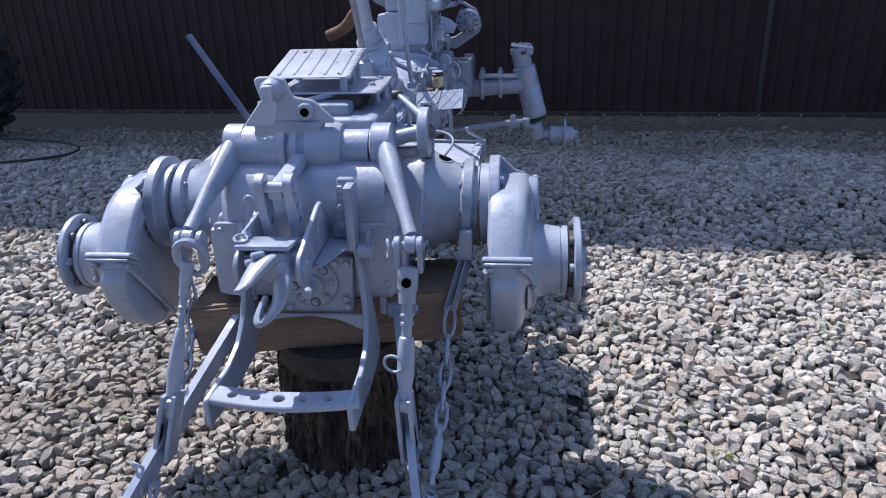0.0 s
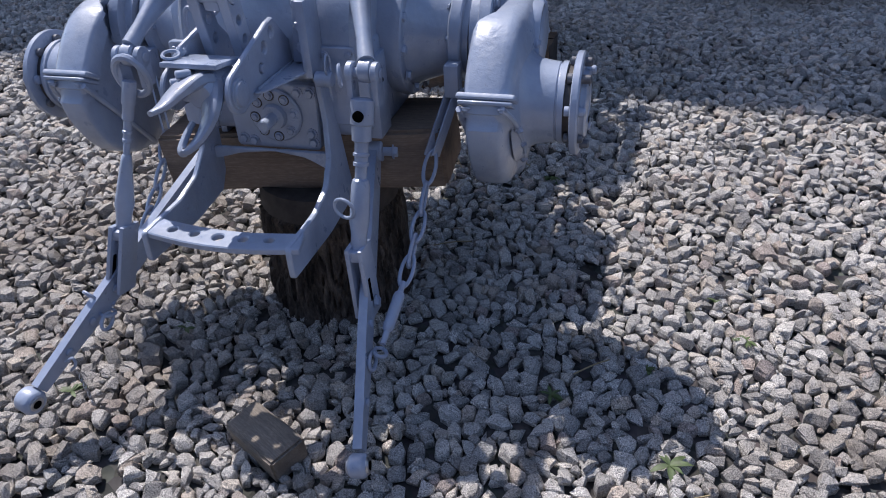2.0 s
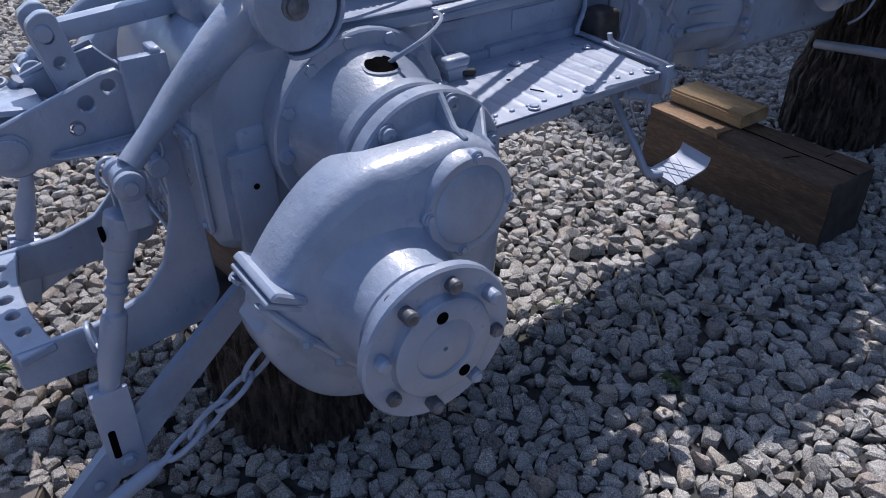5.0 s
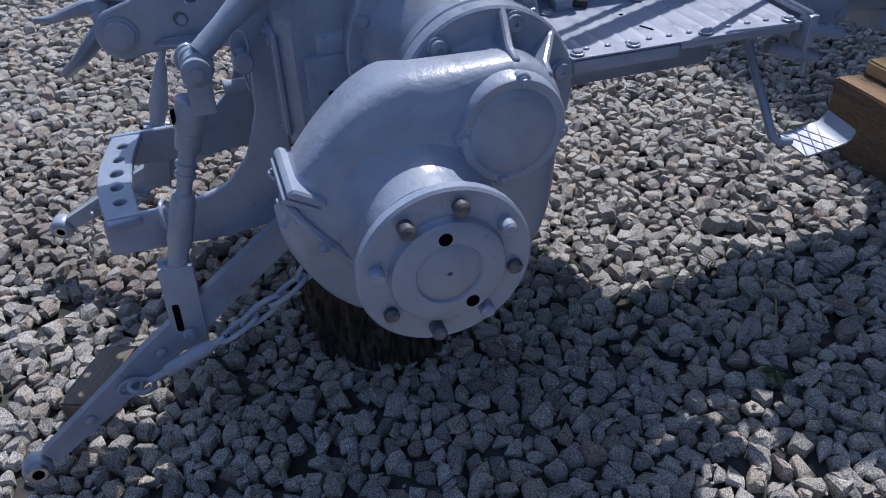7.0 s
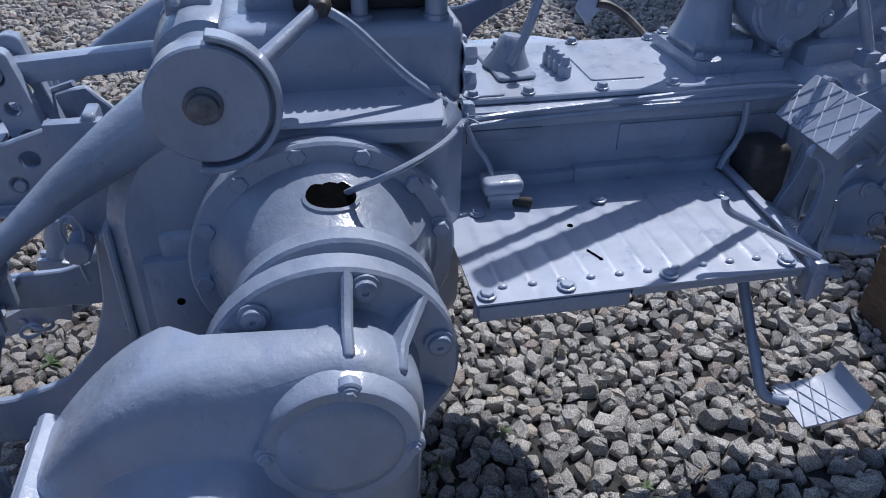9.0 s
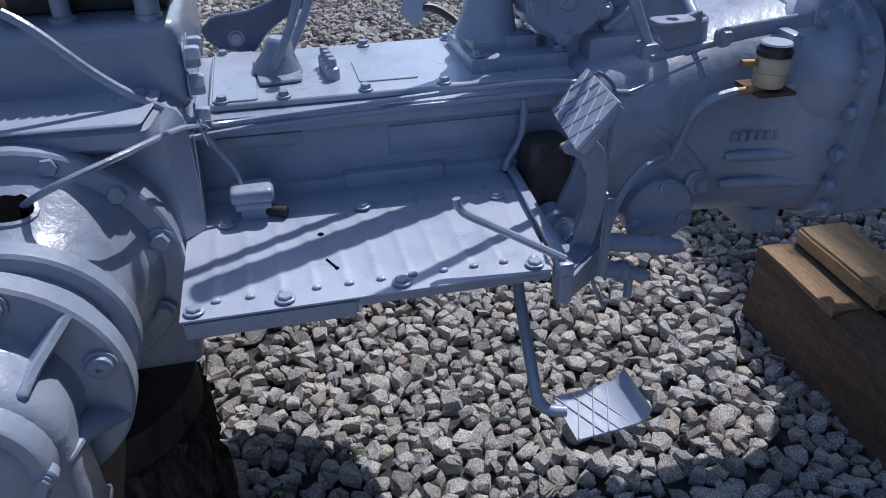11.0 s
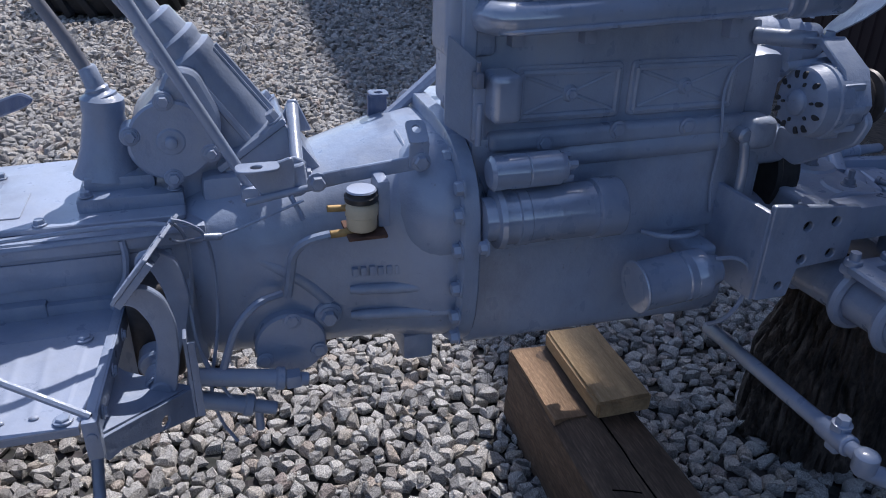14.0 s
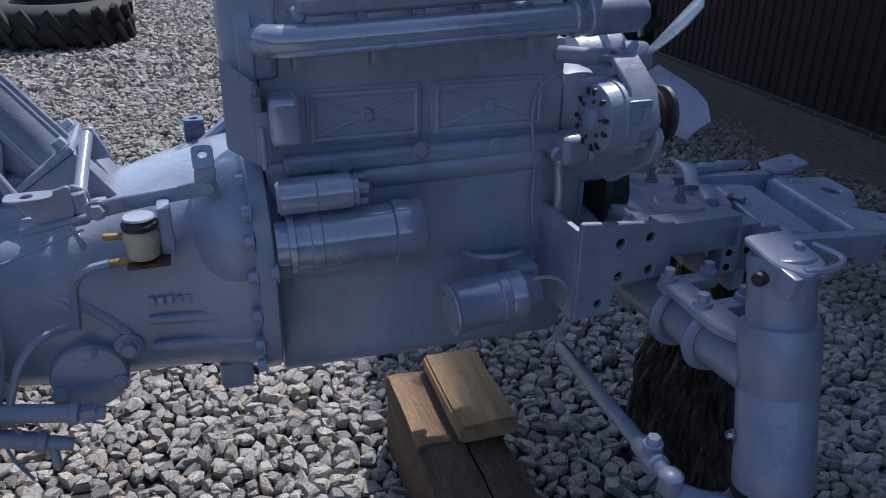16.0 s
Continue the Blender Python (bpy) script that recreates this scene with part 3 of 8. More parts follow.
def sub(name, bm, mat, parent=None, label=""):
    ob = part(name, bm, mat, parent or tractor, label)
    if parent is None:
        ob.matrix_parent_inverse = tractor.matrix_basis.inverted()
    return ob


def hull_outline(d, c1=(0.03, 0.722, 0.237), c2=(0.172, 0.857, 0.098), n=120):
    """The outline round two circles, drawn in by d."""
    gap = math.hypot(c2[0] - c1[0], c2[1] - c1[1])
    mid = math.atan2(c2[1] - c1[1], c2[0] - c1[0])
    half = math.acos((c1[2] - c2[2]) / gap)
    out = []
    for k in range(n):
        a = -math.pi + 2 * math.pi * k / n
        off = (a - mid + math.pi) % (2 * math.pi) - math.pi
        c = c2 if abs(off) < half else c1
        q = c[2] - (d * 0.4 if c is c2 else d)
        if c is c1:
            # flattened upper shoulder
            q -= 0.032 * math.exp(-((math.degrees(a) - 138) / 40) ** 2) + 0.008 * math.exp(-((math.degrees(a) + 152) / 22) ** 2)
        out.append((c[0] + q * math.cos(a), c[1] + q * math.sin(a)))
    return out


def final_drive(s):
    """Final drive with its wheel hub; s: 1 on the tractor's right, -1 on its left."""
    ax = (0.172, 0.855)
    bm = bmesh.new()
    loft = [(0.535, 0.05), (0.537, 0.014), (0.544, 0.003), (0.552, 0.0), (0.622, 0.0), (0.636, 0.003), (0.647, 0.010), (0.655, 0.021), (0.661, 0.036), (0.668, 0.062), (0.674, 0.09)]
    def pan(x, y, z):
        """The lower casing behind the split line is narrower and set in."""
        f = max(0.0, min(1.0, (0.768 - 1.22 * (y + 0.185) - z) / 0.012))
        # cut back behind, round the neck
        g = max(0.0, min(1.0, (0.200 - math.hypot(y - ax[0], z - ax[1])) / 0.045))
        x += g * max(0.0, 0.602 - x)
        return s * (0.588 + (x - 0.588) * (1 - 0.22 * f)), y + 0.008 * f, z + 0.006 * f
    rings = [[bm.verts.new(pan(x, y, z)) for y, z in hull_outline(d)] for x, d in loft]
    for a, b in zip(rings, rings[1:]):
        for k in range(len(a)):
            bm.faces.new((a[k], a[(k + 1) % len(a)], b[(k + 1) % len(a)], b[k]))
    bm.faces.new(rings[0])
    bm.faces.new(rings[-1])
    drive = sub("final_drive", bm, PAINT_CAST, None, "rounded cast final drive housing with pale worn paint")
    bm = bmesh.new()
    x0, x1 = sorted((s * 0.524, s * 0.670))
    tilt = Matrix.Translation((0, -0.172, 0.795)) @ Matrix.Rotation(radians(-30), 4, "X")
    plate(bm, rounded([(-0.016, 0.003), (0.05, 0.003), (0.05, 0.018), (-0.010, 0.020)], 0.006, 2), "x", x0, x1, 0.004, (), tilt)
    plate(bm, rounded([(-0.014, -0.010), (0.05, -0.010), (0.05, 0.0), (-0.016, 0.0)], 0.004, 2), "x", x0 + 0.006, x1 - 0.006, 0.002, (), tilt)
    part("split_flange", bm, PAINT_CAST, drive)
    bm = bmesh.new()
    tube(bm, [(s * 0.640, -0.188, 0.786), (s * 0.656, -0.170, 0.762), (s * 0.668, -0.150, 0.735), (s * 0.674, -0.090, 0.664), (s * 0.674, -0.045, 0.612), (s * 0.664, 0.0, 0.557), (s * 0.645, 0.03, 0.520)], 0.0085, 8, 2)
    tube(bm, [(s * 0.535, -0.19, 0.78), (s * 0.535, -0.08, 0.65), (s * 0.535, 0.03, 0.515)], 0.0085, 8, 2)
    part("seam", bm, PAINT_CAST, drive)
    bolts(drive, [(s * (0.55 + 0.09 * k), -0.185, 0.782) for k in range(2)], (0, -0.5, -0.86), 0.009, 0.009, PAINT, "bolt")
    bolts(drive, [(s * 0.672, -0.135, 0.712), (s * 0.674, -0.085, 0.652), (s * 0.666, -0.02, 0.576)], (s * 0.5, -0.4, -0.6), 0.009, 0.012, PAINT, "bolt")
    # bearing cap over the pinion
    cap_at = (0.170, 0.853)
    bm = bmesh.new()
    lathe(bm, (s * 0.647, *cap_at), (s * 0.71, *cap_at), [(0, 0.092), (0.012, 0.090), (0.034, 0.087), (0.038, 0.084), (0.0385, 0.072), (0.0375, 0.070), (0.041, 0.065), (0.044, 0.050), (0.0445, 0.001)], 40)
    cap = part("bearing_cap", bm, PAINT_CAST, drive)
    for a in (81, 178, 258, 350):
        bm = bmesh.new()
        p = Vector((s * 0.682, cap_at[0] + 0.080 * math.cos(radians(a)), cap_at[1] + 0.080 * math.sin(radians(a))))
        lathe(bm, p - Vector((s * 0.012, 0, 0)), p + Vector((s * 0.002, 0, 0)), [(0, 0.014), (0.012, 0.014), (0.014, 0.012)], 14)
        hexbolt(bm, p + Vector((s * 0.002, 0, 0)), (s, 0, 0), 0.007, 0.006)
        part("cap_bolt", bm, PAINT, cap)
    # neck, mounting flange and ribs towards the axle
    bm = bmesh.new()
    lathe(bm, (s * 0.484, *ax), (s * 0.6, *ax), [(0.022, 0.128), (0.048, 0.128), (0.049, 0.150), (0.052, 0.154), (0.080, 0.154), (0.084, 0.150), (0.084, 0.114), (0.088, 0.104), (0.100, 0.098), (0.125, 0.098)], 48)
    neck = part("mounting_flange", bm, PAINT_CAST, drive)
    for a in (-9, -48, 56, 110, 250):
        t = Matrix.Translation((s * 0.57, *ax)) @ Matrix.Rotation(radians(a), 4, "X")
        q = bmesh.new()
        plate(q, [(-s * 0.004, 0.09), (s * 0.078, 0.080), (s * 0.078, 0.100), (s * 0.045, 0.109), (-s * 0.004, 0.152)][:: 1 if s > 0 else -1], "y", -0.0065, 0.0065, 0.003)
        bm = bmesh.new()
        add(bm, q, t)
        part("rib", bm, PAINT_CAST, neck)
    for p in around((0, *ax), "x", 0.131, 6, 14):
        bm = bmesh.new()
        lathe(bm, (s * 0.566, p.y, p.z), (s * 0.584, p.y, p.z), [(0, 0.0185), (0.006, 0.0185), (0.007, 0.0145), (0.013, 0.014), (0.015, 0.011), (0.015, 0.004), (0.012, 0.003)], 14)
        part("plug", bm, PAINT, neck)
    # hub barrel
    c = (0.016, 0.726)
    bm = bmesh.new()
    lathe(bm, (s * 0.655, *c), (s * 0.8, *c), [(0, 0.160), (0.008, 0.144), (0.018, 0.130), (0.030, 0.119), (0.046, 0.111), (0.070, 0.107), (0.095, 0.104), (0.097, 0.100), (0.101, 0.100), (0.103, 0.106), (0.117, 0.106)], 44)
    part("hub_barrel", bm, PAINT_CAST, drive)
    bm = bmesh.new()
    lathe(bm, (s * 0.770, *c), (s * 0.789, *c), [(0, 0.098), (0.02, 0.098)], 32)
    part("seal", bm, DARK_STEEL_AND_SHADE, drive, "dark greasy seal ring")
    bm = bmesh.new()
    lathe(bm, (s * 0.790, *c), (s * 0.847, *c), [(0, 0.06), (0.001, 0.129), (0.004, 0.133), (0.018, 0.133), (0.022, 0.129), (0.022, 0.090), (0.026, 0.087), (0.034, 0.086), (0.037, 0.082),
                                               (0.037, 0.052), (0.033, 0.049), (0.034, 0.045), (0.036, 0.042), (0.036, 0.004), (0.030, 0.003)], 48)
    hub = part("wheel_hub", bm, PAINT, drive, "round wheel hub flange with bare studs")
    for k, a in enumerate(range(124, 484, 45)):
        y, z = c[0] + 0.106 * math.cos(radians(a)), c[1] + 0.106 * math.sin(radians(a))
        bm = bmesh.new()
        lathe(bm, (s * 0.777, y, z), (s * 0.887, y, z), [(0, 0.013), (0.011, 0.013), (0.0115, 0.0105), (0.034, 0.0105), (0.0345, 0.0118), (0.056 - 0.006 * (k % 3), 0.0118), (0.060 - 0.006 * (k % 3), 0.008)], 12)
        part("stud", bm, PAINT if k in (1, 4, 6) else WORN_STEEL, hub)
    for a, q in ((95, 0.062), (300, 0.068)):
        y, z = c[0] + q * math.cos(radians(a)), c[1] + q * math.sin(radians(a))
        bm = bmesh.new()
        rod(bm, (s * 0.807, y, z), (s * 0.8282, y, z), 0.0105, None, 14, 0.05)
        part("hub_hole", bm, HOLE, hub)


def axle_housing(s):
    ax, end, mid = (0.180, 0.866), (0.184, 0.852), (0.182, 0.8585)
    bm = bmesh.new()
    lathe(bm, (s * 0.26, *ax), (s * 0.5, *end), [(0, 0.185), (0.044, 0.190), (0.048, 0.192), (0.068, 0.192), (0.072, 0.188), (0.073, 0.164), (0.085, 0.158), (0.12, 0.142), (0.155, 0.128), (0.180, 0.122),
                                               (0.186, 0.136), (0.189, 0.140), (0.214, 0.140), (0.218, 0.136), (0.219, 0.118), (0.235, 0.118)], 48)
    axle = sub("axle_housing", bm, PAINT_CAST, None, "flanged cast half-axle housing")
    bolts(axle, [Vector((s * 0.333, p.y, p.z)) for p in around((0, *ax), "x", 0.171, 12, 12)], (s, 0, 0), 0.0135, 0.012)
    if s > 0:
        bm = bmesh.new()
        y0, n = 0.192, 20
        outer = disc_of(0, 0, 1, n)
        rim, inner = [], []
        for u, v in outer:
            rim.append((0.388 + 0.027 * u, y0 + 0.038 * v))
            inner.append((0.388 + 0.023 * u, y0 + 0.033 * v))
        zs = lambda x, y: mid[1] + math.sqrt(max(0.0001, (0.1425 - (x - 0.388) * 0.40) ** 2 - (y - mid[0]) ** 2))
        a = [bm.verts.new((x, y, zs(x, y) - 0.006)) for x, y in rim]
        b = [bm.verts.new((x, y, zs(x, y) + 0.0012)) for x, y in rim]
        c = [bm.verts.new((x, y, zs(x, y) + 0.0018)) for x, y in inner]
        for k in range(n):
            j = (k + 1) % n
            bm.faces.new((a[k], a[j], b[j], b[k]))
            bm.faces.new((b[k], b[j], c[j], c[k]))
        part("opening_rim", bm, PAINT_CAST, axle)
        bm = bmesh.new()
        rings = [[bm.verts.new((0.388 + (x - 0.388) * f, y0 + (y - y0) * f, zs(0.388 + (x - 0.388) * f, y0 + (y - y0) * f) + 0.0017)) for x, y in inner] for f in (1.0, 0.66, 0.33)]
        for g, h in zip(rings, rings[1:]):
            for k in range(n):
                j = (k + 1) % n
                bm.faces.new((g[k], g[j], h[j], h[k]))
        bm.faces.new(rings[-1])
        part("opening", bm, HOLE, axle, "open dark inspection hole")
        bm = bmesh.new()
        rod(bm, (0.358, 0.188, 0.965), (0.372, 0.20, 0.992), 0.009, None, 10)
        part("cable_end", bm, PAINT, axle)
    bolts(axle, [Vector((s * 0.4475, p.y, p.z)) for p in around((0, *end), "x", 0.125, 8, 60)], (-s, 0, 0), 0.008, 0.008)


def rear_housing():
    bm = bmesh.new()
    side = rounded([(-0.125, 0.655), (-0.125, 0.93), (-0.085, 1.02), (-0.03, 1.055), (0.40, 1.06), (0.40, 0.67), (0.31, 0.63), (-0.06, 0.628)], 0.04, 4)
    plate(bm, side, "x", -0.255, 0.27, 0.028)
    box(bm, (-0.29, -0.06, 0.63), (0.278, 0.36, 0.90), 0.02, None, 3)
    box(bm, (0.255, -0.082, 0.63), (0.289, 0.002, 0.858), 0.006)
    box(bm, (-0.318, -0.075, 0.63), (-0.25, 0.05, 0.855), 0.02)
    body = sub("rear_housing", bm, PAINT_CAST, None, "heavy cast rear axle centre housing")
    bm = bmesh.new()
    plate(bm, rounded([(0.16, 0.69), (0.255, 0.69), (0.255, 0.90), (0.16, 0.90)], 0.01, 3), "y", -0.134, -0.122, 0.003)
    part("cover_plate", bm, PAINT, body)
    bm = bmesh.new()
    plate(bm, rounded([(-0.27, 0.665), (-0.175, 0.655), (-0.175, 0.90), (-0.27, 0.90)], 0.012, 3), "y", -0.137, -0.122, 0.003)
    part("cover_plate", bm, PAINT, body)
    bolts(body, [(-0.25, -0.137, 0.88), (-0.195, -0.137, 0.72), (0.175, -0.134, 0.88), (0.24, -0.134, 0.88), (0.24, -0.134, 0.71)], (0, -1, 0), 0.008, 0.007)
    bm = bmesh.new()
    rod(bm, (0.280, -0.039, 0.784), (0.2897, -0.039, 0.784), 0.0065, None, 12, 0.05)
    part("bolt_hole", bm, HOLE, body)
    # pto cover with its ring of nuts
    bm = bmesh.new()
    plate(bm, rounded([(-0.115, 0.615), (0.135, 0.615), (0.145, 0.80), (-0.115, 0.80)], 0.015, 3), "y", -0.150, -0.122, 0.004)
    pto = part("pto_plate", bm, PAINT_CAST, body)
    bm = bmesh.new()
    lathe(bm, (0.02, -0.145, 0.715), (0.02, -0.25, 0.715), [(0, 0.075), (0.012, 0.075), (0.016, 0.070), (0.016, 0.036), (0.03, 0.032), (0.032, 0.017), (0.085, 0.016), (0.088, 0.013)], 28)
    part("pto_stub", bm, PAINT_CAST, pto, "short splined output stub")
    bolts(pto, [Vector((p.x, -0.161, p.z)) for p in around((0.02, 0, 0.715), "y", 0.058, 8, 10)], (0, -1, 0), 0.009, 0.008)
    for p in around((0.02, 0, 0.715), "y", 0.058, 8, 10):
        bm = bmesh.new()
        ring(bm, (p.x, -0.1615, p.z), (0, 1, 0), 0.0135, 0.0018, 18, 6)
        part("gasket_ring", bm, DARK_STEEL_AND_SHADE if p.x < 0.06 else PAINT, pto)
    bolts(pto, [(0.115, -0.150, 0.665), (0.118, -0.150, 0.64), (-0.09, -0.150, 0.64), (0.125, -0.150, 0.78), (0.09, -0.150, 0.78), (-0.06, -0.150, 0.635)], (0, -1, 0), 0.012, 0.01)
    # ledge with the slotted tray
    bm = bmesh.new()
    plate(bm, rounded([(0.19, 0.085), (0.315, 0.10), (0.325, 0.355), (0.20, 0.375)], 0.012, 3), "z", 1.0625, 1.0675, 0.002)
    part("ledge_plate", bm, PAINT_THIN, body)
    bm = bmesh.new()
    plate(bm, rounded([(0.16, 0.085), (0.308, 0.10), (0.322, 0.36), (0.18, 0.38)], 0.02, 3), "z", 1.028, 1.0595, 0.006)
    part("ledge", bm, PAINT_CAST, body)
    # raised lift housing
    bm = bmesh.new()
    box(bm, (-0.2, 0.06, 1.03), (0.2, 0.41, 1.160), 0.022, None, 3)
    box(bm, (-0.16, 0.1, 1.15), (0.11, 0.40, 1.195), 0.015)
    lift = sub("lift_housing", bm, PAINT_CAST, None, "bolted hydraulic lift housing")
    bolts(lift, [(0.185, 0.4085, 1.065), (0.185, 0.4085, 1.105), (0.185, 0.4085, 1.015), (0.12, 0.4085, 1.10)], (0, 1, 0), 0.016, 0.022)
    bolts(lift, [(0.215, 0.345, 1.068)], (0, 0, 1), 0.008, 0.006)


def rockshaft():
    y, z = 0.03, 1.080
    bm = bmesh.new()
    lathe(bm, (-0.215, y, z), (0.2, y, z), [(0, 0.060), (0.006, 0.070), (0.13, 0.074), (0.134, 0.080), (0.156, 0.080), (0.160, 0.066), (0.168, 0.066), (0.172, 0.081), (0.192, 0.081), (0.198, 0.070),
                                            (0.212, 0.070), (0.216, 0.079), (0.300, 0.077), (0.318, 0.070), (0.324, 0.056), (0.40, 0.056)], 36)
    box(bm, (-0.2, 0.0, 1.02), (0.11, 0.12, 1.10), 0.02)
    shaft = sub("rockshaft_housing", bm, PAINT_CAST, None, "cylindrical rockshaft casting across the rear")
    bm = bmesh.new()
    plate(bm, rounded([(-0.03, 1.10), (-0.045, 1.00), (0.0, 0.985), (0.045, 1.01), (0.05, 1.09)], 0.02, 3), "x", 0.015, 0.075, 0.008)
    lathe(bm, (0.012, -0.003, 1.012), (0.08, -0.003, 1.012), [(0, 0.02), (0.07, 0.02)], 16)
    part("lug", bm, PAINT_CAST, shaft)
    bm = bmesh.new()
    box(bm, (-0.035, -0.30, 1.038), (0.008, 0.0, 1.078), 0.012, Matrix.Rotation(radians(4), 4, "X"))
    rod(bm, (-0.07, -0.288, 1.062), (0.045, -0.288, 1.062), 0.016)
    part("inner_arm", bm, PAINT_CAST, shaft)
    for x in (-0.066, 0.012):
        bm = bmesh.new()
        plate(bm, rounded([(-0.315, 1.080), (-0.285, 1.100), (-0.262, 1.095), (-0.228, 0.93), (-0.235, 0.905), (-0.278, 0.905)], 0.02, 4), "x", x, x + 0.026, 0.007, [(-0.284, 1.055, 0.012), (-0.274, 1.005, 0.012), (-0.262, 0.957, 0.012)])
        part("perforated_link", bm, PAINT, shaft, "flat link with three round holes")


def lift_arm(s):
    y, z = 0.03, 1.088
    top = Vector((s * 0.222, y, z))
    low = Vector((0.338, -0.262, 0.915)) if s > 0 else Vector((-0.272, -0.285, 0.935))
    bm = bmesh.new()
    lathe(bm, top - Vector((0.032, 0, 0)), top + Vector((0.032, 0, 0)), [(0, 0.058), (0.005, 0.066), (0.059, 0.066), (0.064, 0.058)], 28)
    m, n = frame_along(top, low)
    q = bmesh.new()
    rows = []
    for f in (0, 0.12, 0.3, 0.6, 0.82, 0.93, 1.0):
        w = 0.036 - 0.018 * min(1, f * 1.2) if f < 0.85 else 0.020
        h = 0.056 - 0.036 * min(1.0, f * 1.25)
        bend = 0.012 * math.sin(math.pi * f)
        rows.append([q.verts.new((w * math.cos(2 * math.pi * k / 14), bend + h * math.sin(2 * math.pi * k / 14), n * f)) for k in range(14)])
    for a, b in zip(rows, rows[1:]):
        for k in range(14):
            q.faces.new((a[k], a[(k + 1) % 14], b[(k + 1) % 14], b[k]))
    q.faces.new(rows[0][::-1])
    q.faces.new(rows[-1])
    add(bm, q, m)
    lathe(bm, low + Vector((-0.017, -0.006, -0.02)), low + Vector((0.017, -0.006, -0.02)), [(0, 0.022), (0.004, 0.027), (0.030, 0.027), (0.034, 0.022)], 20)
    return sub("lift_arm", bm, PAINT_CAST, None, "tapered forged lift arm")


def lift_rod(s):
    up = Vector((0.332, -0.272, 0.892)) if s > 0 else Vector((-0.270, -0.294, 0.912))
    mid = Vector((0.318, -0.400, 0.47)) if s > 0 else Vector((-0.345, -0.425, 0.47))
    low = Vector((0.325, -0.405, 0.335)) if s > 0 else Vector((-0.372, -0.455, 0.345))
    m, n = frame_along(up, mid)
    way = (mid - up).normalized()
    bm = bmesh.new()
    rod(bm, up - Vector((0.045, 0, 0)), up + Vector((0.045, 0, 0)), 0.0125)
    for k in (-1, 1):
        lathe(bm, up + Vector((k * 0.022, 0, 0)), up + Vector((k * 0.04, 0, 0)), [(0, 0.023), (0.003, 0.026), (0.015, 0.026), (0.018, 0.022)], 18)
        box(bm, up + Vector((k * 0.031 - 0.008, -0.022, -0.075)), up + Vector((k * 0.031 + 0.008, 0.02, 0.0)), 0.005)
    if s < 0:
        ring(bm, up + Vector((-0.0, -0.015, -0.045)), (0, 1, 0.25), 0.043, 0.010, 24, 8, 1.25, (0, 0, 1))
    yoke = sub("lift_rod", bm, PAINT, None, "adjustable lift rod with forked ends")
    bm = bmesh.new()
    a = up + way * 0.058
    lathe(bm, a, mid, [(u, r * (1.0 if s > 0 else 0.62 if u < n * 0.5 else 1.02)) for u, r in [(0, 0.02), (0.004, 0.029), (0.06, 0.029), (0.064, 0.025), (0.10, 0.024), (0.104, 0.017), (0.128, 0.0165), (0.130, 0.0205), (0.136, 0.0205), (0.138, 0.0165), (0.150, 0.0165), (0.152, 0.0195), (0.160, 0.0195), (0.162, 0.0145), (0.192, 0.0145), (0.196, 0.020), (0.21, 0.023),
                       (n - 0.14, 0.025), (n - 0.11, 0.020), (n - 0.06, 0.019)]], 20)
    part("threaded_rod", bm, PAINT, yoke)
    if s > 0:
        for k in (-1, 1):
            bm = bmesh.new()
            p = up + way * 0.09
            rod(bm, p + Vector((0, -0.034, 0)), p + Vector((0, -0.026, 0)), 0.0135, None, 16, 0.05)
            part("bore", bm, HOLE, yoke)
            break
        bm = bmesh.new()
        ring(bm, (0.292, -0.392, 0.592), (0.2, 1, 0.1), 0.027, 0.0045, 24, 8)
        part("pull_ring", bm, PAINT, yoke)
        bm = bmesh.new()
        ring(bm, up + Vector((-0.055, -0.012, -0.006)), (1, 0.3, 0), 0.02, 0.004, 18, 6, 1.3, (0, 0, 1))
        part("retaining_clip", bm, PAINT, yoke)
    for k in (-1, 1):
        bm = bmesh.new()
        q0, q1 = mid + Vector((k * 0.017, 0, 0.0)), low + Vector((k * 0.018, 0, 0))
        w = (q1 - q0).normalized()
        across = (Vector((1, 0, 0)) - w * w.x).normalized()
        mm, nn = Matrix((across, w.cross(across), w)).transposed().to_4x4(), (q1 - q0).length
        mm.translation = q0
        q = bmesh.new()
        box(q, (-0.006, -0.034, -0.025), (0.006, 0.034, nn + 0.045), 0.003)
        add(bm, q, mm)
        box(bm, mid + Vector((-0.021, -0.028, -0.012)), mid + Vector((0.021, 0.028, 0.018)), 0.006) if k > 0 else None
        part("fork_cheek", bm, PAINT, yoke)
        if k == s:
            bm, q = bmesh.new(), bmesh.new()
            dy = -0.016 if (mm.to_3x3() @ Vector((0, 1, 0))).y > 0 else 0.016
            plate(q, rounded([(dy - 0.007, nn * 0.45), (dy + 0.007, nn * 0.45), (dy + 0.007, nn * 0.95), (dy - 0.007, nn * 0.95)], 0.006, 3), "x", -0.0066, 0.0066, 0)
            add(bm, q, mm)
            part("slot", bm, HOLE, yoke)
    bolts(yoke, [low + Vector((s * 0.026, 0, -0.005))], (s, 0, 0), 0.013, 0.011)


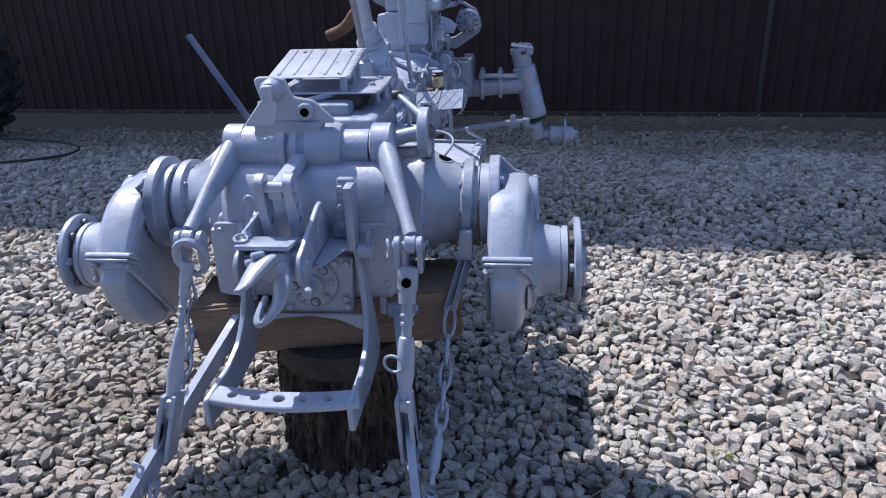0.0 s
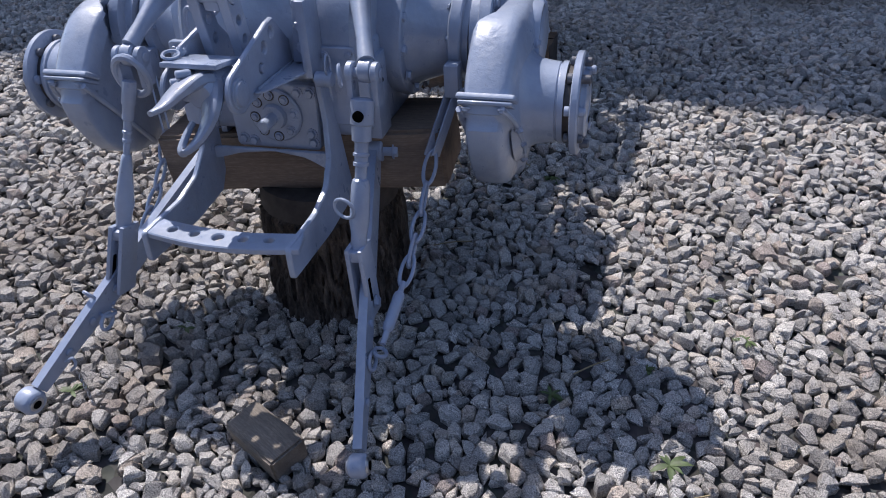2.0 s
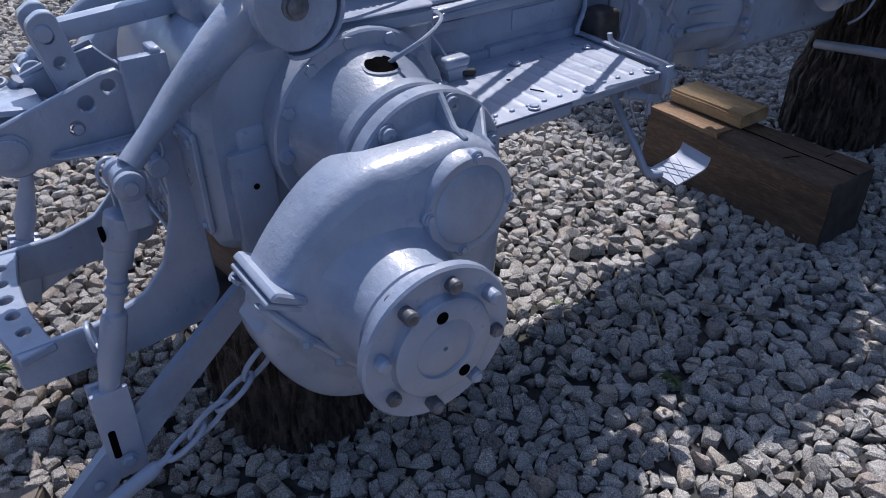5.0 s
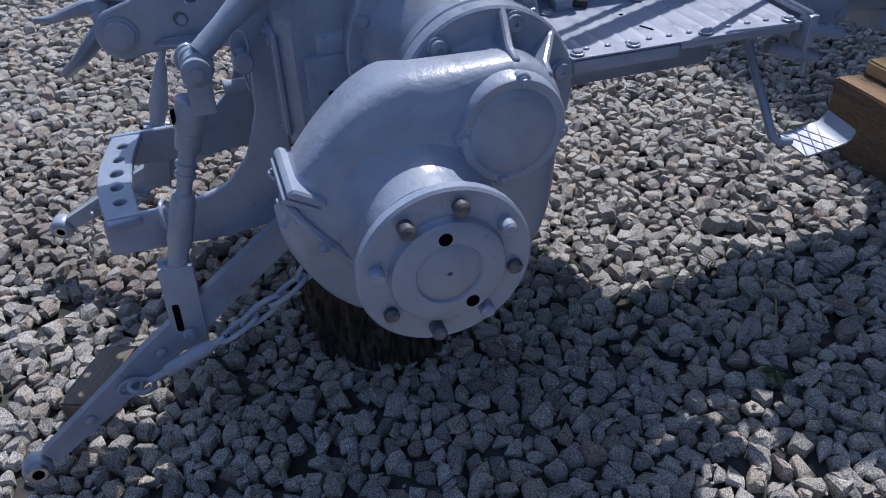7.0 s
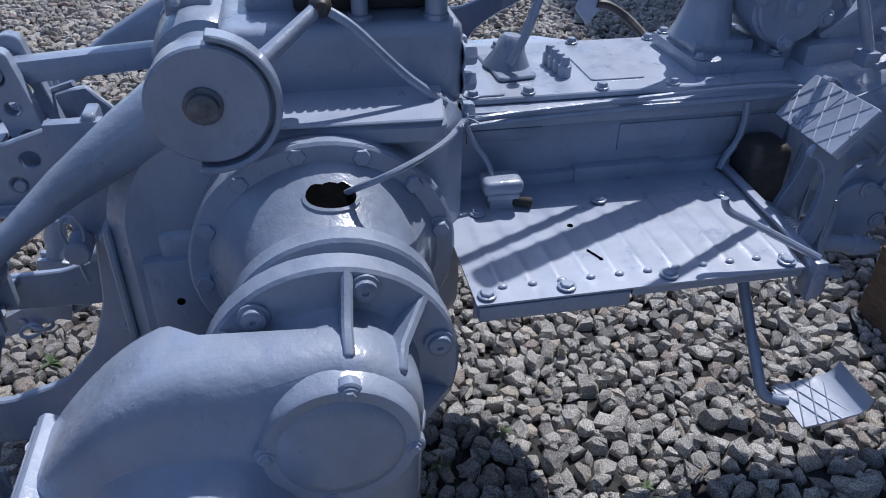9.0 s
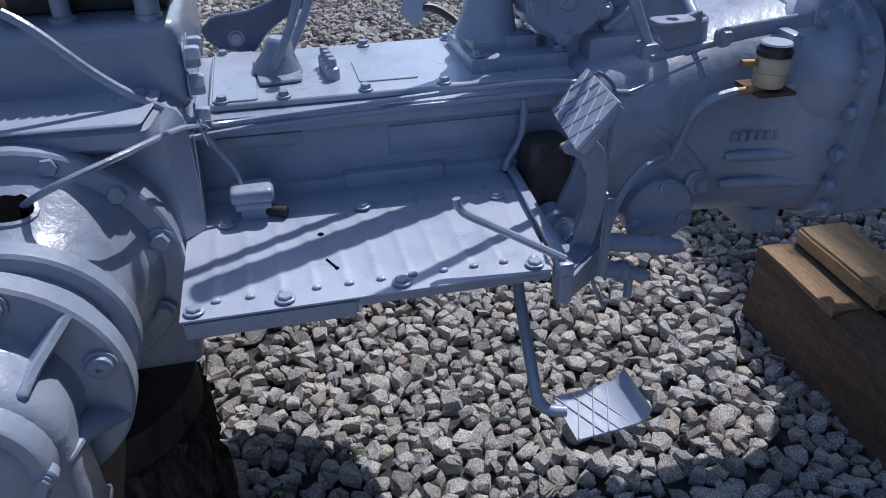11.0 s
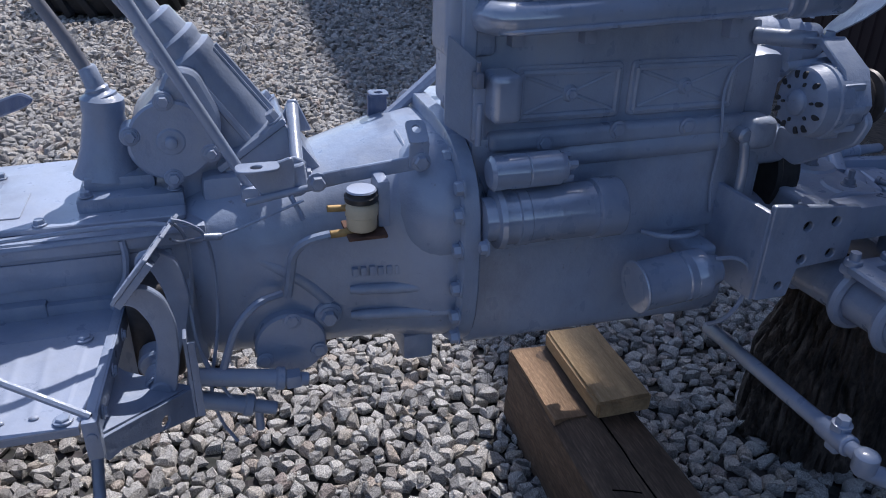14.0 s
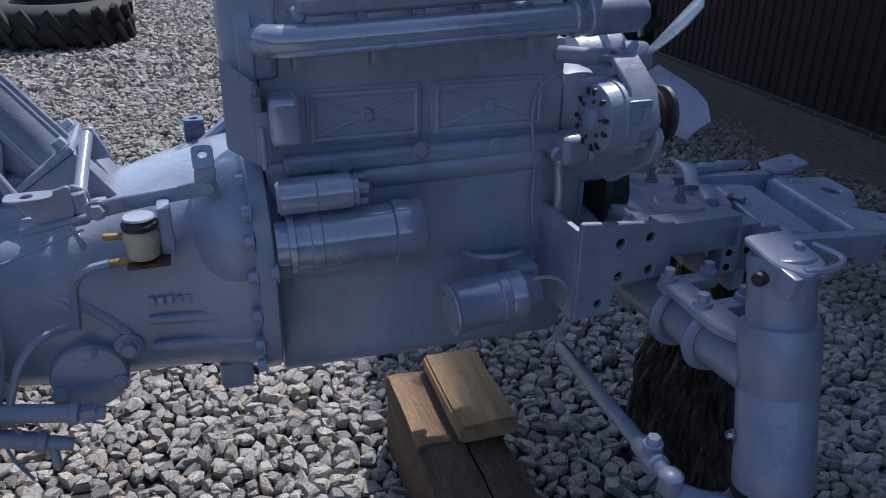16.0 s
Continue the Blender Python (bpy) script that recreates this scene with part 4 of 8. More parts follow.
def lower_link(s):
    a = Vector((s * 0.245, -0.035, 0.575))
    b = Vector((0.412, -0.762, 0.125)) if s > 0 else Vector((-0.492, -0.768, 0.150))
    way = (b - a).normalized()
    m, n = frame_along(a, b)
    side = Vector((1, 0, 0)) - way * way.x
    side.normalize()
    up = way.cross(side)
    rot = Matrix((side, up, way)).transposed().to_4x4()
    m = Matrix.Translation(a) @ rot
    bm = bmesh.new()
    q = bmesh.new()
    wide = [(0.0, 0.026), (0.1, 0.030), (0.45, 0.034), (0.62, 0.034), (0.8, 0.026), (0.96, 0.02)]
    rows = [[q.verts.new((w * 0.0115, v, n * f)) for w, v in ((-1, -h), (1, -h), (1, h), (-1, h))] for f, h in wide]
    for r0, r1 in zip(rows, rows[1:]):
        for k in range(4):
            q.faces.new((r0[k], r0[(k + 1) % 4], r1[(k + 1) % 4], r1[k]))
    q.faces.new(rows[0][::-1])
    q.faces.new(rows[-1])
    bmesh.ops.bevel(q, geom=[e for e in q.edges if e.calc_face_angle(0) > 1.0], offset=0.003, segments=2, affect="EDGES")
    add(bm, q, m)
    link = sub("lower_link", bm, PAINT, None, "long flat lower hitch link ending in a ball eye")
    bm = bmesh.new()
    w = 0.026 if s < 0 else 0.022
    r = 0.034 if s < 0 else 0.030
    lathe(bm, b - side * w, b + side * w, [(0, r - 0.008), (0.004, r - 0.003), (0.010, r), (2 * w - 0.010, r), (2 * w - 0.004, r - 0.003), (2 * w, r - 0.008)], 24)
    ball = part("ball_eye", bm, PAINT, link)
    bm = bmesh.new()
    lathe(bm, b - side * 0.0275, b + side * 0.0275, [(0, 0.018), (0.004, 0.022), (0.051, 0.022), (0.055, 0.018)], 20)
    part("ball", bm, STEEL, ball, "bare steel ball with a bore")
    bm = bmesh.new()
    rod(bm, b - side * 0.028, b + side * 0.028, 0.012, None, 14, 0.02)
    part("bore", bm, HOLE, ball)
    bm = bmesh.new()
    lathe(bm, a - Vector((0.028, 0, 0)), a + Vector((0.028, 0, 0)), [(0, 0.028), (0.004, 0.033), (0.052, 0.033), (0.056, 0.028)], 22)
    part("pivot_eye", bm, PAINT, link)
    bm = bmesh.new()
    rod(bm, a - Vector((0.05, 0, 0)), a + Vector((0.06, 0, 0)), 0.017)
    hexbolt(bm, a + Vector((s * 0.056, 0, 0)), (s, 0, 0), 0.018, 0.014)
    box(bm, a + Vector((-0.05 if s > 0 else 0.028, -0.03, -0.01)), a + Vector((-0.028 if s > 0 else 0.05, 0.05, 0.12)), 0.008)
    part("pivot_pin", bm, PAINT, link)
    for f in (0.60, 0.72, 0.83):
        p = a.lerp(b, f)
        bm = bmesh.new()
        lathe(bm, p - side * 0.018, p + side * 0.019, [(0, 0.008), (0.002, 0.011), (0.035, 0.011), (0.037, 0.008)], 12)
        part("rivet", bm, PAINT, link)
    if s < 0:
        p = a.lerp(b, 0.86)
        bm = bmesh.new()
        tube(bm, [p + side * 0.02, p + side * 0.035 + Vector((0.01, 0.01, 0.02)), p + side * 0.05 + Vector((0, 0.01, -0.005)), p + side * 0.03 + Vector((0, 0, -0.025))], 0.004, 6)
        part("clip", bm, PAINT, link)
        for k in range(9):
            c = p + side * 0.05 + Vector((0.006 * k, 0.005 - 0.004 * k, -0.03 - 0.010 * k if k < 7 else -0.1))
            bm = bmesh.new()
            ring(bm, c, (1, 0.2, 0) if k % 2 else (0, 1, 0.3), 0.0055, 0.0018, 12, 6, 1.5, (0, 0, 1))
            part("chain_link", bm, STEEL, link)
        p = a.lerp(b, 0.66)
        bm = bmesh.new()
        ring(bm, p - side * 0.018 + up * 0.02, way, 0.02, 0.005, 16, 6, 1.6, way.cross(side))
        part("shackle", bm, PAINT, link)


def check_chain(s):
    """Stabiliser chain from the axle to the lower link."""
    bm = bmesh.new()
    top, knee = Vector((s * 0.465, 0.02, 0.735)), Vector((s * 0.418, -0.045, 0.585))
    for k in (-0.011, 0.011):
        q = bmesh.new()
        mm, nn = frame_along(top + Vector((k, 0, 0)), knee + Vector((k, 0, 0)))
        box(q, (-0.003, -0.014, -0.01), (0.003, 0.014, nn + 0.012), 0.002)
        add(bm, q, mm)
    hexbolt(bm, top + Vector((s * 0.016, 0, 0)), (s, 0, 0), 0.014, 0.012)
    box(bm, top + Vector((-0.02, -0.02, -0.01)), top + Vector((0.02, 0.03, 0.08)), 0.006)
    chain = sub("check_chain", bm, PAINT, None, "stabiliser chain with a turnbuckle")
    line = [knee, Vector((s * 0.412, -0.12, 0.50)), Vector((s * 0.410, -0.195, 0.435)), Vector((s * 0.408, -0.27, 0.385)), Vector((s * 0.406, -0.33, 0.35))]
    for k in range(5):
        f = (k + 0.5) / 5 * (len(line) - 1)
        p, q = line[int(f)], line[min(int(f) + 1, len(line) - 1)]
        c = p.lerp(q, f - int(f))
        w = (q - p).normalized()
        bm = bmesh.new()
        ring(bm, c, (Vector((1, 0, 0)) if k % 2 else w.cross(Vector((1, 0, 0)))), 0.0165, 0.0055, 28, 8, 2.9, w)
        part("chain_link", bm, PAINT, chain)
    a, b = Vector((s * 0.406, -0.335, 0.348)), Vector((s * 0.396, -0.50, 0.272))
    n = (b - a).length
    bm = bmesh.new()
    lathe(bm, a, b, [(0, 0.007), (0.03, 0.008), (0.035, 0.013), (0.045, 0.0155), (n - 0.05, 0.0155), (n - 0.04, 0.013), (n - 0.035, 0.008), (n, 0.008)], 14)
    part("turnbuckle", bm, PAINT, chain)
    for j, c in enumerate((b + Vector((0, -0.02, -0.01)), b + Vector((-s * 0.012, -0.045, -0.018)))):
        bm = bmesh.new()
        ring(bm, c, (1, 0, 0.3) if j else (0.3, 0.4, 1), 0.016, 0.0052, 20, 8, 1.6, (0, -1, -0.35))
        part("chain_link", bm, PAINT, chain)


def drawbar():
    """Perforated cross bar with its curved side plates."""
    bm = bmesh.new()
    arc_out = [(-0.20 + 0.42 * k / 12, -0.515 - 0.028 * math.sin(math.pi * k / 12)) for k in range(13)]
    arc_in = [(0.205 - 0.39 * k / 12, -0.447 - 0.022 * math.sin(math.pi * k / 12)) for k in range(13)]
    plate(bm, arc_out + arc_in, "z", 0.528, 0.546, 0.003, [(-0.132 + 0.066 * k, -0.480 - 0.022 * math.sin(math.pi * (k + 1) / 6), 0.0125 if k != 2 else 0.015) for k in range(5)])
    bar = sub("drawbar", bm, PAINT, None, "drawbar frame with five round holes")
    for s, x in ((1, 0.186), (-1, -0.196)):
        bm = bmesh.new()
        out = [(-0.525, 0.548), (-0.528, 0.462), (-0.30, 0.455), (-0.16, 0.47), (-0.125, 0.52), (-0.120, 0.90), (-0.165, 0.905), (-0.182, 0.72), (-0.215, 0.63), (-0.27, 0.575), (-0.36, 0.55)]
        plate(bm, rounded(out, 0.012, 2), "x", x - 0.008, x + 0.008, 0.003)
        for v in bm.verts:
            v.co.x += (0.010 - 0.042 * max(0.0, min(1.0, (v.co.z - 0.52) / 0.36))) if s > 0 else 0.018 * max(0.0, min(1.0, (v.co.z - 0.52) / 0.36))
        part("side_plate", bm, PAINT, bar)
    bm = bmesh.new()
    plate(bm, rounded([(-0.185, 0.615), (-0.185, 0.575), (-0.10, 0.600), (0.0, 0.612), (0.09, 0.600), (0.172, 0.560), (0.172, 0.62)], 0.01, 2), "y", -0.168, -0.156, 0.003)
    part("cross_web", bm, PAINT, bar)
    bm = bmesh.new()
    rod(bm, (0.17, -0.188, 0.837), (0.215, -0.188, 0.837), 0.020)
    part("bar_pin", bm, PAINT, bar)
    bm = bmesh.new()
    ring(bm, (0.205, -0.188, 0.872), (1, 0, 0), 0.016, 0.003, 18, 6, 1.7, (0, 0, 1))
    tube(bm, [(0.205, -0.188, 0.85), (0.205, -0.19, 0.81), (0.205, -0.185, 0.78)], 0.003, 6)
    part("spring_clip", bm, PAINT, bar)


def tow_hitch():
    outline = disc_of(-0.395, 0.880, 0.052, 14, 120, 300) + [(-0.20, 0.842), (-0.125, 0.845), (-0.125, 0.915), (-0.178, 0.972), (-0.192, 0.990), (-0.225, 0.986)]
    bm = bmesh.new()
    plate(bm, outline, "x", 0.066, 0.080, 0.003, [(-0.212, 0.960, 0.0135), (-0.257, 0.936, 0.0145), (-0.285, 0.895, 0.0125)])
    box(bm, (-0.085, -0.40, 0.845), (0.07, -0.30, 0.915), 0.012)
    hitch = sub("tow_hitch", bm, PAINT, None, "tow hitch bracket with a forged hook")
    bm = bmesh.new()
    plate(bm, outline, "x", -0.098, -0.084, 0.003)
    part("side_plate", bm, PAINT, hitch)
    bm = bmesh.new()
    box(bm, (0.083, -0.33, 0.853), (0.088, -0.13, 0.863), 0.002)
    plate(bm, rounded([(0.080, -0.35), (0.105, -0.33), (0.15, -0.20), (0.15, -0.13), (0.080, -0.13)], 0.01, 2), "z", 0.852, 0.857, 0.001)
    part("stiffener", bm, PAINT, hitch)
    bm = bmesh.new()
    lathe(bm, (0.079, -0.404, 0.879), (0.096, -0.404, 0.879), [(0, 0.036), (0.006, 0.036), (0.007, 0.030), (0.012, 0.029), (0.014, 0.024), (0.0135, 0.004)], 28)
    part("pivot_boss", bm, PAINT, hitch)
    bm = bmesh.new()
    rod(bm, (0.070, -0.283, 0.893), (0.084, -0.283, 0.893), 0.0100)
    part("plug", bm, PAINT, hitch)
    bm = bmesh.new()
    q = bmesh.new()
    box(q, (-0.075, -0.055, -0.006), (0.068, 0.055, 0.006), 0.003)
    add(bm, q, Matrix.Translation((-0.018, -0.375, 0.938)) @ Matrix.Rotation(radians(-9), 4, "X"))
    part("top_plate", bm, PAINT, hitch)
    bm = bmesh.new()
    lathe(bm, (0.0, -0.34, 0.885), (0.005, -0.45, 0.887), [(0, 0.046), (0.05, 0.046), (0.07, 0.042), (0.10, 0.036), (0.11, 0.028)], 22)
    for x, z in ((-0.04, 0.935), (-0.058, 0.915)):
        lathe(bm, (x, -0.455, z), (x + 0.03, -0.43, z - 0.002), [(0, 0.006), (0.003, 0.010), (0.03, 0.010), (0.035, 0.007)], 12)
    hook = part("hook", bm, PAINT, hitch, "forged two-horned tow hook")
    bm = bmesh.new()
    claw(bm, [(0.0, -0.41, 0.902), (-0.012, -0.445, 0.915), (-0.026, -0.49, 0.905), (-0.036, -0.53, 0.890), (-0.046, -0.562, 0.889)], [0.040, 0.034, 0.024, 0.017, 0.010], [0.020, 0.018, 0.012, 0.009, 0.006], (1, 0.3, 0.25))
    part("horn", bm, PAINT_HOOK, hook, "worn scuffed horn")
    bm = bmesh.new()
    claw(bm, [(0.015, -0.41, 0.890), (0.034, -0.448, 0.868), (0.034, -0.48, 0.835), (0.020, -0.512, 0.806), (-0.004, -0.535, 0.786), (-0.018, -0.532, 0.790), (-0.016, -0.505, 0.812), (-0.006, -0.478, 0.836)],
         [0.034, 0.030, 0.024, 0.018, 0.013, 0.011, 0.010, 0.008], [0.018, 0.015, 0.011, 0.009, 0.008, 0.007, 0.007, 0.006], (1, -0.2, 0.5))
    part("horn", bm, PAINT_HOOK, hook, "worn scuffed horn")
    bm = bmesh.new()
    tube(bm, [(-0.085, -0.34, 0.955), (-0.10, -0.36, 0.925), (-0.105, -0.37, 0.86), (-0.09, -0.375, 0.83)], 0.012, 8)
    ring(bm, (-0.088, -0.385, 0.955), (0.3, 0, 1), 0.016, 0.004, 16, 6, 1.5, (0, 1, 0))
    part("latch", bm, PAINT, hitch)
    bm = bmesh.new()
    tube(bm, [(-0.12, -0.24, 0.90), (-0.125, -0.25, 1.0), (-0.105, -0.25, 1.03), (-0.085, -0.25, 1.0), (-0.09, -0.24, 0.92)], 0.006, 8)
    tube(bm, [(-0.10, -0.34, 0.95), (-0.07, -0.25, 0.99), (-0.05, -0.2, 1.01)], 0.006, 6)
    part("handle_loop", bm, PAINT, hitch)
    bm = bmesh.new()
    plate(bm, rounded([(0.09, 0.86), (0.165, 0.86), (0.165, 1.04), (0.115, 1.04)], 0.008, 2), "y", -0.145, -0.126, 0.003)
    box(bm, (0.143, -0.2, 0.84), (0.168, -0.118, 1.03), 0.006)
    part("upright", bm, PAINT, hitch)
    bolts(hitch, [(0.125, -0.146, 1.01), (0.125, -0.146, 0.955), (0.122, -0.146, 0.90)], (0, -1, 0), 0.013, 0.011)


def top_bracket():
    """Upper link bracket, its knob, and the seat board behind it."""
    bm = bmesh.new()
    out = rounded([(-0.172, 1.165), (0.092, 1.165), (0.085, 1.178), (0.03, 1.232), (-0.028, 1.242), (-0.045, 1.292), (-0.075, 1.300), (-0.128, 1.300), (-0.138, 1.29), (-0.122, 1.225), (-0.165, 1.18)], 0.01, 2)
    plate(bm, out, "y", -0.008, 0.008, 0.003)
    bracket = sub("upper_link_bracket", bm, PAINT_THIN, None, "bent plate bracket for the upper link")
    bm = bmesh.new()
    lathe(bm, (-0.085, 0.0, 1.262), (-0.085, -0.05, 1.262), [(0, 0.035), (0.02, 0.034), (0.036, 0.026), (0.042, 0.01)], 22)
    part("knob", bm, PAINT, bracket)
    bm = bmesh.new()
    plate(bm, rounded([(-0.165, 1.17), (-0.075, 1.168), (-0.068, 1.19), (-0.058, 1.232), (-0.072, 1.248), (-0.10, 1.25)], 0.012, 2), "y", -0.062, -0.050, 0.003)
    plate(bm, rounded([(-0.10, 1.24), (-0.07, 1.24), (-0.068, 1.285), (-0.10, 1.285)], 0.006, 2), "y", -0.066, -0.046, 0.003)
    part("catch", bm, PAINT_THIN, bracket)
    bm = bmesh.new()
    lathe(bm, (0.008, -0.006, 1.200), (0.008, -0.024, 1.200), [(0, 0.026), (0.014, 0.026), (0.018, 0.022), (0.018, 0.014)], 22)
    part("bush", bm, PAINT, bracket)
    bm = bmesh.new()
    rod(bm, (0.008, -0.0, 1.200), (0.008, -0.0245, 1.200), 0.0135, None, 16, 0.02)
    part("bore", bm, HOLE, bracket)
    bm = bmesh.new()
    box(bm, (-0.15, -0.02, 1.125), (0.05, 0.05, 1.172), 0.008)
    part("foot", bm, PAINT_CAST, bracket)
    # seat board on posts above a bolted plate
    tilt = Matrix.Translation((0, 0.15, 1.265)) @ Matrix.Rotation(radians(9.5), 4, "X")
    x0, x1, n = -0.150, 0.105, 0.275
    bm = bmesh.new()
    plate(bm, rounded([(x0, 0), (x1, 0), (x1, n), (x0, n)], 0.012, 3), "z", 0, 0.004, 0.001, (), tilt)
    board = sub("seat_board", bm, PAINT_THIN, None, "ribbed sheet seat board on short posts")
    for k in range(5):
        bm = bmesh.new()
        x = x0 + 0.03 + 0.049 * k
        tube(bm, [tilt @ Vector((x, 0.02, 0.003)), tilt @ Vector((x, n - 0.02, 0.003))], 0.005, 6)
        part("rib", bm, PAINT_THIN, board)
    for k in range(17):
        bm, q = bmesh.new(), bmesh.new()
        y = 0.010 + 0.0158 * k
        box(q, (x1 - 0.010, y - 0.003, -0.004), (x1 + 0.005, y + 0.003, 0.006), 0.001)
        add(bm, q, tilt)
        part("edge_tooth", bm, PAINT_THIN, board)
    for x, y in ((-0.12, 0.03), (0.07, 0.03), (-0.09, 0.24), (0.07, 0.24)):
        bm = bmesh.new()
        rod(bm, tilt @ Vector((x, y, 0.003)), tilt @ Vector((x, y, 0.0052)), 0.006, None, 10, 0.05)
        part("board_hole", bm, HOLE, board)
    for x, y, h in ((-0.12, 0.20, 0.0), (0.08, 0.19, 0.0), (0.085, 0.30, 0.0), (0.08, 0.39, 0.0), (-0.12, 0.38, 0.0)):
        bm = bmesh.new()
        rod(bm, (x, y, 1.19), (x, y, 1.263 + (y - 0.15) * 0.167), 0.012)
        part("post", bm, PAINT, board)
    bm = bmesh.new()
    plate(bm, rounded([(-0.14, 0.16), (0.190, 0.155), (0.196, 0.42), (-0.14, 0.42)], 0.012, 3), "z", 1.214, 1.220, 0.0015, [(0.13, 0.19, 0.007), (0.13, 0.35, 0.007)])
    lower = part("lower_plate", bm, PAINT_THIN, board)
    for k in range(12):
        bm = bmesh.new()
        y = 0.170 + 0.0148 * k
        box(bm, (0.184, y - 0.004, 1.2128), (0.1985, y + 0.004, 1.2208), 0.001)
        part("edge_tooth", bm, PAINT_THIN, lower)
    for x, y in ((0.166, 0.262), (0.172, 0.372)):
        bm = bmesh.new()
        rod(bm, (x, y, 1.12), (x, y, 1.2135), 0.0125 if y < 0.3 else 0.0165)
        lathe(bm, (x, y, 1.158), (x, y, 1.168), [(0, 0.019), (0.007, 0.019), (0.009, 0.016)], 14)
        hexbolt(bm, (x - 0.012, y, 1.220), (0, 0, 1), 0.011, 0.009)
        part("spacer", bm, PAINT, board)
    # near-black block added in place of the shade under the lower plate
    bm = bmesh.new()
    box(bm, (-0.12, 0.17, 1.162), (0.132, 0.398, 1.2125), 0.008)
    part("gap_shade_block", bm, DARK_STEEL_AND_SHADE, board, "dark block added as deep shade in the gap")
    bm = bmesh.new()
    tube(bm, [(-0.08, 0.10, 1.19), (0.0, 0.14, 1.205), (0.07, 0.2, 1.215)], 0.010, 8, 2)
    part("lever_bar", bm, PAINT, board)
    bm = bmesh.new()
    q = bmesh.new()
    mm, nn = frame_along((-0.19, 0.24, 1.0), (-0.425, 0.25, 1.39))
    box(q, (-0.016, -0.005, 0), (0.016, 0.005, nn), 0.003)
    add(bm, q, mm)
    lever = sub("hand_lever", bm, PAINT_BLUE, None, "flat worn dark blue hand lever")
    bm = bmesh.new()
    rod(bm, (-0.17, 0.24, 1.02), (-0.225, 0.25, 1.025), 0.022)
    part("pivot", bm, PAINT, lever)


def position_disc():
    """Grooved disc, crank and linkage beside the right lift arm."""
    c = (0.055, 1.120)
    bm = bmesh.new()
    lathe(bm, (0.330, *c), (0.37, *c), [(0, 0.070), (0.003, 0.075), (0.029, 0.075), (0.032, 0.072), (0.033, 0.03), (0.033, 0.001)], 44)
    arc = disc_of(*c, 0.0885, 26, -105, 85)
    plate(bm, arc + disc_of(*c, 0.0805, 26, -105, 85)[::-1], "x", 0.334, 0.366, 0.002)
    plate(bm, disc_of(*c, 0.083, 26, -105, 85) + disc_of(*c, 0.070, 26, -105, 85)[::-1], "x", 0.332, 0.345, 0.001)
    rod(bm, (0.235, 0.045, 1.10), (0.335, 0.055, 1.12), 0.022)
    disc = sub("control_disc", bm, PAINT, None, "round grooved control disc at the lift arm")
    bm = bmesh.new()
    lathe(bm, (0.360, 0.050, 1.122), (0.384, 0.050, 1.122), [(0, 0.024), (0.006, 0.024), (0.008, 0.019), (0.016, 0.018), (0.018, 0.012)], 22)
    part("centre_bolt", bm, WORN_STEEL, disc, "dark worn centre bolt")
    bm = bmesh.new()
    q = bmesh.new()
    mm, nn = frame_along((0.33, 0.115, 1.155), (0.245, 0.203, 1.203))
    lathe(q, (0, 0, 0), (0, 0, nn), [(0, 0.013), (nn * 0.3, 0.011), (nn * 0.9, 0.0095), (nn, 0.009)], 14)
    add(bm, q, mm)
    part("crank", bm, PAINT, disc)
    bm = bmesh.new()
    lathe(bm, (0.226, 0.203, 1.200), (0.262, 0.203, 1.203), [(0, 0.010), (0.004, 0.0145), (0.018, 0.0155), (0.030, 0.0135), (0.036, 0.008)], 14)
    part("crank_boss", bm, DARK_STEEL_AND_SHADE, disc, "greasy worn boss at the end of the crank")


for side in (1, -1):
    final_drive(side)
    axle_housing(side)
    lift_arm(side)
    lift_rod(side)
    lower_link(side)
check_chain(1)
check_chain(-1)
rear_housing()
rockshaft()
drawbar()
tow_hitch()
top_bracket()
position_disc()


# ---- the tractor: front half ----
def loft_sections(bm, rows, n=32, power=3.2):
    """Rounded boxes strung along y: rows of (y, x middle, half width, z low, z high)."""
    rings = []
    for y, cx, hw, z0, z1 in rows:
        out = []
        for k in range(n):
            a = 2 * math.pi * (k + 0.5) / n
            c, s = math.cos(a), math.sin(a)
            out.append(bm.verts.new((cx + hw * math.copysign(abs(c) ** (2 / power), c), y, (z0 + z1) / 2 + (z1 - z0) / 2 * math.copysign(abs(s) ** (2 / power), s))))
        rings.append(out)
    for a, b in zip(rings, rings[1:]):
        for k in range(n):
            bm.faces.new((a[k], a[(k + 1) % n], b[(k + 1) % n], b[k]))
    bm.faces.new(rings[0][::-1])
    bm.faces.new(rings[-1])
    return bm


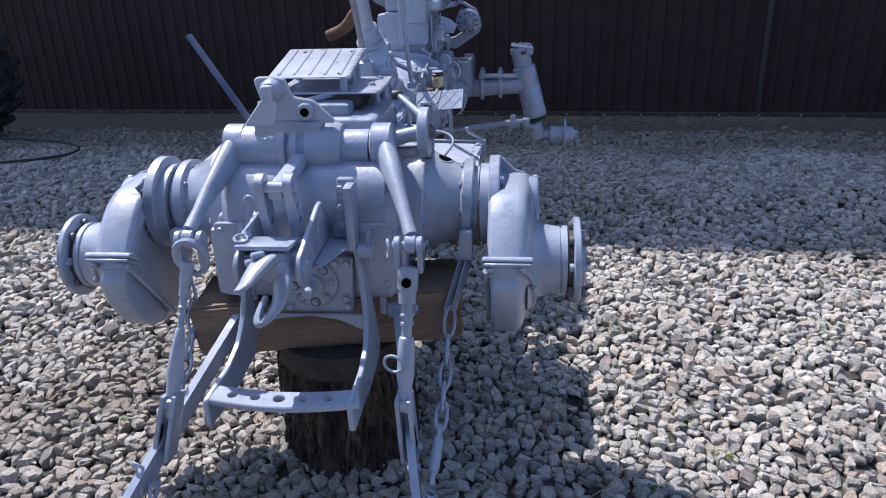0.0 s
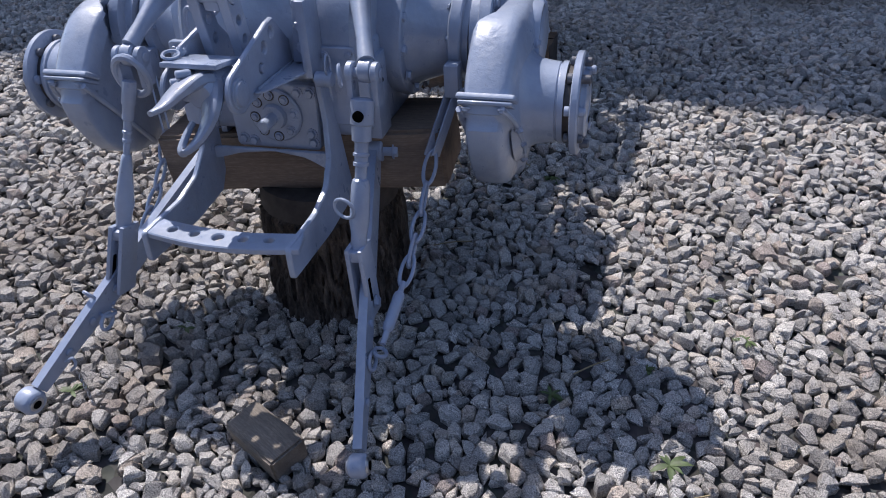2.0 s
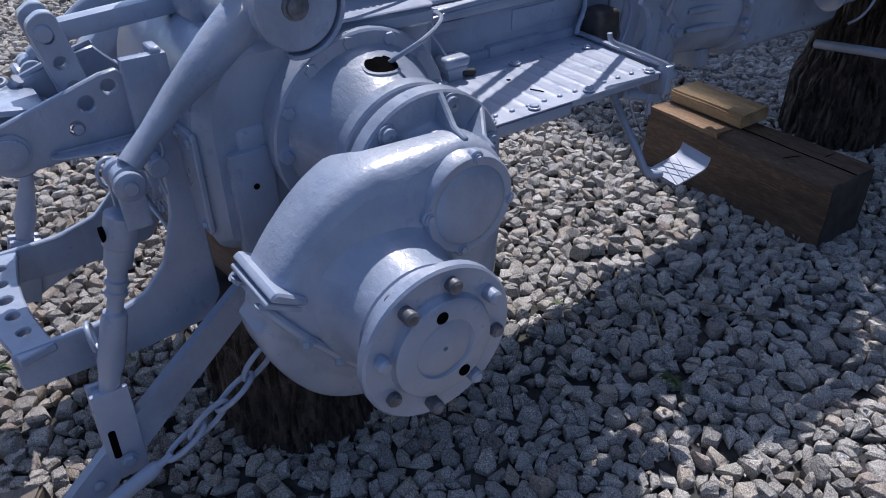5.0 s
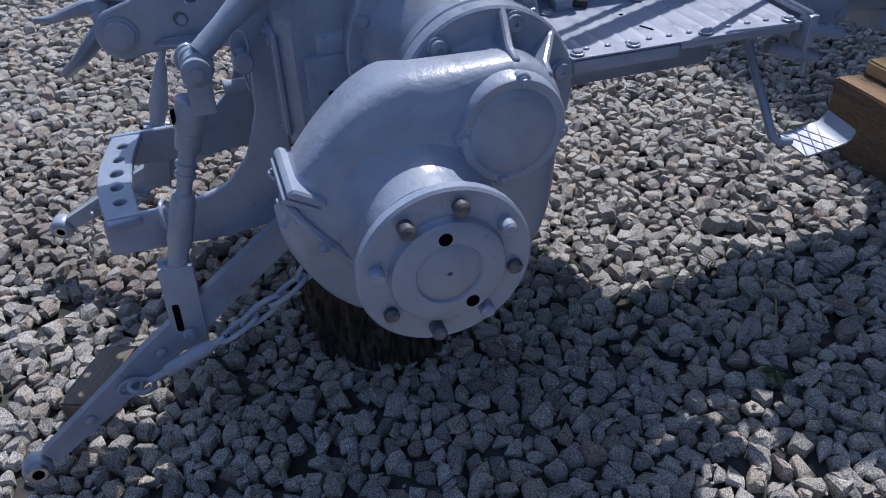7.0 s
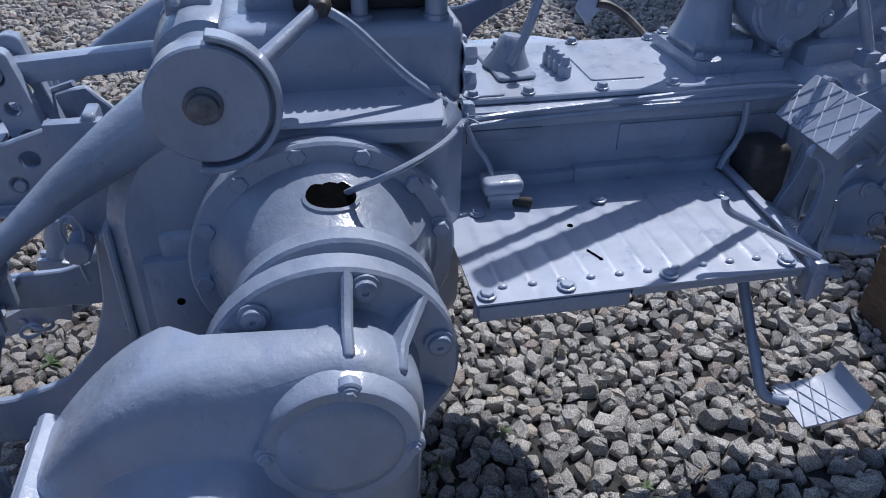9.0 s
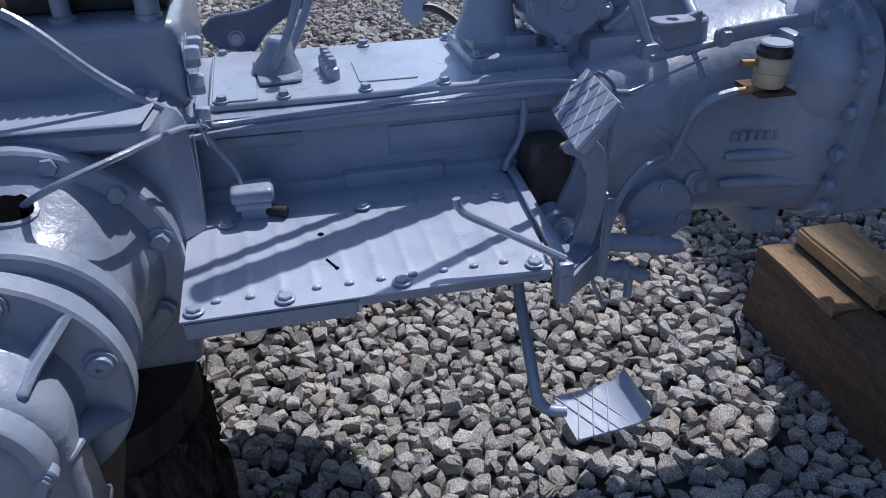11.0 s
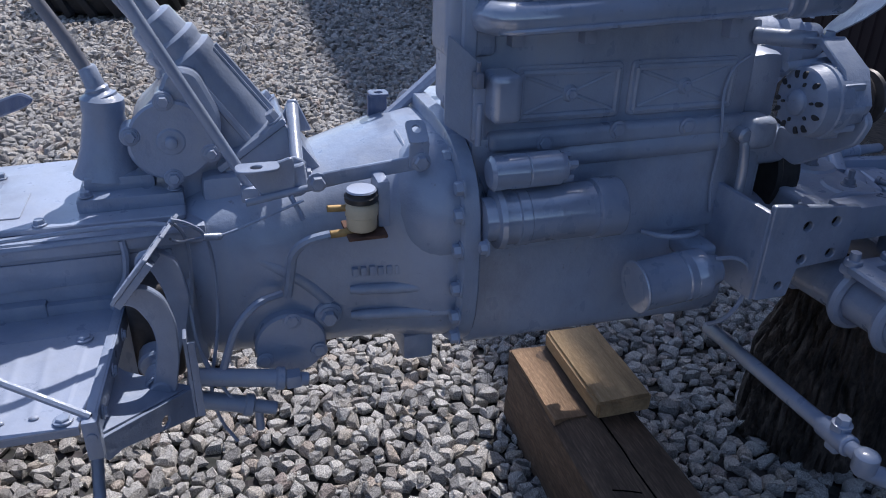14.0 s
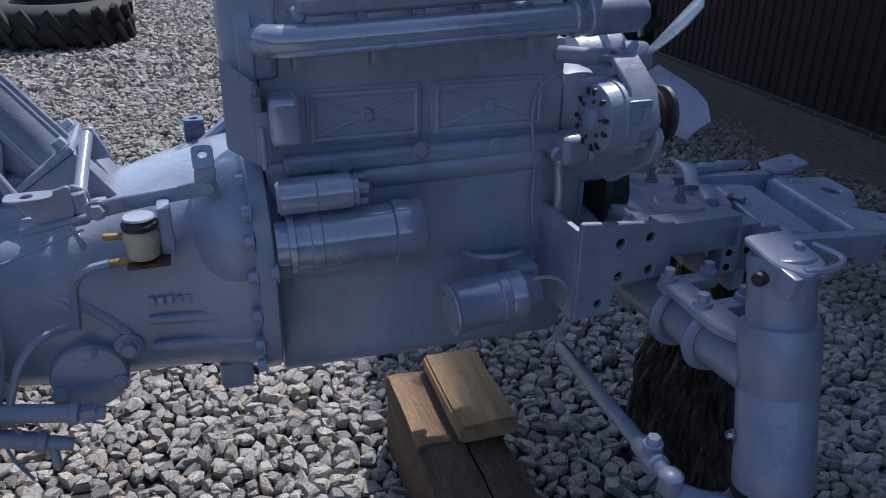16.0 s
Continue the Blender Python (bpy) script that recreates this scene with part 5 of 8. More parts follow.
def gearbox():
    bm = bmesh.new()
    box(bm, (-0.145, 0.395, 0.70), (0.145, 1.04, 0.975), 0.02)
    body = sub("gearbox", bm, PAINT_CAST, None, "long gearbox casing with a flat bolted lid")
    for lo, hi, w, name in (((-0.158, 0.40, 0.966), (0.158, 1.06, 0.998), 0.004, "top_flange"), ((0.14, 0.70, 0.905), (0.149, 1.0, 0.955), 0.003, "raised_pad"), ((0.14, 0.43, 0.94), (0.150, 0.56, 0.962), 0.003, "raised_pad"),
                            ((0.138, 0.62, 0.845), (0.165, 0.79, 0.885), 0.006, "raised_pad"), ((-0.12, 0.45, 0.62), (0.12, 0.95, 0.72), 0.03, "sump")):
        bm = bmesh.new()
        box(bm, lo, hi, w)
        part(name, bm, PAINT_CAST, body)
    bm = bmesh.new()
    plate(bm, rounded([(-0.13, 0.425), (0.132, 0.425), (0.132, 1.03), (-0.13, 1.03)], 0.012, 3), "z", 0.999, 1.010, 0.002)
    plate(bm, rounded([(-0.125, 0.43), (0.125, 0.43), (0.125, 0.50), (-0.125, 0.50)], 0.008, 3), "z", 1.010, 1.013, 0.001)
    lid = part("lid", bm, PAINT_THIN, body, "pale sunlit sheet lid")
    bm = bmesh.new()
    plate(bm, rounded([(-0.03, 0.665), (0.085, 0.665), (0.085, 0.765), (-0.03, 0.765)], 0.006, 2), "z", 1.0102, 1.0125, 0.0008)
    part("patch", bm, PAINT_THIN, lid)
    bolts(lid, [(0.12, y, 1.011) for y in (0.445, 0.54, 0.67, 0.80)] + [(-0.115, y, 1.011) for y in (0.445, 0.55, 0.70, 0.86)], (0, 0, 1), 0.009, 0.010)
    for k in range(4):
        bm = bmesh.new()
        lathe(bm, (0.055 - 0.022 * k, 0.625 - 0.002 * k, 1.008), (0.055 - 0.022 * k, 0.625 - 0.002 * k, 1.045), [(0, 0.012), (0.022, 0.012), (0.024, 0.008), (0.034, 0.008), (0.037, 0.006)], 10)
        part("plunger", bm, PAINT, lid)
    bm = bmesh.new()
    plate(bm, rounded([(-0.06, 0.495), (0.07, 0.505), (0.06, 0.575), (-0.05, 0.575)], 0.01, 2), "z", 1.011, 1.018, 0.002)
    lathe(bm, (-0.002, 0.537, 1.012), (-0.004, 0.545, 1.07), [(0, 0.044), (0.006, 0.042), (0.03, 0.028), (0.052, 0.022), (0.058, 0.016)], 18)
    tower = part("shift_bracket", bm, PAINT, lid)
    for x, dy in ((0.035, 0.0), (-0.04, 0.03)):
        bm = bmesh.new()
        tube(bm, [(x, 0.53 + dy, 1.03), (x - 0.005, 0.56 + dy, 1.08), (x - 0.02, 0.585 + dy, 1.145)], 0.0075, 8, 2)
        lathe(bm, (x - 0.02, 0.583 + dy, 1.138), (x - 0.021, 0.586 + dy, 1.160), [(0, 0.007), (0.004, 0.011), (0.015, 0.011), (0.02, 0.006)], 12)
        part("small_lever", bm, PAINT, tower)
    # parking lever on the far side
    bm = bmesh.new()
    plate(bm, rounded([(0.405, 1.035), (0.43, 1.0), (0.50, 0.985), (0.525, 1.02), (0.56, 1.045), (0.62, 1.075), (0.755, 1.122), (0.77, 1.135), (0.75, 1.150), (0.60, 1.105), (0.50, 1.068), (0.43, 1.062)], 0.012, 3), "x", -0.206, -0.194, 0.003)
    hand = part("parking_lever", bm, PAINT_BLUE, body, "worn dark blue parking lever")
    bolts(hand, [(-0.193, 0.47, 1.02)], (1, 0, 0), 0.012, 0.012)
    bm = bmesh.new()
    plate(bm, rounded([(0.83, 0.98), (0.865, 0.94), (0.905, 0.99), (0.86, 1.05)], 0.006, 2), "x", -0.448, -0.440, 0.002)
    far = part("far_pedal", bm, PAINT, body)
    bm = bmesh.new()
    tube(bm, [(-0.442, 0.885, 0.99), (-0.44, 0.92, 0.985), (-0.40, 0.97, 0.95), (-0.2, 0.98, 0.90), (-0.14, 0.98, 0.88)], 0.010, 8, 2)
    part("pedal_arm", bm, DARK_STEEL_AND_SHADE, far, "dark unpainted pedal arm")
    # rod and pipe along the edge of the lid
    bm = bmesh.new()
    tube(bm, [(0.165, 0.40, 0.975), (0.167, 0.5, 0.985), (0.163, 0.75, 0.99), (0.16, 1.0, 0.992), (0.15, 1.04, 0.99), (0.15, 1.06, 0.96)], 0.0055, 8, 2)
    part("edge_rod", bm, PAINT, body)
    # gear lever tower
    bm = bmesh.new()
    box(bm, (-0.09, 0.855, 1.008), (0.09, 1.03, 1.035), 0.006)
    box(bm, (-0.055, 0.865, 1.03), (0.055, 0.985, 1.06), 0.012)
    lathe(bm, (0.0, 0.905, 1.05), (0.0, 0.917, 1.21), [(0, 0.060), (0.02, 0.051), (0.05, 0.043), (0.11, 0.034), (0.115, 0.036), (0.135, 0.036), (0.140, 0.030), (0.15, 0.016)], 24)
    tower = sub("gear_lever_tower", bm, PAINT_CAST, None, "cast tower with the long gear lever")
    bm = bmesh.new()
    tube(bm, [(0, 0.917, 1.19), (-0.002, 0.90, 1.23), (-0.004, 0.87, 1.30), (-0.006, 0.815, 1.40), (-0.008, 0.73, 1.56), (-0.01, 0.66, 1.68)], 0.0125, 10, 2, 0.010)
    part("gear_lever", bm, BARE_LEVER, tower, "thin grey-brown gear lever rod")
    bm = bmesh.new()
    lathe(bm, (0, 0.914, 1.182), (-0.002, 0.903, 1.225), [(0, 0.028), (0.007, 0.029), (0.010, 0.020), (0.020, 0.0205), (0.024, 0.0165), (0.056, 0.0155), (0.060, 0.0125)], 18)
    part("lever_nut", bm, PAINT, tower)
    bolts(tower, [(0.075, 0.87, 1.036), (0.075, 1.015, 1.036), (-0.075, 0.87, 1.036), (-0.075, 1.015, 1.036)], (0, 0, 1), 0.009, 0.009)


def steering_column():
    way = Vector((0, -0.565, 0.825)).normalized()
    foot = Vector((0.0, 1.165, 1.09))
    bm = bmesh.new()
    lathe(bm, foot - way * 0.03, foot + way * 1.0, [(0, 0.058), (0.03, 0.060), (0.205, 0.055), (0.211, 0.058), (0.226, 0.0585), (0.233, 0.050), (0.240, 0.049), (0.246, 0.0515), (0.257, 0.051), (0.263, 0.043), (0.300, 0.040), (0.304, 0.036), (0.307, 0.0275), (0.75, 0.0245)], 32)
    col = sub("steering_column", bm, PAINT_CAST, None, "slanting cast steering column")
    m, _ = frame_along(foot, foot + way)
    for lo, hi, w in (((-0.076, -0.070, -0.10), (0.076, 0.070, 0.012), 0.006), ((-0.082, -0.074, 0.0125), (0.082, 0.074, 0.026), 0.005)):
        bm, q = bmesh.new(), bmesh.new()
        box(q, lo, hi, w)
        add(bm, q, m)
        part("column_flange", bm, PAINT_CAST, col)
    bm = bmesh.new()
    box(bm, (-0.10, 1.06, 0.985), (0.10, 1.26, 1.06), 0.02)
    part("column_foot", bm, PAINT_CAST, col)
    # raised edges along the barrel
    front, side = Vector((0, 0.825, 0.565)), Vector((1, 0, 0))
    for out, r in ((side, 0.0075), (front, 0.0075), (-side, 0.005), ((side * 0.35 + front).normalized(), 0.004)):
        bm = bmesh.new()
        tube(bm, [foot + way * 0.01 + out * 0.060, foot + way * 0.178 + out * 0.0545], r, 8)
        part("raised_edge", bm, PAINT_CAST, col)
    # round side cover
    bm = bmesh.new()
    cover = rounded([(0.945, 1.105), (0.965, 1.17), (1.01, 1.205), (1.03, 1.25), (1.075, 1.245), (1.11, 1.16), (1.095, 1.09), (1.03, 1.055), (0.98, 1.06)], 0.025, 4)
    plate(bm, cover, "x", -0.04, 0.082, 0.006)
    box(bm, (-0.05, 1.0, 1.0), (0.06, 1.13, 1.10), 0.02)
    housing = part("steering_box", bm, PAINT_CAST, col)
    bm = bmesh.new()
    lathe(bm, (0.080, 1.022, 1.128), (0.11, 1.022, 1.128), [(0, 0.070), (0.008, 0.070), (0.012, 0.066), (0.013, 0.024), (0.016, 0.021), (0.017, 0.011), (0.026, 0.010), (0.028, 0.007)], 30)
    part("side_cover", bm, PAINT, housing)
    for y, z in ((1.018, 1.198), (0.958, 1.142), (1.084, 1.102), (1.018, 1.063)):
        bm = bmesh.new()
        lathe(bm, (0.05, y, z), (0.094, y, z), [(0, 0.017), (0.042, 0.017), (0.044, 0.015)], 14)
        hexbolt(bm, (0.094, y, z), (1, 0, 0), 0.010, 0.009)
        part("cover_bolt", bm, PAINT, housing)
    bolts(col, [foot + Vector((x, 0.0, 0)) + Vector((0, 0.825, 0.565)) * 0.060 + way * 0.026 for x in (0.064, -0.064)], way, 0.012, 0.018)
    bm = bmesh.new()
    rod(bm, (0.15, 0.965, 1.42), (0.152, 1.142, 1.058), 0.0095)
    rod(bm, (0.15, 0.965, 1.42), (0.14, 0.85, 1.66), 0.0095)
    box(bm, (0.135, 1.125, 1.035), (0.17, 1.155, 1.062), 0.005)
    part("control_rod", bm, PAINT, col)


def clutch_housing():
    bm = bmesh.new()
    loft_sections(bm, [(1.03, 0, 0.155, 0.70, 1.01), (1.06, 0, 0.178, 0.695, 1.025), (1.20, 0, 0.185, 0.69, 1.04), (1.28, 0, 0.190, 0.69, 1.060), (1.34, 0, 0.200, 0.69, 1.078), (1.38, 0.0, 0.209, 0.69, 1.089), (1.42, 0.002, 0.224, 0.69, 1.100), (1.45, 0.003, 0.234, 0.688, 1.108),
                       (1.475, 0.003, 0.238, 0.685, 1.113), (1.495, 0.003, 0.238, 0.685, 1.113)])
    for z in (0.80, 0.855):
        lathe(bm, (0.196, 1.30, z), (0.226, 1.49, z), [(0, 0.007), (0.02, 0.010), (0.19, 0.013)], 12)
    box(bm, (0.05, 1.408, 0.655), (0.17, 1.472, 0.715), 0.012)
    tube(bm, [(0.164, 1.13, 0.932), (0.1745, 1.18, 0.905), (0.1775, 1.225, 0.872), (0.180, 1.262, 0.828)], 0.013, 12, 3, 0.014)
    # domed starter pocket beside the flange
    dome = bmesh.new()
    bmesh.ops.create_uvsphere(dome, u_segments=36, v_segments=20, radius=1.0)
    add(bm, dome, Matrix.Translation((0.118, 1.475, 0.985)) @ Matrix.Diagonal((0.137, 0.105, 0.128, 1)))
    bell = sub("clutch_housing", bm, PAINT_CAST, None, "bell-shaped clutch housing with a sunlit top")
    bm = bmesh.new()
    loft_sections(bm, [(1.492, 0, 0.268, 0.685, 1.133), (1.495, 0, 0.272, 0.682, 1.138), (1.522, 0, 0.272, 0.682, 1.138), (1.526, 0, 0.268, 0.685, 1.133)])
    part("bell_flange", bm, PAINT_CAST, bell)
    bolts(bell, [Vector((0.256 if abs(a) < 50 else 0.36 * math.cos(radians(a)), 1.4925, 0.913 + 0.208 * math.sin(radians(a)))) for a in (-62, -48, -32, -14, 8, 28, 46, 60)], (0, -1, 0), 0.013, 0.016)
    bm = bmesh.new()
    lathe(bm, (0.165, 1.185, 0.758), (0.215, 1.185, 0.758), [(0, 0.066), (0.035, 0.066), (0.040, 0.062), (0.041, 0.001)], 30)
    cover = part("round_cover", bm, PAINT, bell)
    bolts(cover, [(0.2065, 1.19, 0.812), (0.2065, 1.135, 0.735), (0.2065, 1.235, 0.74)], (1, 0, 0), 0.012, 0.006)
    bm = bmesh.new()
    lathe(bm, (0.18, 1.258, 0.805), (0.21, 1.258, 0.805), [(0, 0.026), (0.015, 0.026), (0.018, 0.022)], 20)
    hexbolt(bm, (0.198, 1.258, 0.805), (1, 0, 0), 0.015, 0.014)
    part("drain_plug", bm, PAINT, bell)
    # cast lettering, unreadable: plain raised bars
    for k in range(8):
        bm = bmesh.new()
        box(bm, (0.190, 1.304 + 0.0155 * k, 0.884), (0.204 + 0.0016 * k, 1.315 + 0.0155 * k, 0.901 + 0.001 * (k % 3)), 0.002)
        part("cast_mark", bm, PAINT_CAST, bell)
    # strap, lugs and throttle bar
    bm = bmesh.new()
    plate(bm, rounded([(1.235, 1.062), (1.435, 1.082), (1.435, 1.108), (1.235, 1.088)], 0.008, 2), "x", 0.192, 0.200, 0.002)
    strap = part("strap", bm, PAINT, bell)
    bm = bmesh.new()
    plate(bm, rounded([(1.408, 1.085), (1.442, 1.085), (1.446, 1.135), (1.410, 1.132)], 0.006, 2), "x", 0.20, 0.206, 0.002)
    q = bmesh.new()
    plate(q, rounded([(-0.045, -0.018), (0.003, -0.018), (0.003, 0.018), (-0.045, 0.018)], 0.010, 3), "z", -0.003, 0.003, 0.001, [(-0.026, 0.0, 0.008)])
    add(bm, q, Matrix.Translation((0.204, 1.427, 1.133)) @ Matrix.Rotation(radians(38), 4, "Y"))
    part("lug", bm, PAINT, strap)
    bolts(strap, [(0.206, 1.43, 1.098), (0.2, 1.25, 1.075)], (1, 0, 0), 0.013, 0.012)
    bm = bmesh.new()
    plate(bm, rounded([(1.125, 1.105), (1.195, 1.112), (1.215, 1.12), (1.215, 1.06), (1.16, 1.05)], 0.01, 2), "x", 0.178, 0.186, 0.002)
    plate(bm, rounded([(0.178, 1.118), (0.218, 1.118), (0.222, 1.15), (0.215, 1.19), (0.178, 1.19)], 0.015, 3), "z", 1.106, 1.111, 0.001, [(0.2, 1.152, 0.010)])
    part("bracket", bm, PAINT, bell)
    bm = bmesh.new()
    rod(bm, (0.165, 1.222, 1.085), (0.02, 1.235, 1.155), 0.0115)
    rod(bm, (0.165, 1.222, 1.06), (0.165, 1.218, 1.10), 0.017)
    plate(bm, rounded([(1.20, 1.035), (1.235, 1.04), (1.24, 1.10), (1.21, 1.115)], 0.01, 2), "x", 0.16, 0.168, 0.002)
    part("cross_rod", bm, PAINT, bell)
    bm = bmesh.new()
    plate(bm, [(1.20, 1.10), (1.27, 1.105), (1.245, 1.165), (1.23, 1.165)], "x", 0.005, 0.013, 0.002)
    part("gusset", bm, PAINT, bell)
    bm = bmesh.new()
    rod(bm, (0.19, 1.13, 1.045), (0.185, 1.30, 1.07), 0.0065)
    tube(bm, [(0.19, 1.205, 1.05), (0.2, 1.215, 1.03), (0.205, 1.222, 1.01)], 0.005, 6)
    part("linkage_rod", bm, PAINT, bell)
    bm = bmesh.new()
    box(bm, (-0.112, 1.402, 1.06), (-0.098, 1.442, 1.135), 0.003)
    plate(bm, rounded([(-0.112, 1.402), (-0.072, 1.402), (-0.072, 1.442), (-0.112, 1.442)], 0.010, 3), "z", 1.135, 1.141, 0.001, [(-0.09, 1.422, 0.009)])
    part("blue_lug", bm, PAINT_BLUE, bell, "small bright blue lug")
    bm = bmesh.new()
    tube(bm, [(-0.08, 1.43, 1.085), (-0.11, 1.55, 1.17), (-0.14, 1.68, 1.27)], 0.013, 8, 1)
    part("far_pipe", bm, PAINT, bell)
    # cast seam over the crown of the bell
    bm = bmesh.new()
    tube(bm, [(0.219 * math.sin(radians(a)) ** 0.625, 1.425, 0.895 + 0.2065 * math.cos(radians(a)) ** 0.625) for a in range(4, 64, 6)], 0.0035, 6, 2)
    part("cast_seam", bm, PAINT_CAST, bell)
    # fluid reservoir
    c = Vector((0.248, 1.315, 0))
    bm = bmesh.new()
    lathe(bm, c + Vector((0, 0, 1.005)), c + Vector((0, 0, 1.1)), [(0, 0.024), (0.003, 0.026), (0.024, 0.026), (0.026, 0.028), (0.042, 0.029), (0.048, 0.025), (0.052, 0.023)], 24)
    res = part("fluid_reservoir", bm, PLASTIC, bell, "yellowed plastic fluid reservoir with a black cap")
    bm = bmesh.new()
    lathe(bm, c + Vector((0, 0, 1.056)), c + Vector((0, 0, 1.1)), [(0, 0.028), (0.009, 0.029), (0.011, 0.026), (0.016, 0.025), (0.018, 0.022)], 24)
    cap = part("cap", bm, CAP_BLACK, res, "black cap with grey overspray")
    bm = bmesh.new()
    lathe(bm, c + Vector((0, 0, 1.074)), c + Vector((0, 0, 1.1)), [(0, 0.026), (0.003, 0.024)], 20)
    part("cap_top", bm, PAINT_THIN, res)
    bm = bmesh.new()
    rod(bm, c + Vector((-0.0, -0.024, 1.044)), c + Vector((0.0, -0.058, 1.046)), 0.006)
    part("spigot", bm, BRASS, res)
    bm = bmesh.new()
    rod(bm, c + Vector((0, 0.005, 1.000)), c + Vector((0.0, -0.055, 0.998)), 0.007)
    part("spigot", bm, BRASS, res)
    bm = bmesh.new()
    box(bm, c + Vector((-0.05, -0.028, 0.992)), c + Vector((0.026, 0.04, 0.999)), 0.003)
    part("shelf", bm, RUST, res, "rusty shelf under the reservoir")
    bm = bmesh.new()
    box(bm, c + Vector((-0.06, 0.028, 1.0)), c + Vector((0.0, 0.05, 1.085)), 0.006)
    part("backing", bm, PAINT, res)
    bm = bmesh.new()
    tube(bm, [c + Vector((0, -0.055, 0.998)), c + Vector((0, -0.095, 0.992)), c + Vector((-0.012, -0.118, 0.965)), c + Vector((-0.02, -0.122, 0.93)), c + Vector((-0.035, -0.13, 0.87))], 0.0085, 8, 3)
    part("hose", bm, PAINT, bell)
    bm = bmesh.new()
    tube(bm, [(0.20, 1.175, 0.868), (0.222, 1.13, 0.870), (0.23, 1.09, 0.83), (0.238, 1.07, 0.78), (0.245, 1.055, 0.735)], 0.0075, 8, 3)
    part("hose", bm, PAINT, bell)
    # slave cylinder and lower cross tubes
    for y0, z0, y1, z1 in ((1.0, 0.752, 1.16, 0.722), (1.0, 0.705, 1.10, 0.674)):
        a, b = Vector((0.245, y0, z0)), Vector((0.252, y1, z1))
        w = (b - a).normalized()
        bm = bmesh.new()
        rod(bm, a, b, 0.0165)
        rod(bm, b - w * 0.012, b + w * 0.006, 0.021)
        rod(bm, b, b + w * 0.048, 0.0125)
        if y1 > 1.12:
            box(bm, b + w * 0.02 - Vector((0.014, 0.014, 0.013)), b + w * 0.02 + Vector((0.014, 0.014, 0.013)), 0.004)
        else:
            rod(bm, b + w * 0.014, b + w * 0.014 + Vector((0.004, 0, -0.05)), 0.008)
        part("slave_cylinder", bm, PAINT, bell)
    for line in ([(0.240, 1.012, 1.050), (0.232, 1.032, 1.040), (0.218, 1.062, 1.010), (0.202, 1.068, 0.937), (0.205, 1.064, 0.836), (0.222, 1.046, 0.757), (0.240, 1.034, 0.713), (0.254, 1.043, 0.655), (0.256, 1.070, 0.60)],
                 [(0.236, 1.010, 1.048), (0.225, 1.030, 1.018), (0.200, 1.030, 0.943), (0.202, 1.017, 0.822), (0.222, 1.028, 0.776), (0.246, 1.051, 0.729), (0.256, 1.076, 0.686), (0.257, 1.105, 0.664), (0.256, 1.128, 0.668)],
                 [(0.165, 1.02, 0.90), (0.205, 1.018, 0.87), (0.232, 1.024, 0.800), (0.244, 1.040, 0.745)]):
        bm = bmesh.new()
        tube(bm, line, 0.0034, 6, 3)
        part("brake_pipe", bm, PAINT, bell)


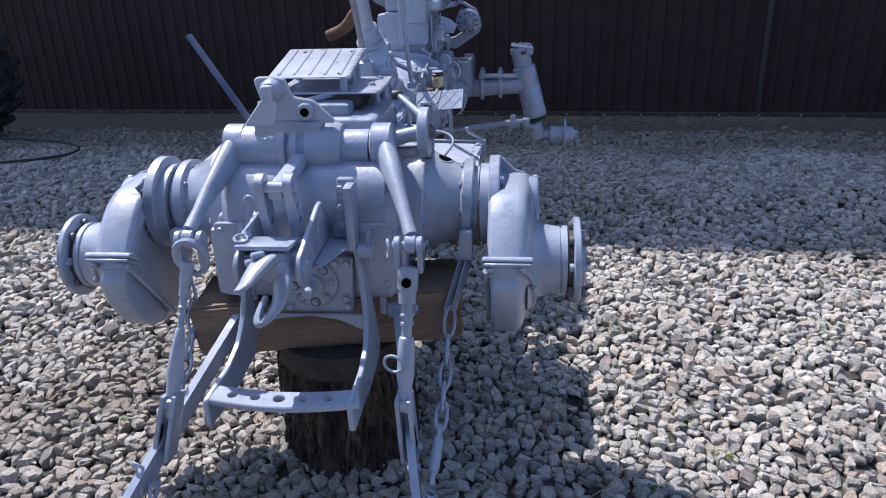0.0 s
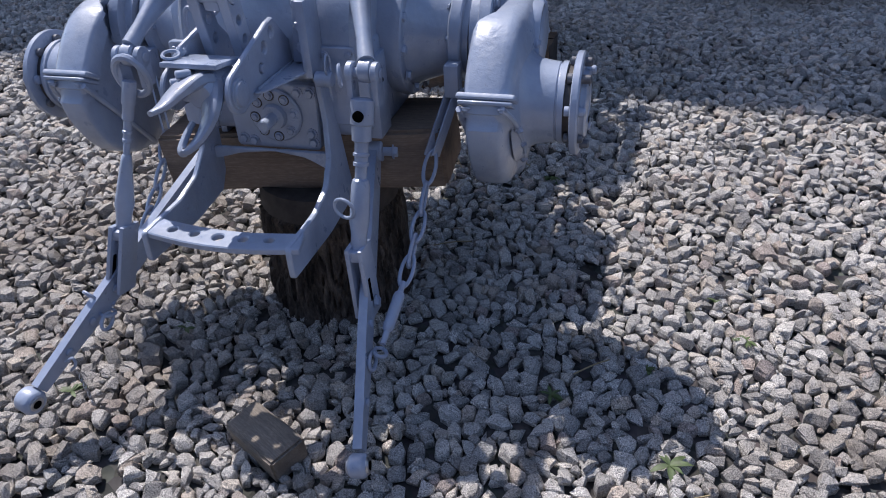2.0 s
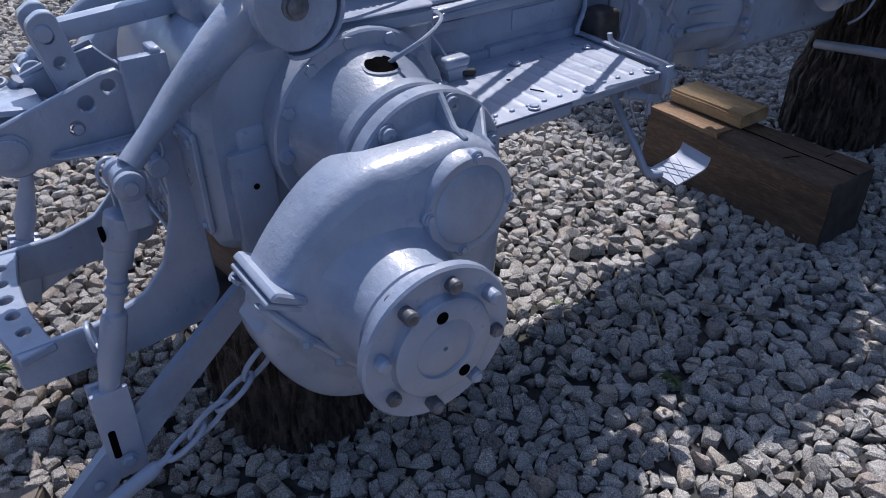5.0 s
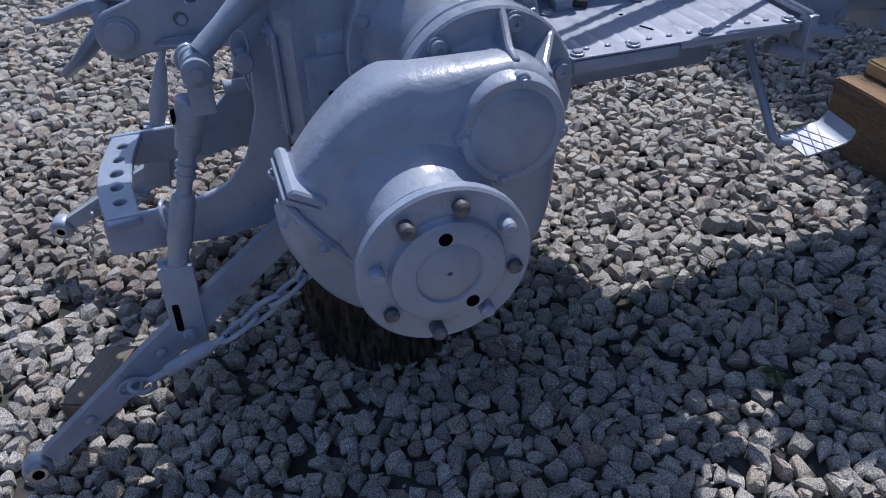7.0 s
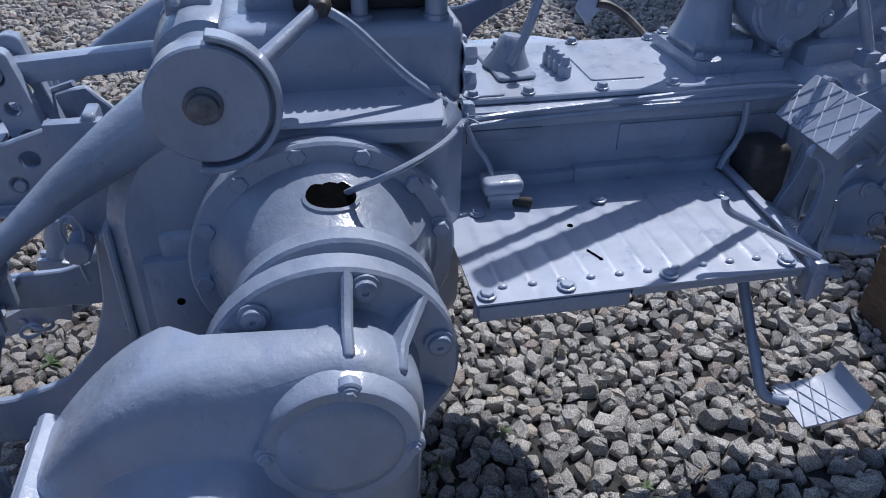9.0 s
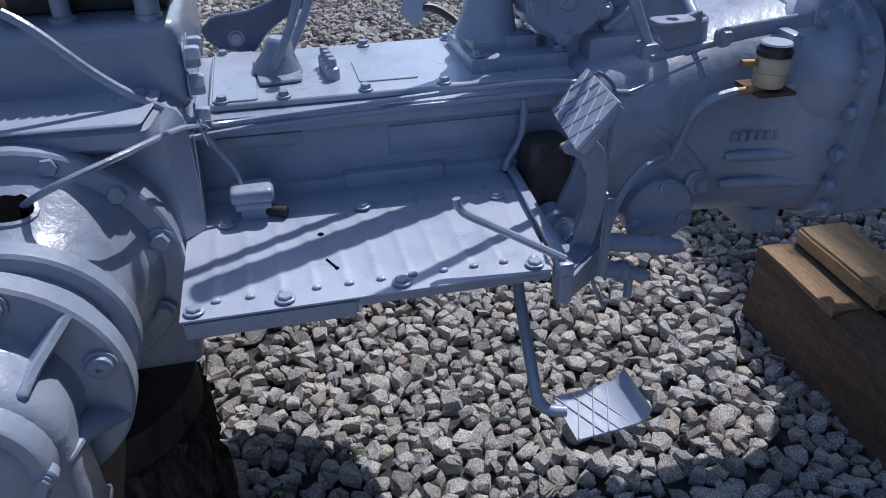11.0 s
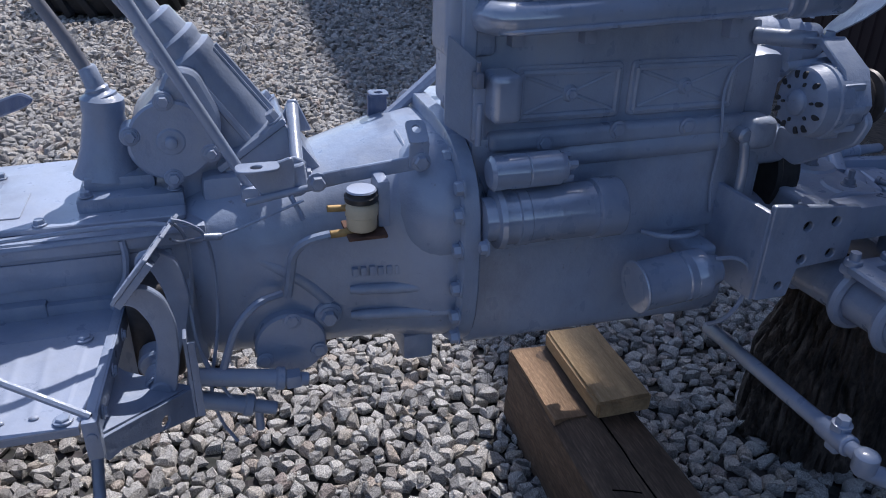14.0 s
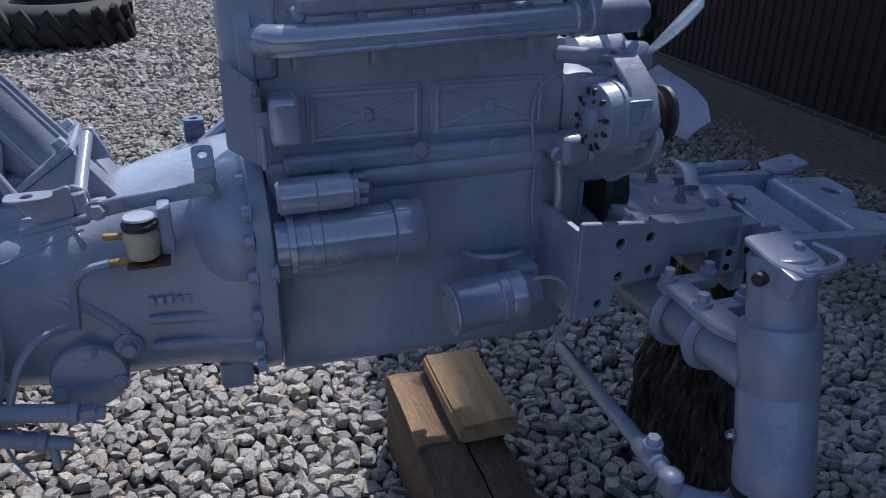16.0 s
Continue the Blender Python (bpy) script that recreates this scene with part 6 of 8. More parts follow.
def footboard():
    x0, x1, y0, y1, z = 0.225, 0.473, 0.372, 0.868, 0.858
    bm = bmesh.new()
    n = 200
    cols = [x0, x0 + 0.022, x0 + 0.030, x1 - 0.044, x1 - 0.036, x1]
    grid = []
    for k in range(n + 1):
        f = k / n
        y = y0 + (y1 - y0) * f
        w = math.exp(-(((y - y0 - 0.042) / 0.0435 + 0.5) % 1.0 - 0.5) ** 2 * 40.0) if 0.05 < f < 0.96 else 0.0
        grid.append([bm.verts.new((x, y + 0.032 * (x1 - x) / (x1 - x0) * max(0.0, f * 10 - 9), z + (0.0019 * w if 1 < j < 4 else 0))) for j, x in enumerate(cols)])
    for a, b in zip(grid, grid[1:]):
        for j in range(len(cols) - 1):
            bm.faces.new((a[j], a[j + 1], b[j + 1], b[j]))
    thicken(bm, (0, 0, -0.003))
    board = sub("footboard", bm, PAINT_THIN, None, "ribbed sheet metal footboard with painted streaks")
    bm = bmesh.new()
    box(bm, (x1 - 0.022, y0, z - 0.036), (x1 - 0.016, 0.60, z - 0.004), 0.002)
    box(bm, (x1 - 0.016, y0 + 0.004, z - 0.03), (x1 + 0.0, 0.595, z - 0.006), 0.002)
    box(bm, (x1 - 0.022, 0.60, z - 0.018), (x1 - 0.004, y1, z - 0.004), 0.002)
    part("edge_rail", bm, PAINT, board)
    bolts(board, [(0.456, 0.39, z + 0.002), (0.456, 0.505, z + 0.002), (0.455, 0.66, z + 0.002), (0.456, 0.848, z + 0.002), (0.236, 0.638, z + 0.004), (0.24, 0.43, z + 0.002), (0.25, 0.855, z + 0.002)], (0, 0, 1), 0.010, 0.007)
    for k in range(11):
        bm = bmesh.new()
        q = bmesh.new()
        bmesh.ops.create_uvsphere(q, u_segments=10, v_segments=6, radius=1.0)
        add(bm, q, Matrix.Translation((x1 - 0.034, y0 + 0.045 + 0.0435 * k, z + 0.002)) @ Matrix.Diagonal((0.005, 0.007, 0.003, 1)))
        part("dimple", bm, PAINT_THIN, board)
    bm = bmesh.new()
    box(bm, (0.13, y0 + 0.01, z - 0.012), (0.232, 0.90, z + 0.001), 0.003)
    box(bm, (0.125, y0 + 0.01, z - 0.03), (0.16, 0.93, z + 0.02), 0.004)
    part("inner_flange", bm, PAINT, board)
    for p, r in (((0.30, 0.566), 0.005), ((0.398, 0.580), 0.004)):
        bm = bmesh.new()
        rod(bm, (*p, z - 0.002), (*p, z + 0.0009), r, None, 10, 0.05)
        part("punched_hole", bm, HOLE, board)
    bm = bmesh.new()
    tube(bm, [(0.372, 0.567, z + 0.001), (0.385, 0.573, z + 0.0012), (0.398, 0.579, z + 0.001)], 0.0016, 5, 1)
    part("scratch", bm, HOLE, board)
    # small stopper at the rear
    bm = bmesh.new()
    box(bm, (0.192, 0.440, z + 0.030), (0.242, 0.506, z + 0.054), 0.010, None, 3)
    box(bm, (0.196, 0.446, z + 0.020), (0.238, 0.500, z + 0.031), 0.003)
    box(bm, (0.202, 0.452, z), (0.232, 0.494, z + 0.022), 0.004)
    stop = part("pedal_stop", bm, PAINT, board)
    bm = bmesh.new()
    rod(bm, (0.225, 0.492, z + 0.012), (0.235, 0.522, z + 0.010), 0.009)
    part("bump_stop", bm, RUBBER, stop)
    # handle rod
    bm = bmesh.new()
    tube(bm, [(0.420, 0.744, z + 0.100), (0.421, 0.746, z + 0.088), (0.426, 0.754, z + 0.078), (0.438, 0.786, z + 0.064), (0.472, 0.886, z + 0.014)], 0.0058, 8, 2)
    part("handle_rod", bm, PAINT, board)
    # front bracket of the board
    bm = bmesh.new()
    q = bmesh.new()
    mm = Matrix.Translation((0.15, 0.912, 0.870)) @ Matrix.Rotation(math.atan2(-0.025, 0.375), 4, "Z")
    box(q, (0, -0.003, -0.036), (0.335, 0.003, 0.0), 0.0015)
    box(q, (0, -0.014, -0.005), (0.335, 0.0, 0.001), 0.0015)
    box(q, (0.305, -0.016, -0.058), (0.333, -0.003, -0.005), 0.003)
    add(bm, q, mm)
    bracket = part("front_bracket", bm, PAINT, board)
    bolts(bracket, [(0.24, 0.909, 0.852), (0.34, 0.902, 0.852), (0.44, 0.896, 0.852)], (0, 1, 0), 0.008, 0.007)
    bm = bmesh.new()
    q = bmesh.new()
    span = Vector((0.321 - 0.470, 1.013 - 0.893, 0))
    plate(q, rounded([(0.0, 0.045), (span.length, -0.002), (span.length, -0.062), (0.03, 0.0), (0.0, 0.0)], 0.006, 2), "y", -0.003, 0.003, 0.0015, [(span.length * 0.62, -0.018, 0.010)])
    add(bm, q, Matrix.Translation((0.470, 0.893, 0.787)) @ Matrix.Rotation(math.atan2(span.y, span.x), 4, "Z"))
    low = [bm.verts.new(p) for p in ((0.468, 0.888, 0.830), (0.321, 1.010, 0.782), (0.300, 0.915, 0.812), (0.30, 0.905, 0.825))]
    top = [bm.verts.new(v.co + Vector((0, 0, 0.005))) for v in low]
    bm.faces.new(low[::-1])
    bm.faces.new(top)
    for k in range(4):
        bm.faces.new((low[k], low[(k + 1) % 4], top[(k + 1) % 4], top[k]))
    part("lower_bracket", bm, PAINT, board)
    bm = bmesh.new()
    box(bm, (0.300, 1.008, 0.728), (0.330, 1.014, 0.885), 0.002)
    box(bm, (0.324, 1.014, 0.728), (0.330, 1.026, 0.875), 0.002)
    part("upright", bm, PAINT, board)
    bm = bmesh.new()
    box(bm, (0.462, 0.874, 0.806), (0.486, 0.896, 0.872), 0.004)
    rod(bm, (0.485, 0.885, 0.846), (0.4885, 0.885, 0.846), 0.0075)
    part("rod_clamp", bm, PAINT, board)
    # step
    bm = bmesh.new()
    tube(bm, [(0.325, 0.866, 0.80), (0.345, 0.863, 0.762), (0.40, 0.861, 0.700), (0.452, 0.861, 0.643), (0.468, 0.862, 0.618), (0.476, 0.868, 0.604), (0.482, 0.880, 0.598), (0.49, 0.905, 0.597)], 0.0095, 10, 2)
    box(bm, (0.312, 0.852, 0.765), (0.346, 0.880, 0.812), 0.004)
    step = part("step_hanger", bm, PAINT, board)
    bm = bmesh.new()
    rows = []
    for f, dz in ((0, 0.0), (0.3, 0.0), (0.6, 0.001), (0.82, 0.004), (0.90, 0.014), (0.95, 0.028), (0.955, 0.036)):
        rows.append([bm.verts.new((x, 0.897 + 0.122 * f + 0.14 * (x - 0.5), 0.596 + 0.75 * dz - 0.2 * (x - 0.5) + 0.012 * f)) for x in (0.461, 0.48, 0.50, 0.52, 0.541)])
    for a, b in zip(rows, rows[1:]):
        for j in range(4):
            bm.faces.new((a[j], a[j + 1], b[j + 1], b[j]))
    thicken(bm, (0, 0.001, -0.004))
    tread = part("step_tread", bm, PAINT_THIN, step, "chequered step plate with an upturned end")
    bm = bmesh.new()
    for k in range(-1, 6):
        for d in (1, -1):
            y = 0.900 + 0.024 * k + (0.0 if d > 0 else 0.040)
            a = Vector((0.463, y - 0.005, 0.6042 + 0.1 * (y - 0.9)))
            b = Vector((0.540, y + d * 0.040 + 0.006, 0.5888 + 0.1 * (y + d * 0.040 - 0.9)))
            if min(a.y, b.y) > 0.893 and max(a.y, b.y) < 0.996:
                tube(bm, [a, b], 0.0016, 5)
    part("tread_ribs", bm, PAINT_THIN, step)


def far_footboard():
    """The plainer board on the far side, mostly out of sight."""
    bm = bmesh.new()
    plate(bm, rounded([(-0.225, 0.372), (-0.60, 0.372), (-0.63, 0.80), (-0.52, 0.96), (-0.32, 1.05), (-0.225, 1.05)], 0.012, 3), "z", 0.855, 0.859, 0.001)
    board = sub("footboard", bm, PAINT_THIN, None, "ribbed sheet metal footboard with painted streaks")
    for k in range(10):
        bm = bmesh.new()
        tube(bm, [(-0.26, 0.41 + 0.0435 * k, 0.858), (-0.54, 0.41 + 0.0435 * k, 0.858)], 0.0035, 6)
        part("rib", bm, PAINT_THIN, board)
    bm = bmesh.new()
    box(bm, (-0.235, 0.38, 0.832), (-0.14, 0.90, 0.854), 0.003)
    part("inner_flange", bm, PAINT, board)


def pedals():
    a = Vector((0.1004, -0.0196, 0.0109)).normalized()
    b = Vector((0.0017, 0.0273, 0.0336))
    b = (b - a * a.dot(b)).normalized()
    n = a.cross(b)
    c = Vector((0.290, 0.973, 1.016))
    m = Matrix((a, b, n)).transposed().to_4x4()
    m.translation = c
    bm = bmesh.new()
    q = bmesh.new()
    plate(q, rounded([(-0.006, -0.044), (0.103, -0.044), (0.103, 0.044), (0.012, 0.044)], 0.004, 2), "z", -0.003, 0.003, 0.001)
    add(bm, q, m)
    ped = sub("pedal", bm, PAINT_THIN, None, "pair of chequered pedal pads on curved arms")
    bm, q = bmesh.new(), bmesh.new()
    plate(q, rounded([(-0.103, -0.044), (-0.010, -0.044), (0.008, 0.044), (-0.103, 0.044)], 0.004, 2), "z", -0.004, 0.002, 0.001)
    add(bm, q, m)
    part("second_pad", bm, PAINT_THIN, ped)
    for k in range(-3, 4):
        for d in (1, -1):
            p, r = Vector((0.046 * k - 0.038, -0.042 * d, 0.0034)), Vector((0.046 * k + 0.038, 0.042 * d, 0.0034))
            f0 = max(0.0, (-0.100 - p.x) / (r.x - p.x))
            f1 = min(1.0, (0.100 - p.x) / (r.x - p.x))
            if f1 - f0 < 0.2:
                continue
            bm, q = bmesh.new(), bmesh.new()
            tube(q, [p.lerp(r, f0) - Vector((0, 0, 0.0008)), p.lerp(r, f1) - Vector((0, 0, 0.0008))], 0.0019, 5)
            add(bm, q, m)
            part("tread_rib", bm, PAINT_THIN, ped)
    bm = bmesh.new()
    q = bmesh.new()
    box(q, (0.094, -0.043, -0.014), (0.101, 0.040, -0.003), 0.002)
    add(bm, q, m)
    part("pad_flange", bm, PAINT, ped)
    for x, dy, dz in ((0.335, 0.0, 0.012), (0.255, 0.022, 0.030)):
        bm = bmesh.new()
        line = [(0.935 + dy, 0.975 + dz), (0.965 + dy, 0.982 + dz), (0.992 + dy, 0.958 + dz), (1.004 + dy, 0.92), (1.002 + dy * 0.5, 0.86), (0.988, 0.79), (0.950, 0.79), (0.962, 0.84), (0.972 + dy * 0.5, 0.89), (0.968 + dy, 0.925), (0.950 + dy, 0.948 + dz), (0.925 + dy, 0.955 + dz)]
        plate(bm, rounded(line, 0.015, 3), "x", x - 0.007, x + 0.007, 0.002)
        part("pedal_arm", bm, PAINT, ped)
    bm = bmesh.new()
    rod(bm, (0.15, 0.965, 0.80), (0.345, 0.965, 0.80), 0.018)
    rod(bm, (0.23, 0.955, 0.80), (0.27, 0.955, 0.80), 0.028)
    part("pedal_shaft", bm, PAINT, ped)
    bm = bmesh.new()
    coil = [(0.335 - 0.0011 * k, 0.965 + 0.024 * math.cos(k * 0.9), 0.80 + 0.024 * math.sin(k * 0.9)) for k in range(45)]
    tube(bm, coil, 0.003, 6, 1)
    part("return_spring", bm, PAINT, ped)
    bolts(ped, [c + a * 0.02 - n * 0.004, c - a * 0.01 - n * 0.004], -n, 0.009, 0.012)
    bm = bmesh.new()
    tube(bm, [(0.158, 0.925, 0.985), (0.162, 0.928, 0.955), (0.166, 0.922, 0.915), (0.170, 0.900, 0.885), (0.172, 0.895, 0.865)], 0.0065, 8, 2)
    part("side_strap", bm, PAINT, ped)


def pedal_recess():
    """Dark block added behind the pedal arms, coloured as the deep shade there."""
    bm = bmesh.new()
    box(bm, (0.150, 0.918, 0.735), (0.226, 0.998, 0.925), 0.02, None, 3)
    sub("pedal_shade_block", bm, DARK_STEEL_AND_SHADE, None, "dark block added as deep shade behind the pedal arms")


def engine():
    bm = bmesh.new()
    box(bm, (-0.02, 1.53, 1.10), (0.176, 2.11, 1.315), 0.012)
    eng = sub("engine", bm, PAINT_CAST, None, "four-cylinder engine block with ribbed side covers")
    bm = bmesh.new()
    box(bm, (-0.19, 1.527, 0.89), (0.188, 2.13, 1.124), 0.015)
    part("crankcase", bm, PAINT_CAST, eng)
    bm = bmesh.new()
    box(bm, (0.14, 1.56, 1.098), (0.200, 2.10, 1.134), 0.012, None, 3)
    part("block_ledge", bm, PAINT_CAST, eng)
    bm = bmesh.new()
    loft_sections(bm, [(1.535, 0, 0.172, 0.668, 0.92), (1.545, 0, 0.178, 0.662, 0.92), (2.13, 0, 0.178, 0.650, 0.92), (2.145, 0, 0.172, 0.656, 0.915)], 40, 7.0)
    part("oil_pan", bm, PAINT_CAST, eng)
    bm = bmesh.new()
    box(bm, (-0.02, 1.55, 1.316), (0.155, 2.11, 1.45), 0.015)
    part("cylinder_head", bm, PAINT_CAST, eng)
    bm = bmesh.new()
    box(bm, (-0.01, 1.58, 1.451), (0.09, 2.08, 1.53), 0.025)
    part("valve_cover", bm, PAINT_CAST, eng)
    bm = bmesh.new()
    plate(bm, rounded([(0.05, 1.165), (0.19, 1.165), (0.20, 1.36), (0.17, 1.42), (0.08, 1.42), (0.05, 1.36)], 0.02, 3), "y", 1.50, 1.529, 0.004)
    part("rear_plate", bm, PAINT_CAST, eng)
    bm = bmesh.new()
    box(bm, (0.095, 1.476, 1.268), (0.190, 1.567, 1.425), 0.016, None, 3)
    lathe(bm, (0.135, 1.53, 1.42), (0.135, 1.53, 1.6), [(0, 0.045), (0.012, 0.046), (0.016, 0.036), (0.10, 0.035)], 20)
    part("thermostat_neck", bm, PAINT_CAST, eng)
    # side covers with crossing ribs
    for y0, y1 in ((1.607, 1.820), (1.836, 2.068)):
        bm = bmesh.new()
        z0, z1 = 1.145, 1.248
        outer = rounded([(y0, z0), (y1, z0), (y1, z1), (y0, z1)], 0.012, 3)
        plate(bm, outer, "x", 0.170, 0.183, 0.003)
        cover = part("side_cover", bm, PAINT_CAST, eng)
        for p, q in (((y0 + 0.012, z0 + 0.012), (y1 - 0.012, z0 + 0.012)), ((y0 + 0.012, z1 - 0.012), (y1 - 0.012, z1 - 0.012)), ((y0 + 0.012, z0 + 0.012), (y0 + 0.012, z1 - 0.012)),
                     ((y1 - 0.012, z0 + 0.012), (y1 - 0.012, z1 - 0.012)), ((y0 + 0.02, z0 + 0.018), (y1 - 0.02, z1 - 0.018)), ((y0 + 0.02, z1 - 0.018), (y1 - 0.02, z0 + 0.018))):
            bm = bmesh.new()
            edge_rib = p[0] == q[0] or p[1] == q[1]
            tube(bm, [(0.182, *p), (0.182, *q)], 0.0065 if edge_rib else 0.0042, 8)
            part("rib", bm, PAINT_CAST, cover)
        ym, zm = (y0 + y1) / 2, (z0 + z1) / 2
        bm = bmesh.new()
        lathe(bm, (0.180, ym, zm), (0.192, ym, zm), [(0, 0.018), (0.006, 0.014), (0.010, 0.012)], 16)
        part("boss", bm, PAINT_CAST, cover)
        bolts(cover, [(0.190, ym, zm)], (1, 0, 0), 0.009, 0.007)
    bolts(eng, [(0.200, 1.665, 1.112), (0.200, 1.812, 1.126), (0.188, 1.895, 1.092), (0.200, 1.962, 1.122), (0.188, 2.03, 1.12)], (1, 0, 0), 0.013, 0.008)
    # manifold pipes
    bm = bmesh.new()
    tube(bm, [(0.13, 1.535, 1.335), (0.18, 1.538, 1.336), (0.225, 1.548, 1.338), (0.236, 1.59, 1.339), (0.238, 1.75, 1.345), (0.240, 2.0, 1.356), (0.242, 2.14, 1.362)], 0.027, 18, 3)
    pipe = part("water_pipe", bm, PAINT_GLOSS, eng, "thick round manifold pipe")
    # thin ridge added along its lower edge to draw a bright sky highlight
    bm = bmesh.new()
    tube(bm, [(0.228, 1.545, 1.3195), (0.250, 1.562, 1.3205), (0.2605, 1.60, 1.3235), (0.2625, 1.75, 1.3295), (0.2645, 2.0, 1.3405), (0.265, 2.075, 1.3445)], 0.0052, 8, 3)
    part("seam", bm, PAINT_GLOSS, pipe)
    bm = bmesh.new()
    lathe(bm, (0.242, 2.075, 1.359), (0.243, 2.24, 1.366), [(0, 0.030), (0.004, 0.034), (0.015, 0.034), (0.018, 0.032), (0.03, 0.032), (0.033, 0.035), (0.045, 0.035), (0.05, 0.034), (0.13, 0.034), (0.15, 0.024), (0.155, 0.01)], 24)
    part("sleeve", bm, PAINT_GLOSS, pipe)
    bm = bmesh.new()
    lathe(bm, (0.222, 1.595, 1.398), (0.23, 2.13, 1.420), [(0, 0.016), (0.004, 0.022), (0.02, 0.022), (0.022, 0.025), (0.54, 0.025)], 20)
    part("upper_pipe", bm, PAINT_GLOSS, eng)
    for y in (1.60, 1.70, 1.80, 1.90, 2.0):
        bm = bmesh.new()
        rod(bm, (0.14, y, 1.376), (0.225, y, 1.376), 0.010)
        hexbolt(bm, (0.225, y, 1.376), (1, 0, 0), 0.009, 0.01)
        part("injector_stub", bm, PAINT, eng)
    for y in (1.60, 1.735, 2.03):
        bm = bmesh.new()
        box(bm, (0.165, y - 0.012, 1.285), (0.20, y + 0.012, 1.325), 0.004)
        part("pipe_bracket", bm, PAINT, eng)
    # relay box and its plate
    bm = bmesh.new()
    box(bm, (0.195, 1.537, 1.172), (0.262, 1.590, 1.254), 0.013, None, 3)
    relay = part("relay_box", bm, PAINT_GLOSS, eng)
    bm = bmesh.new()
    plate(bm, rounded([(1.468, 1.165), (1.53, 1.12), (1.53, 1.265), (1.47, 1.315)], 0.006, 2), "x", 0.208, 0.212, 0.001)
    box(bm, (0.212, 1.516, 1.135), (0.222, 1.538, 1.225), 0.002)
    rod(bm, (0.222, 1.527, 1.20), (0.222, 1.527, 1.125), 0.006)
    part("mounting_plate", bm, PAINT, relay)
    bm = bmesh.new()
    box(bm, (0.213, 1.514, 1.228), (0.238, 1.528, 1.254), 0.003)
    rod(bm, (0.225, 1.521, 1.25), (0.228, 1.521, 1.272), 0.004)
    part("terminal", bm, PAINT_WORN, relay)
    # starter with its solenoid
    bm = bmesh.new()
    lathe(bm, (0.258, 1.528, 0.999), (0.268, 1.80, 1.004), [(0, 0.040), (0.02, 0.040), (0.022, 0.054), (0.032, 0.056), (0.034, 0.049), (0.058, 0.049), (0.060, 0.053), (0.078, 0.053), (0.080, 0.051), (0.205, 0.051), (0.207, 0.049), (0.210, 0.056), (0.258, 0.056), (0.262, 0.054), (0.266, 0.046)], 32)
    box(bm, (0.19, 1.60, 0.96), (0.24, 1.75, 1.02), 0.01)
    starter = part("starter_motor", bm, PAINT_GLOSS, eng)
    bm = bmesh.new()
    lathe(bm, (0.262, 1.535, 1.087), (0.266, 1.70, 1.09), [(0, 0.024), (0.006, 0.031), (0.066, 0.031), (0.068, 0.029), (0.070, 0.031), (0.128, 0.031), (0.13, 0.026), (0.14, 0.025), (0.142, 0.010), (0.158, 0.009)], 24)
    part("solenoid", bm, PAINT_GLOSS, starter)
    bolts(starter, [(0.282, 1.672, 1.10), (0.25, 1.672, 1.105), (0.27, 1.672, 1.07)], (0, 1, 0), 0.007, 0.02)
    bolts(starter, [(0.30, 1.525, 0.965), (0.225, 1.525, 1.04)], (0, -1, 0), 0.012, 0.014)
    bm = bmesh.new()
    lathe(bm, (0.172, 1.70, 1.080), (0.174, 2.08, 1.088), [(0, 0.02), (0.02, 0.028), (0.30, 0.03), (0.36, 0.028)], 16)
    part("oil_gallery", bm, PAINT_CAST, eng)
    # oil filter
    bm = bmesh.new()
    lathe(bm, (0.292, 1.840, 0.834), (0.288, 2.048, 0.850), [(0, 0.040), (0.0005, 0.044), (0.001, 0.051), (0.004, 0.053), (0.007, 0.051), (0.012, 0.050), (0.095, 0.050), (0.097, 0.048), (0.10, 0.051), (0.115, 0.051), (0.117, 0.048), (0.12, 0.050), (0.148, 0.050), (0.152, 0.038), (0.185, 0.03), (0.19, 0.02)], 28)
    filt = part("oil_filter", bm, PAINT_GLOSS, eng)
    bm = bmesh.new()
    box(bm, (0.17, 1.985, 0.840), (0.262, 2.045, 0.885), 0.015, None, 3)
    tube(bm, [(0.20, 1.90, 0.905), (0.245, 1.92, 0.91), (0.25, 1.98, 0.908), (0.22, 2.02, 0.90)], 0.0055, 8, 2)
    part("filter_head", bm, PAINT_CAST, filt)
    bm = bmesh.new()
    tube(bm, [(0.30, 2.01, 0.878), (0.315, 2.05, 0.885), (0.325, 2.078, 0.86), (0.325, 2.080, 0.80), (0.31, 2.06, 0.735), (0.27, 2.052, 0.70)], 0.0045, 6, 3)
    part("oil_line", bm, PAINT, eng)
    bm = bmesh.new()
    tube(bm, [(0.205, 2.085, 1.105), (0.222, 2.09, 1.08), (0.225, 2.095, 0.98), (0.222, 2.09, 0.87), (0.20, 2.085, 0.83)], 0.0105, 10, 2)
    lathe(bm, (0.19, 2.085, 1.10), (0.228, 2.085, 1.10), [(0, 0.015), (0.032, 0.0165), (0.038, 0.011)], 16)
    part("breather_pipe", bm, PAINT_GLOSS, eng)
    bm = bmesh.new()
    tube(bm, [(0.188, 2.085, 1.250), (0.19, 2.045, 1.225), (0.194, 2.035, 1.17), (0.207, 2.038, 1.12), (0.197, 2.050, 1.06), (0.197, 2.045, 0.99), (0.195, 2.058, 0.93)], 0.0032, 6, 3)
    part("thin_wire", bm, PAINT, eng)
    # alternator
    c = Vector((0.336, 2.143, 1.200))
    bm = bmesh.new()
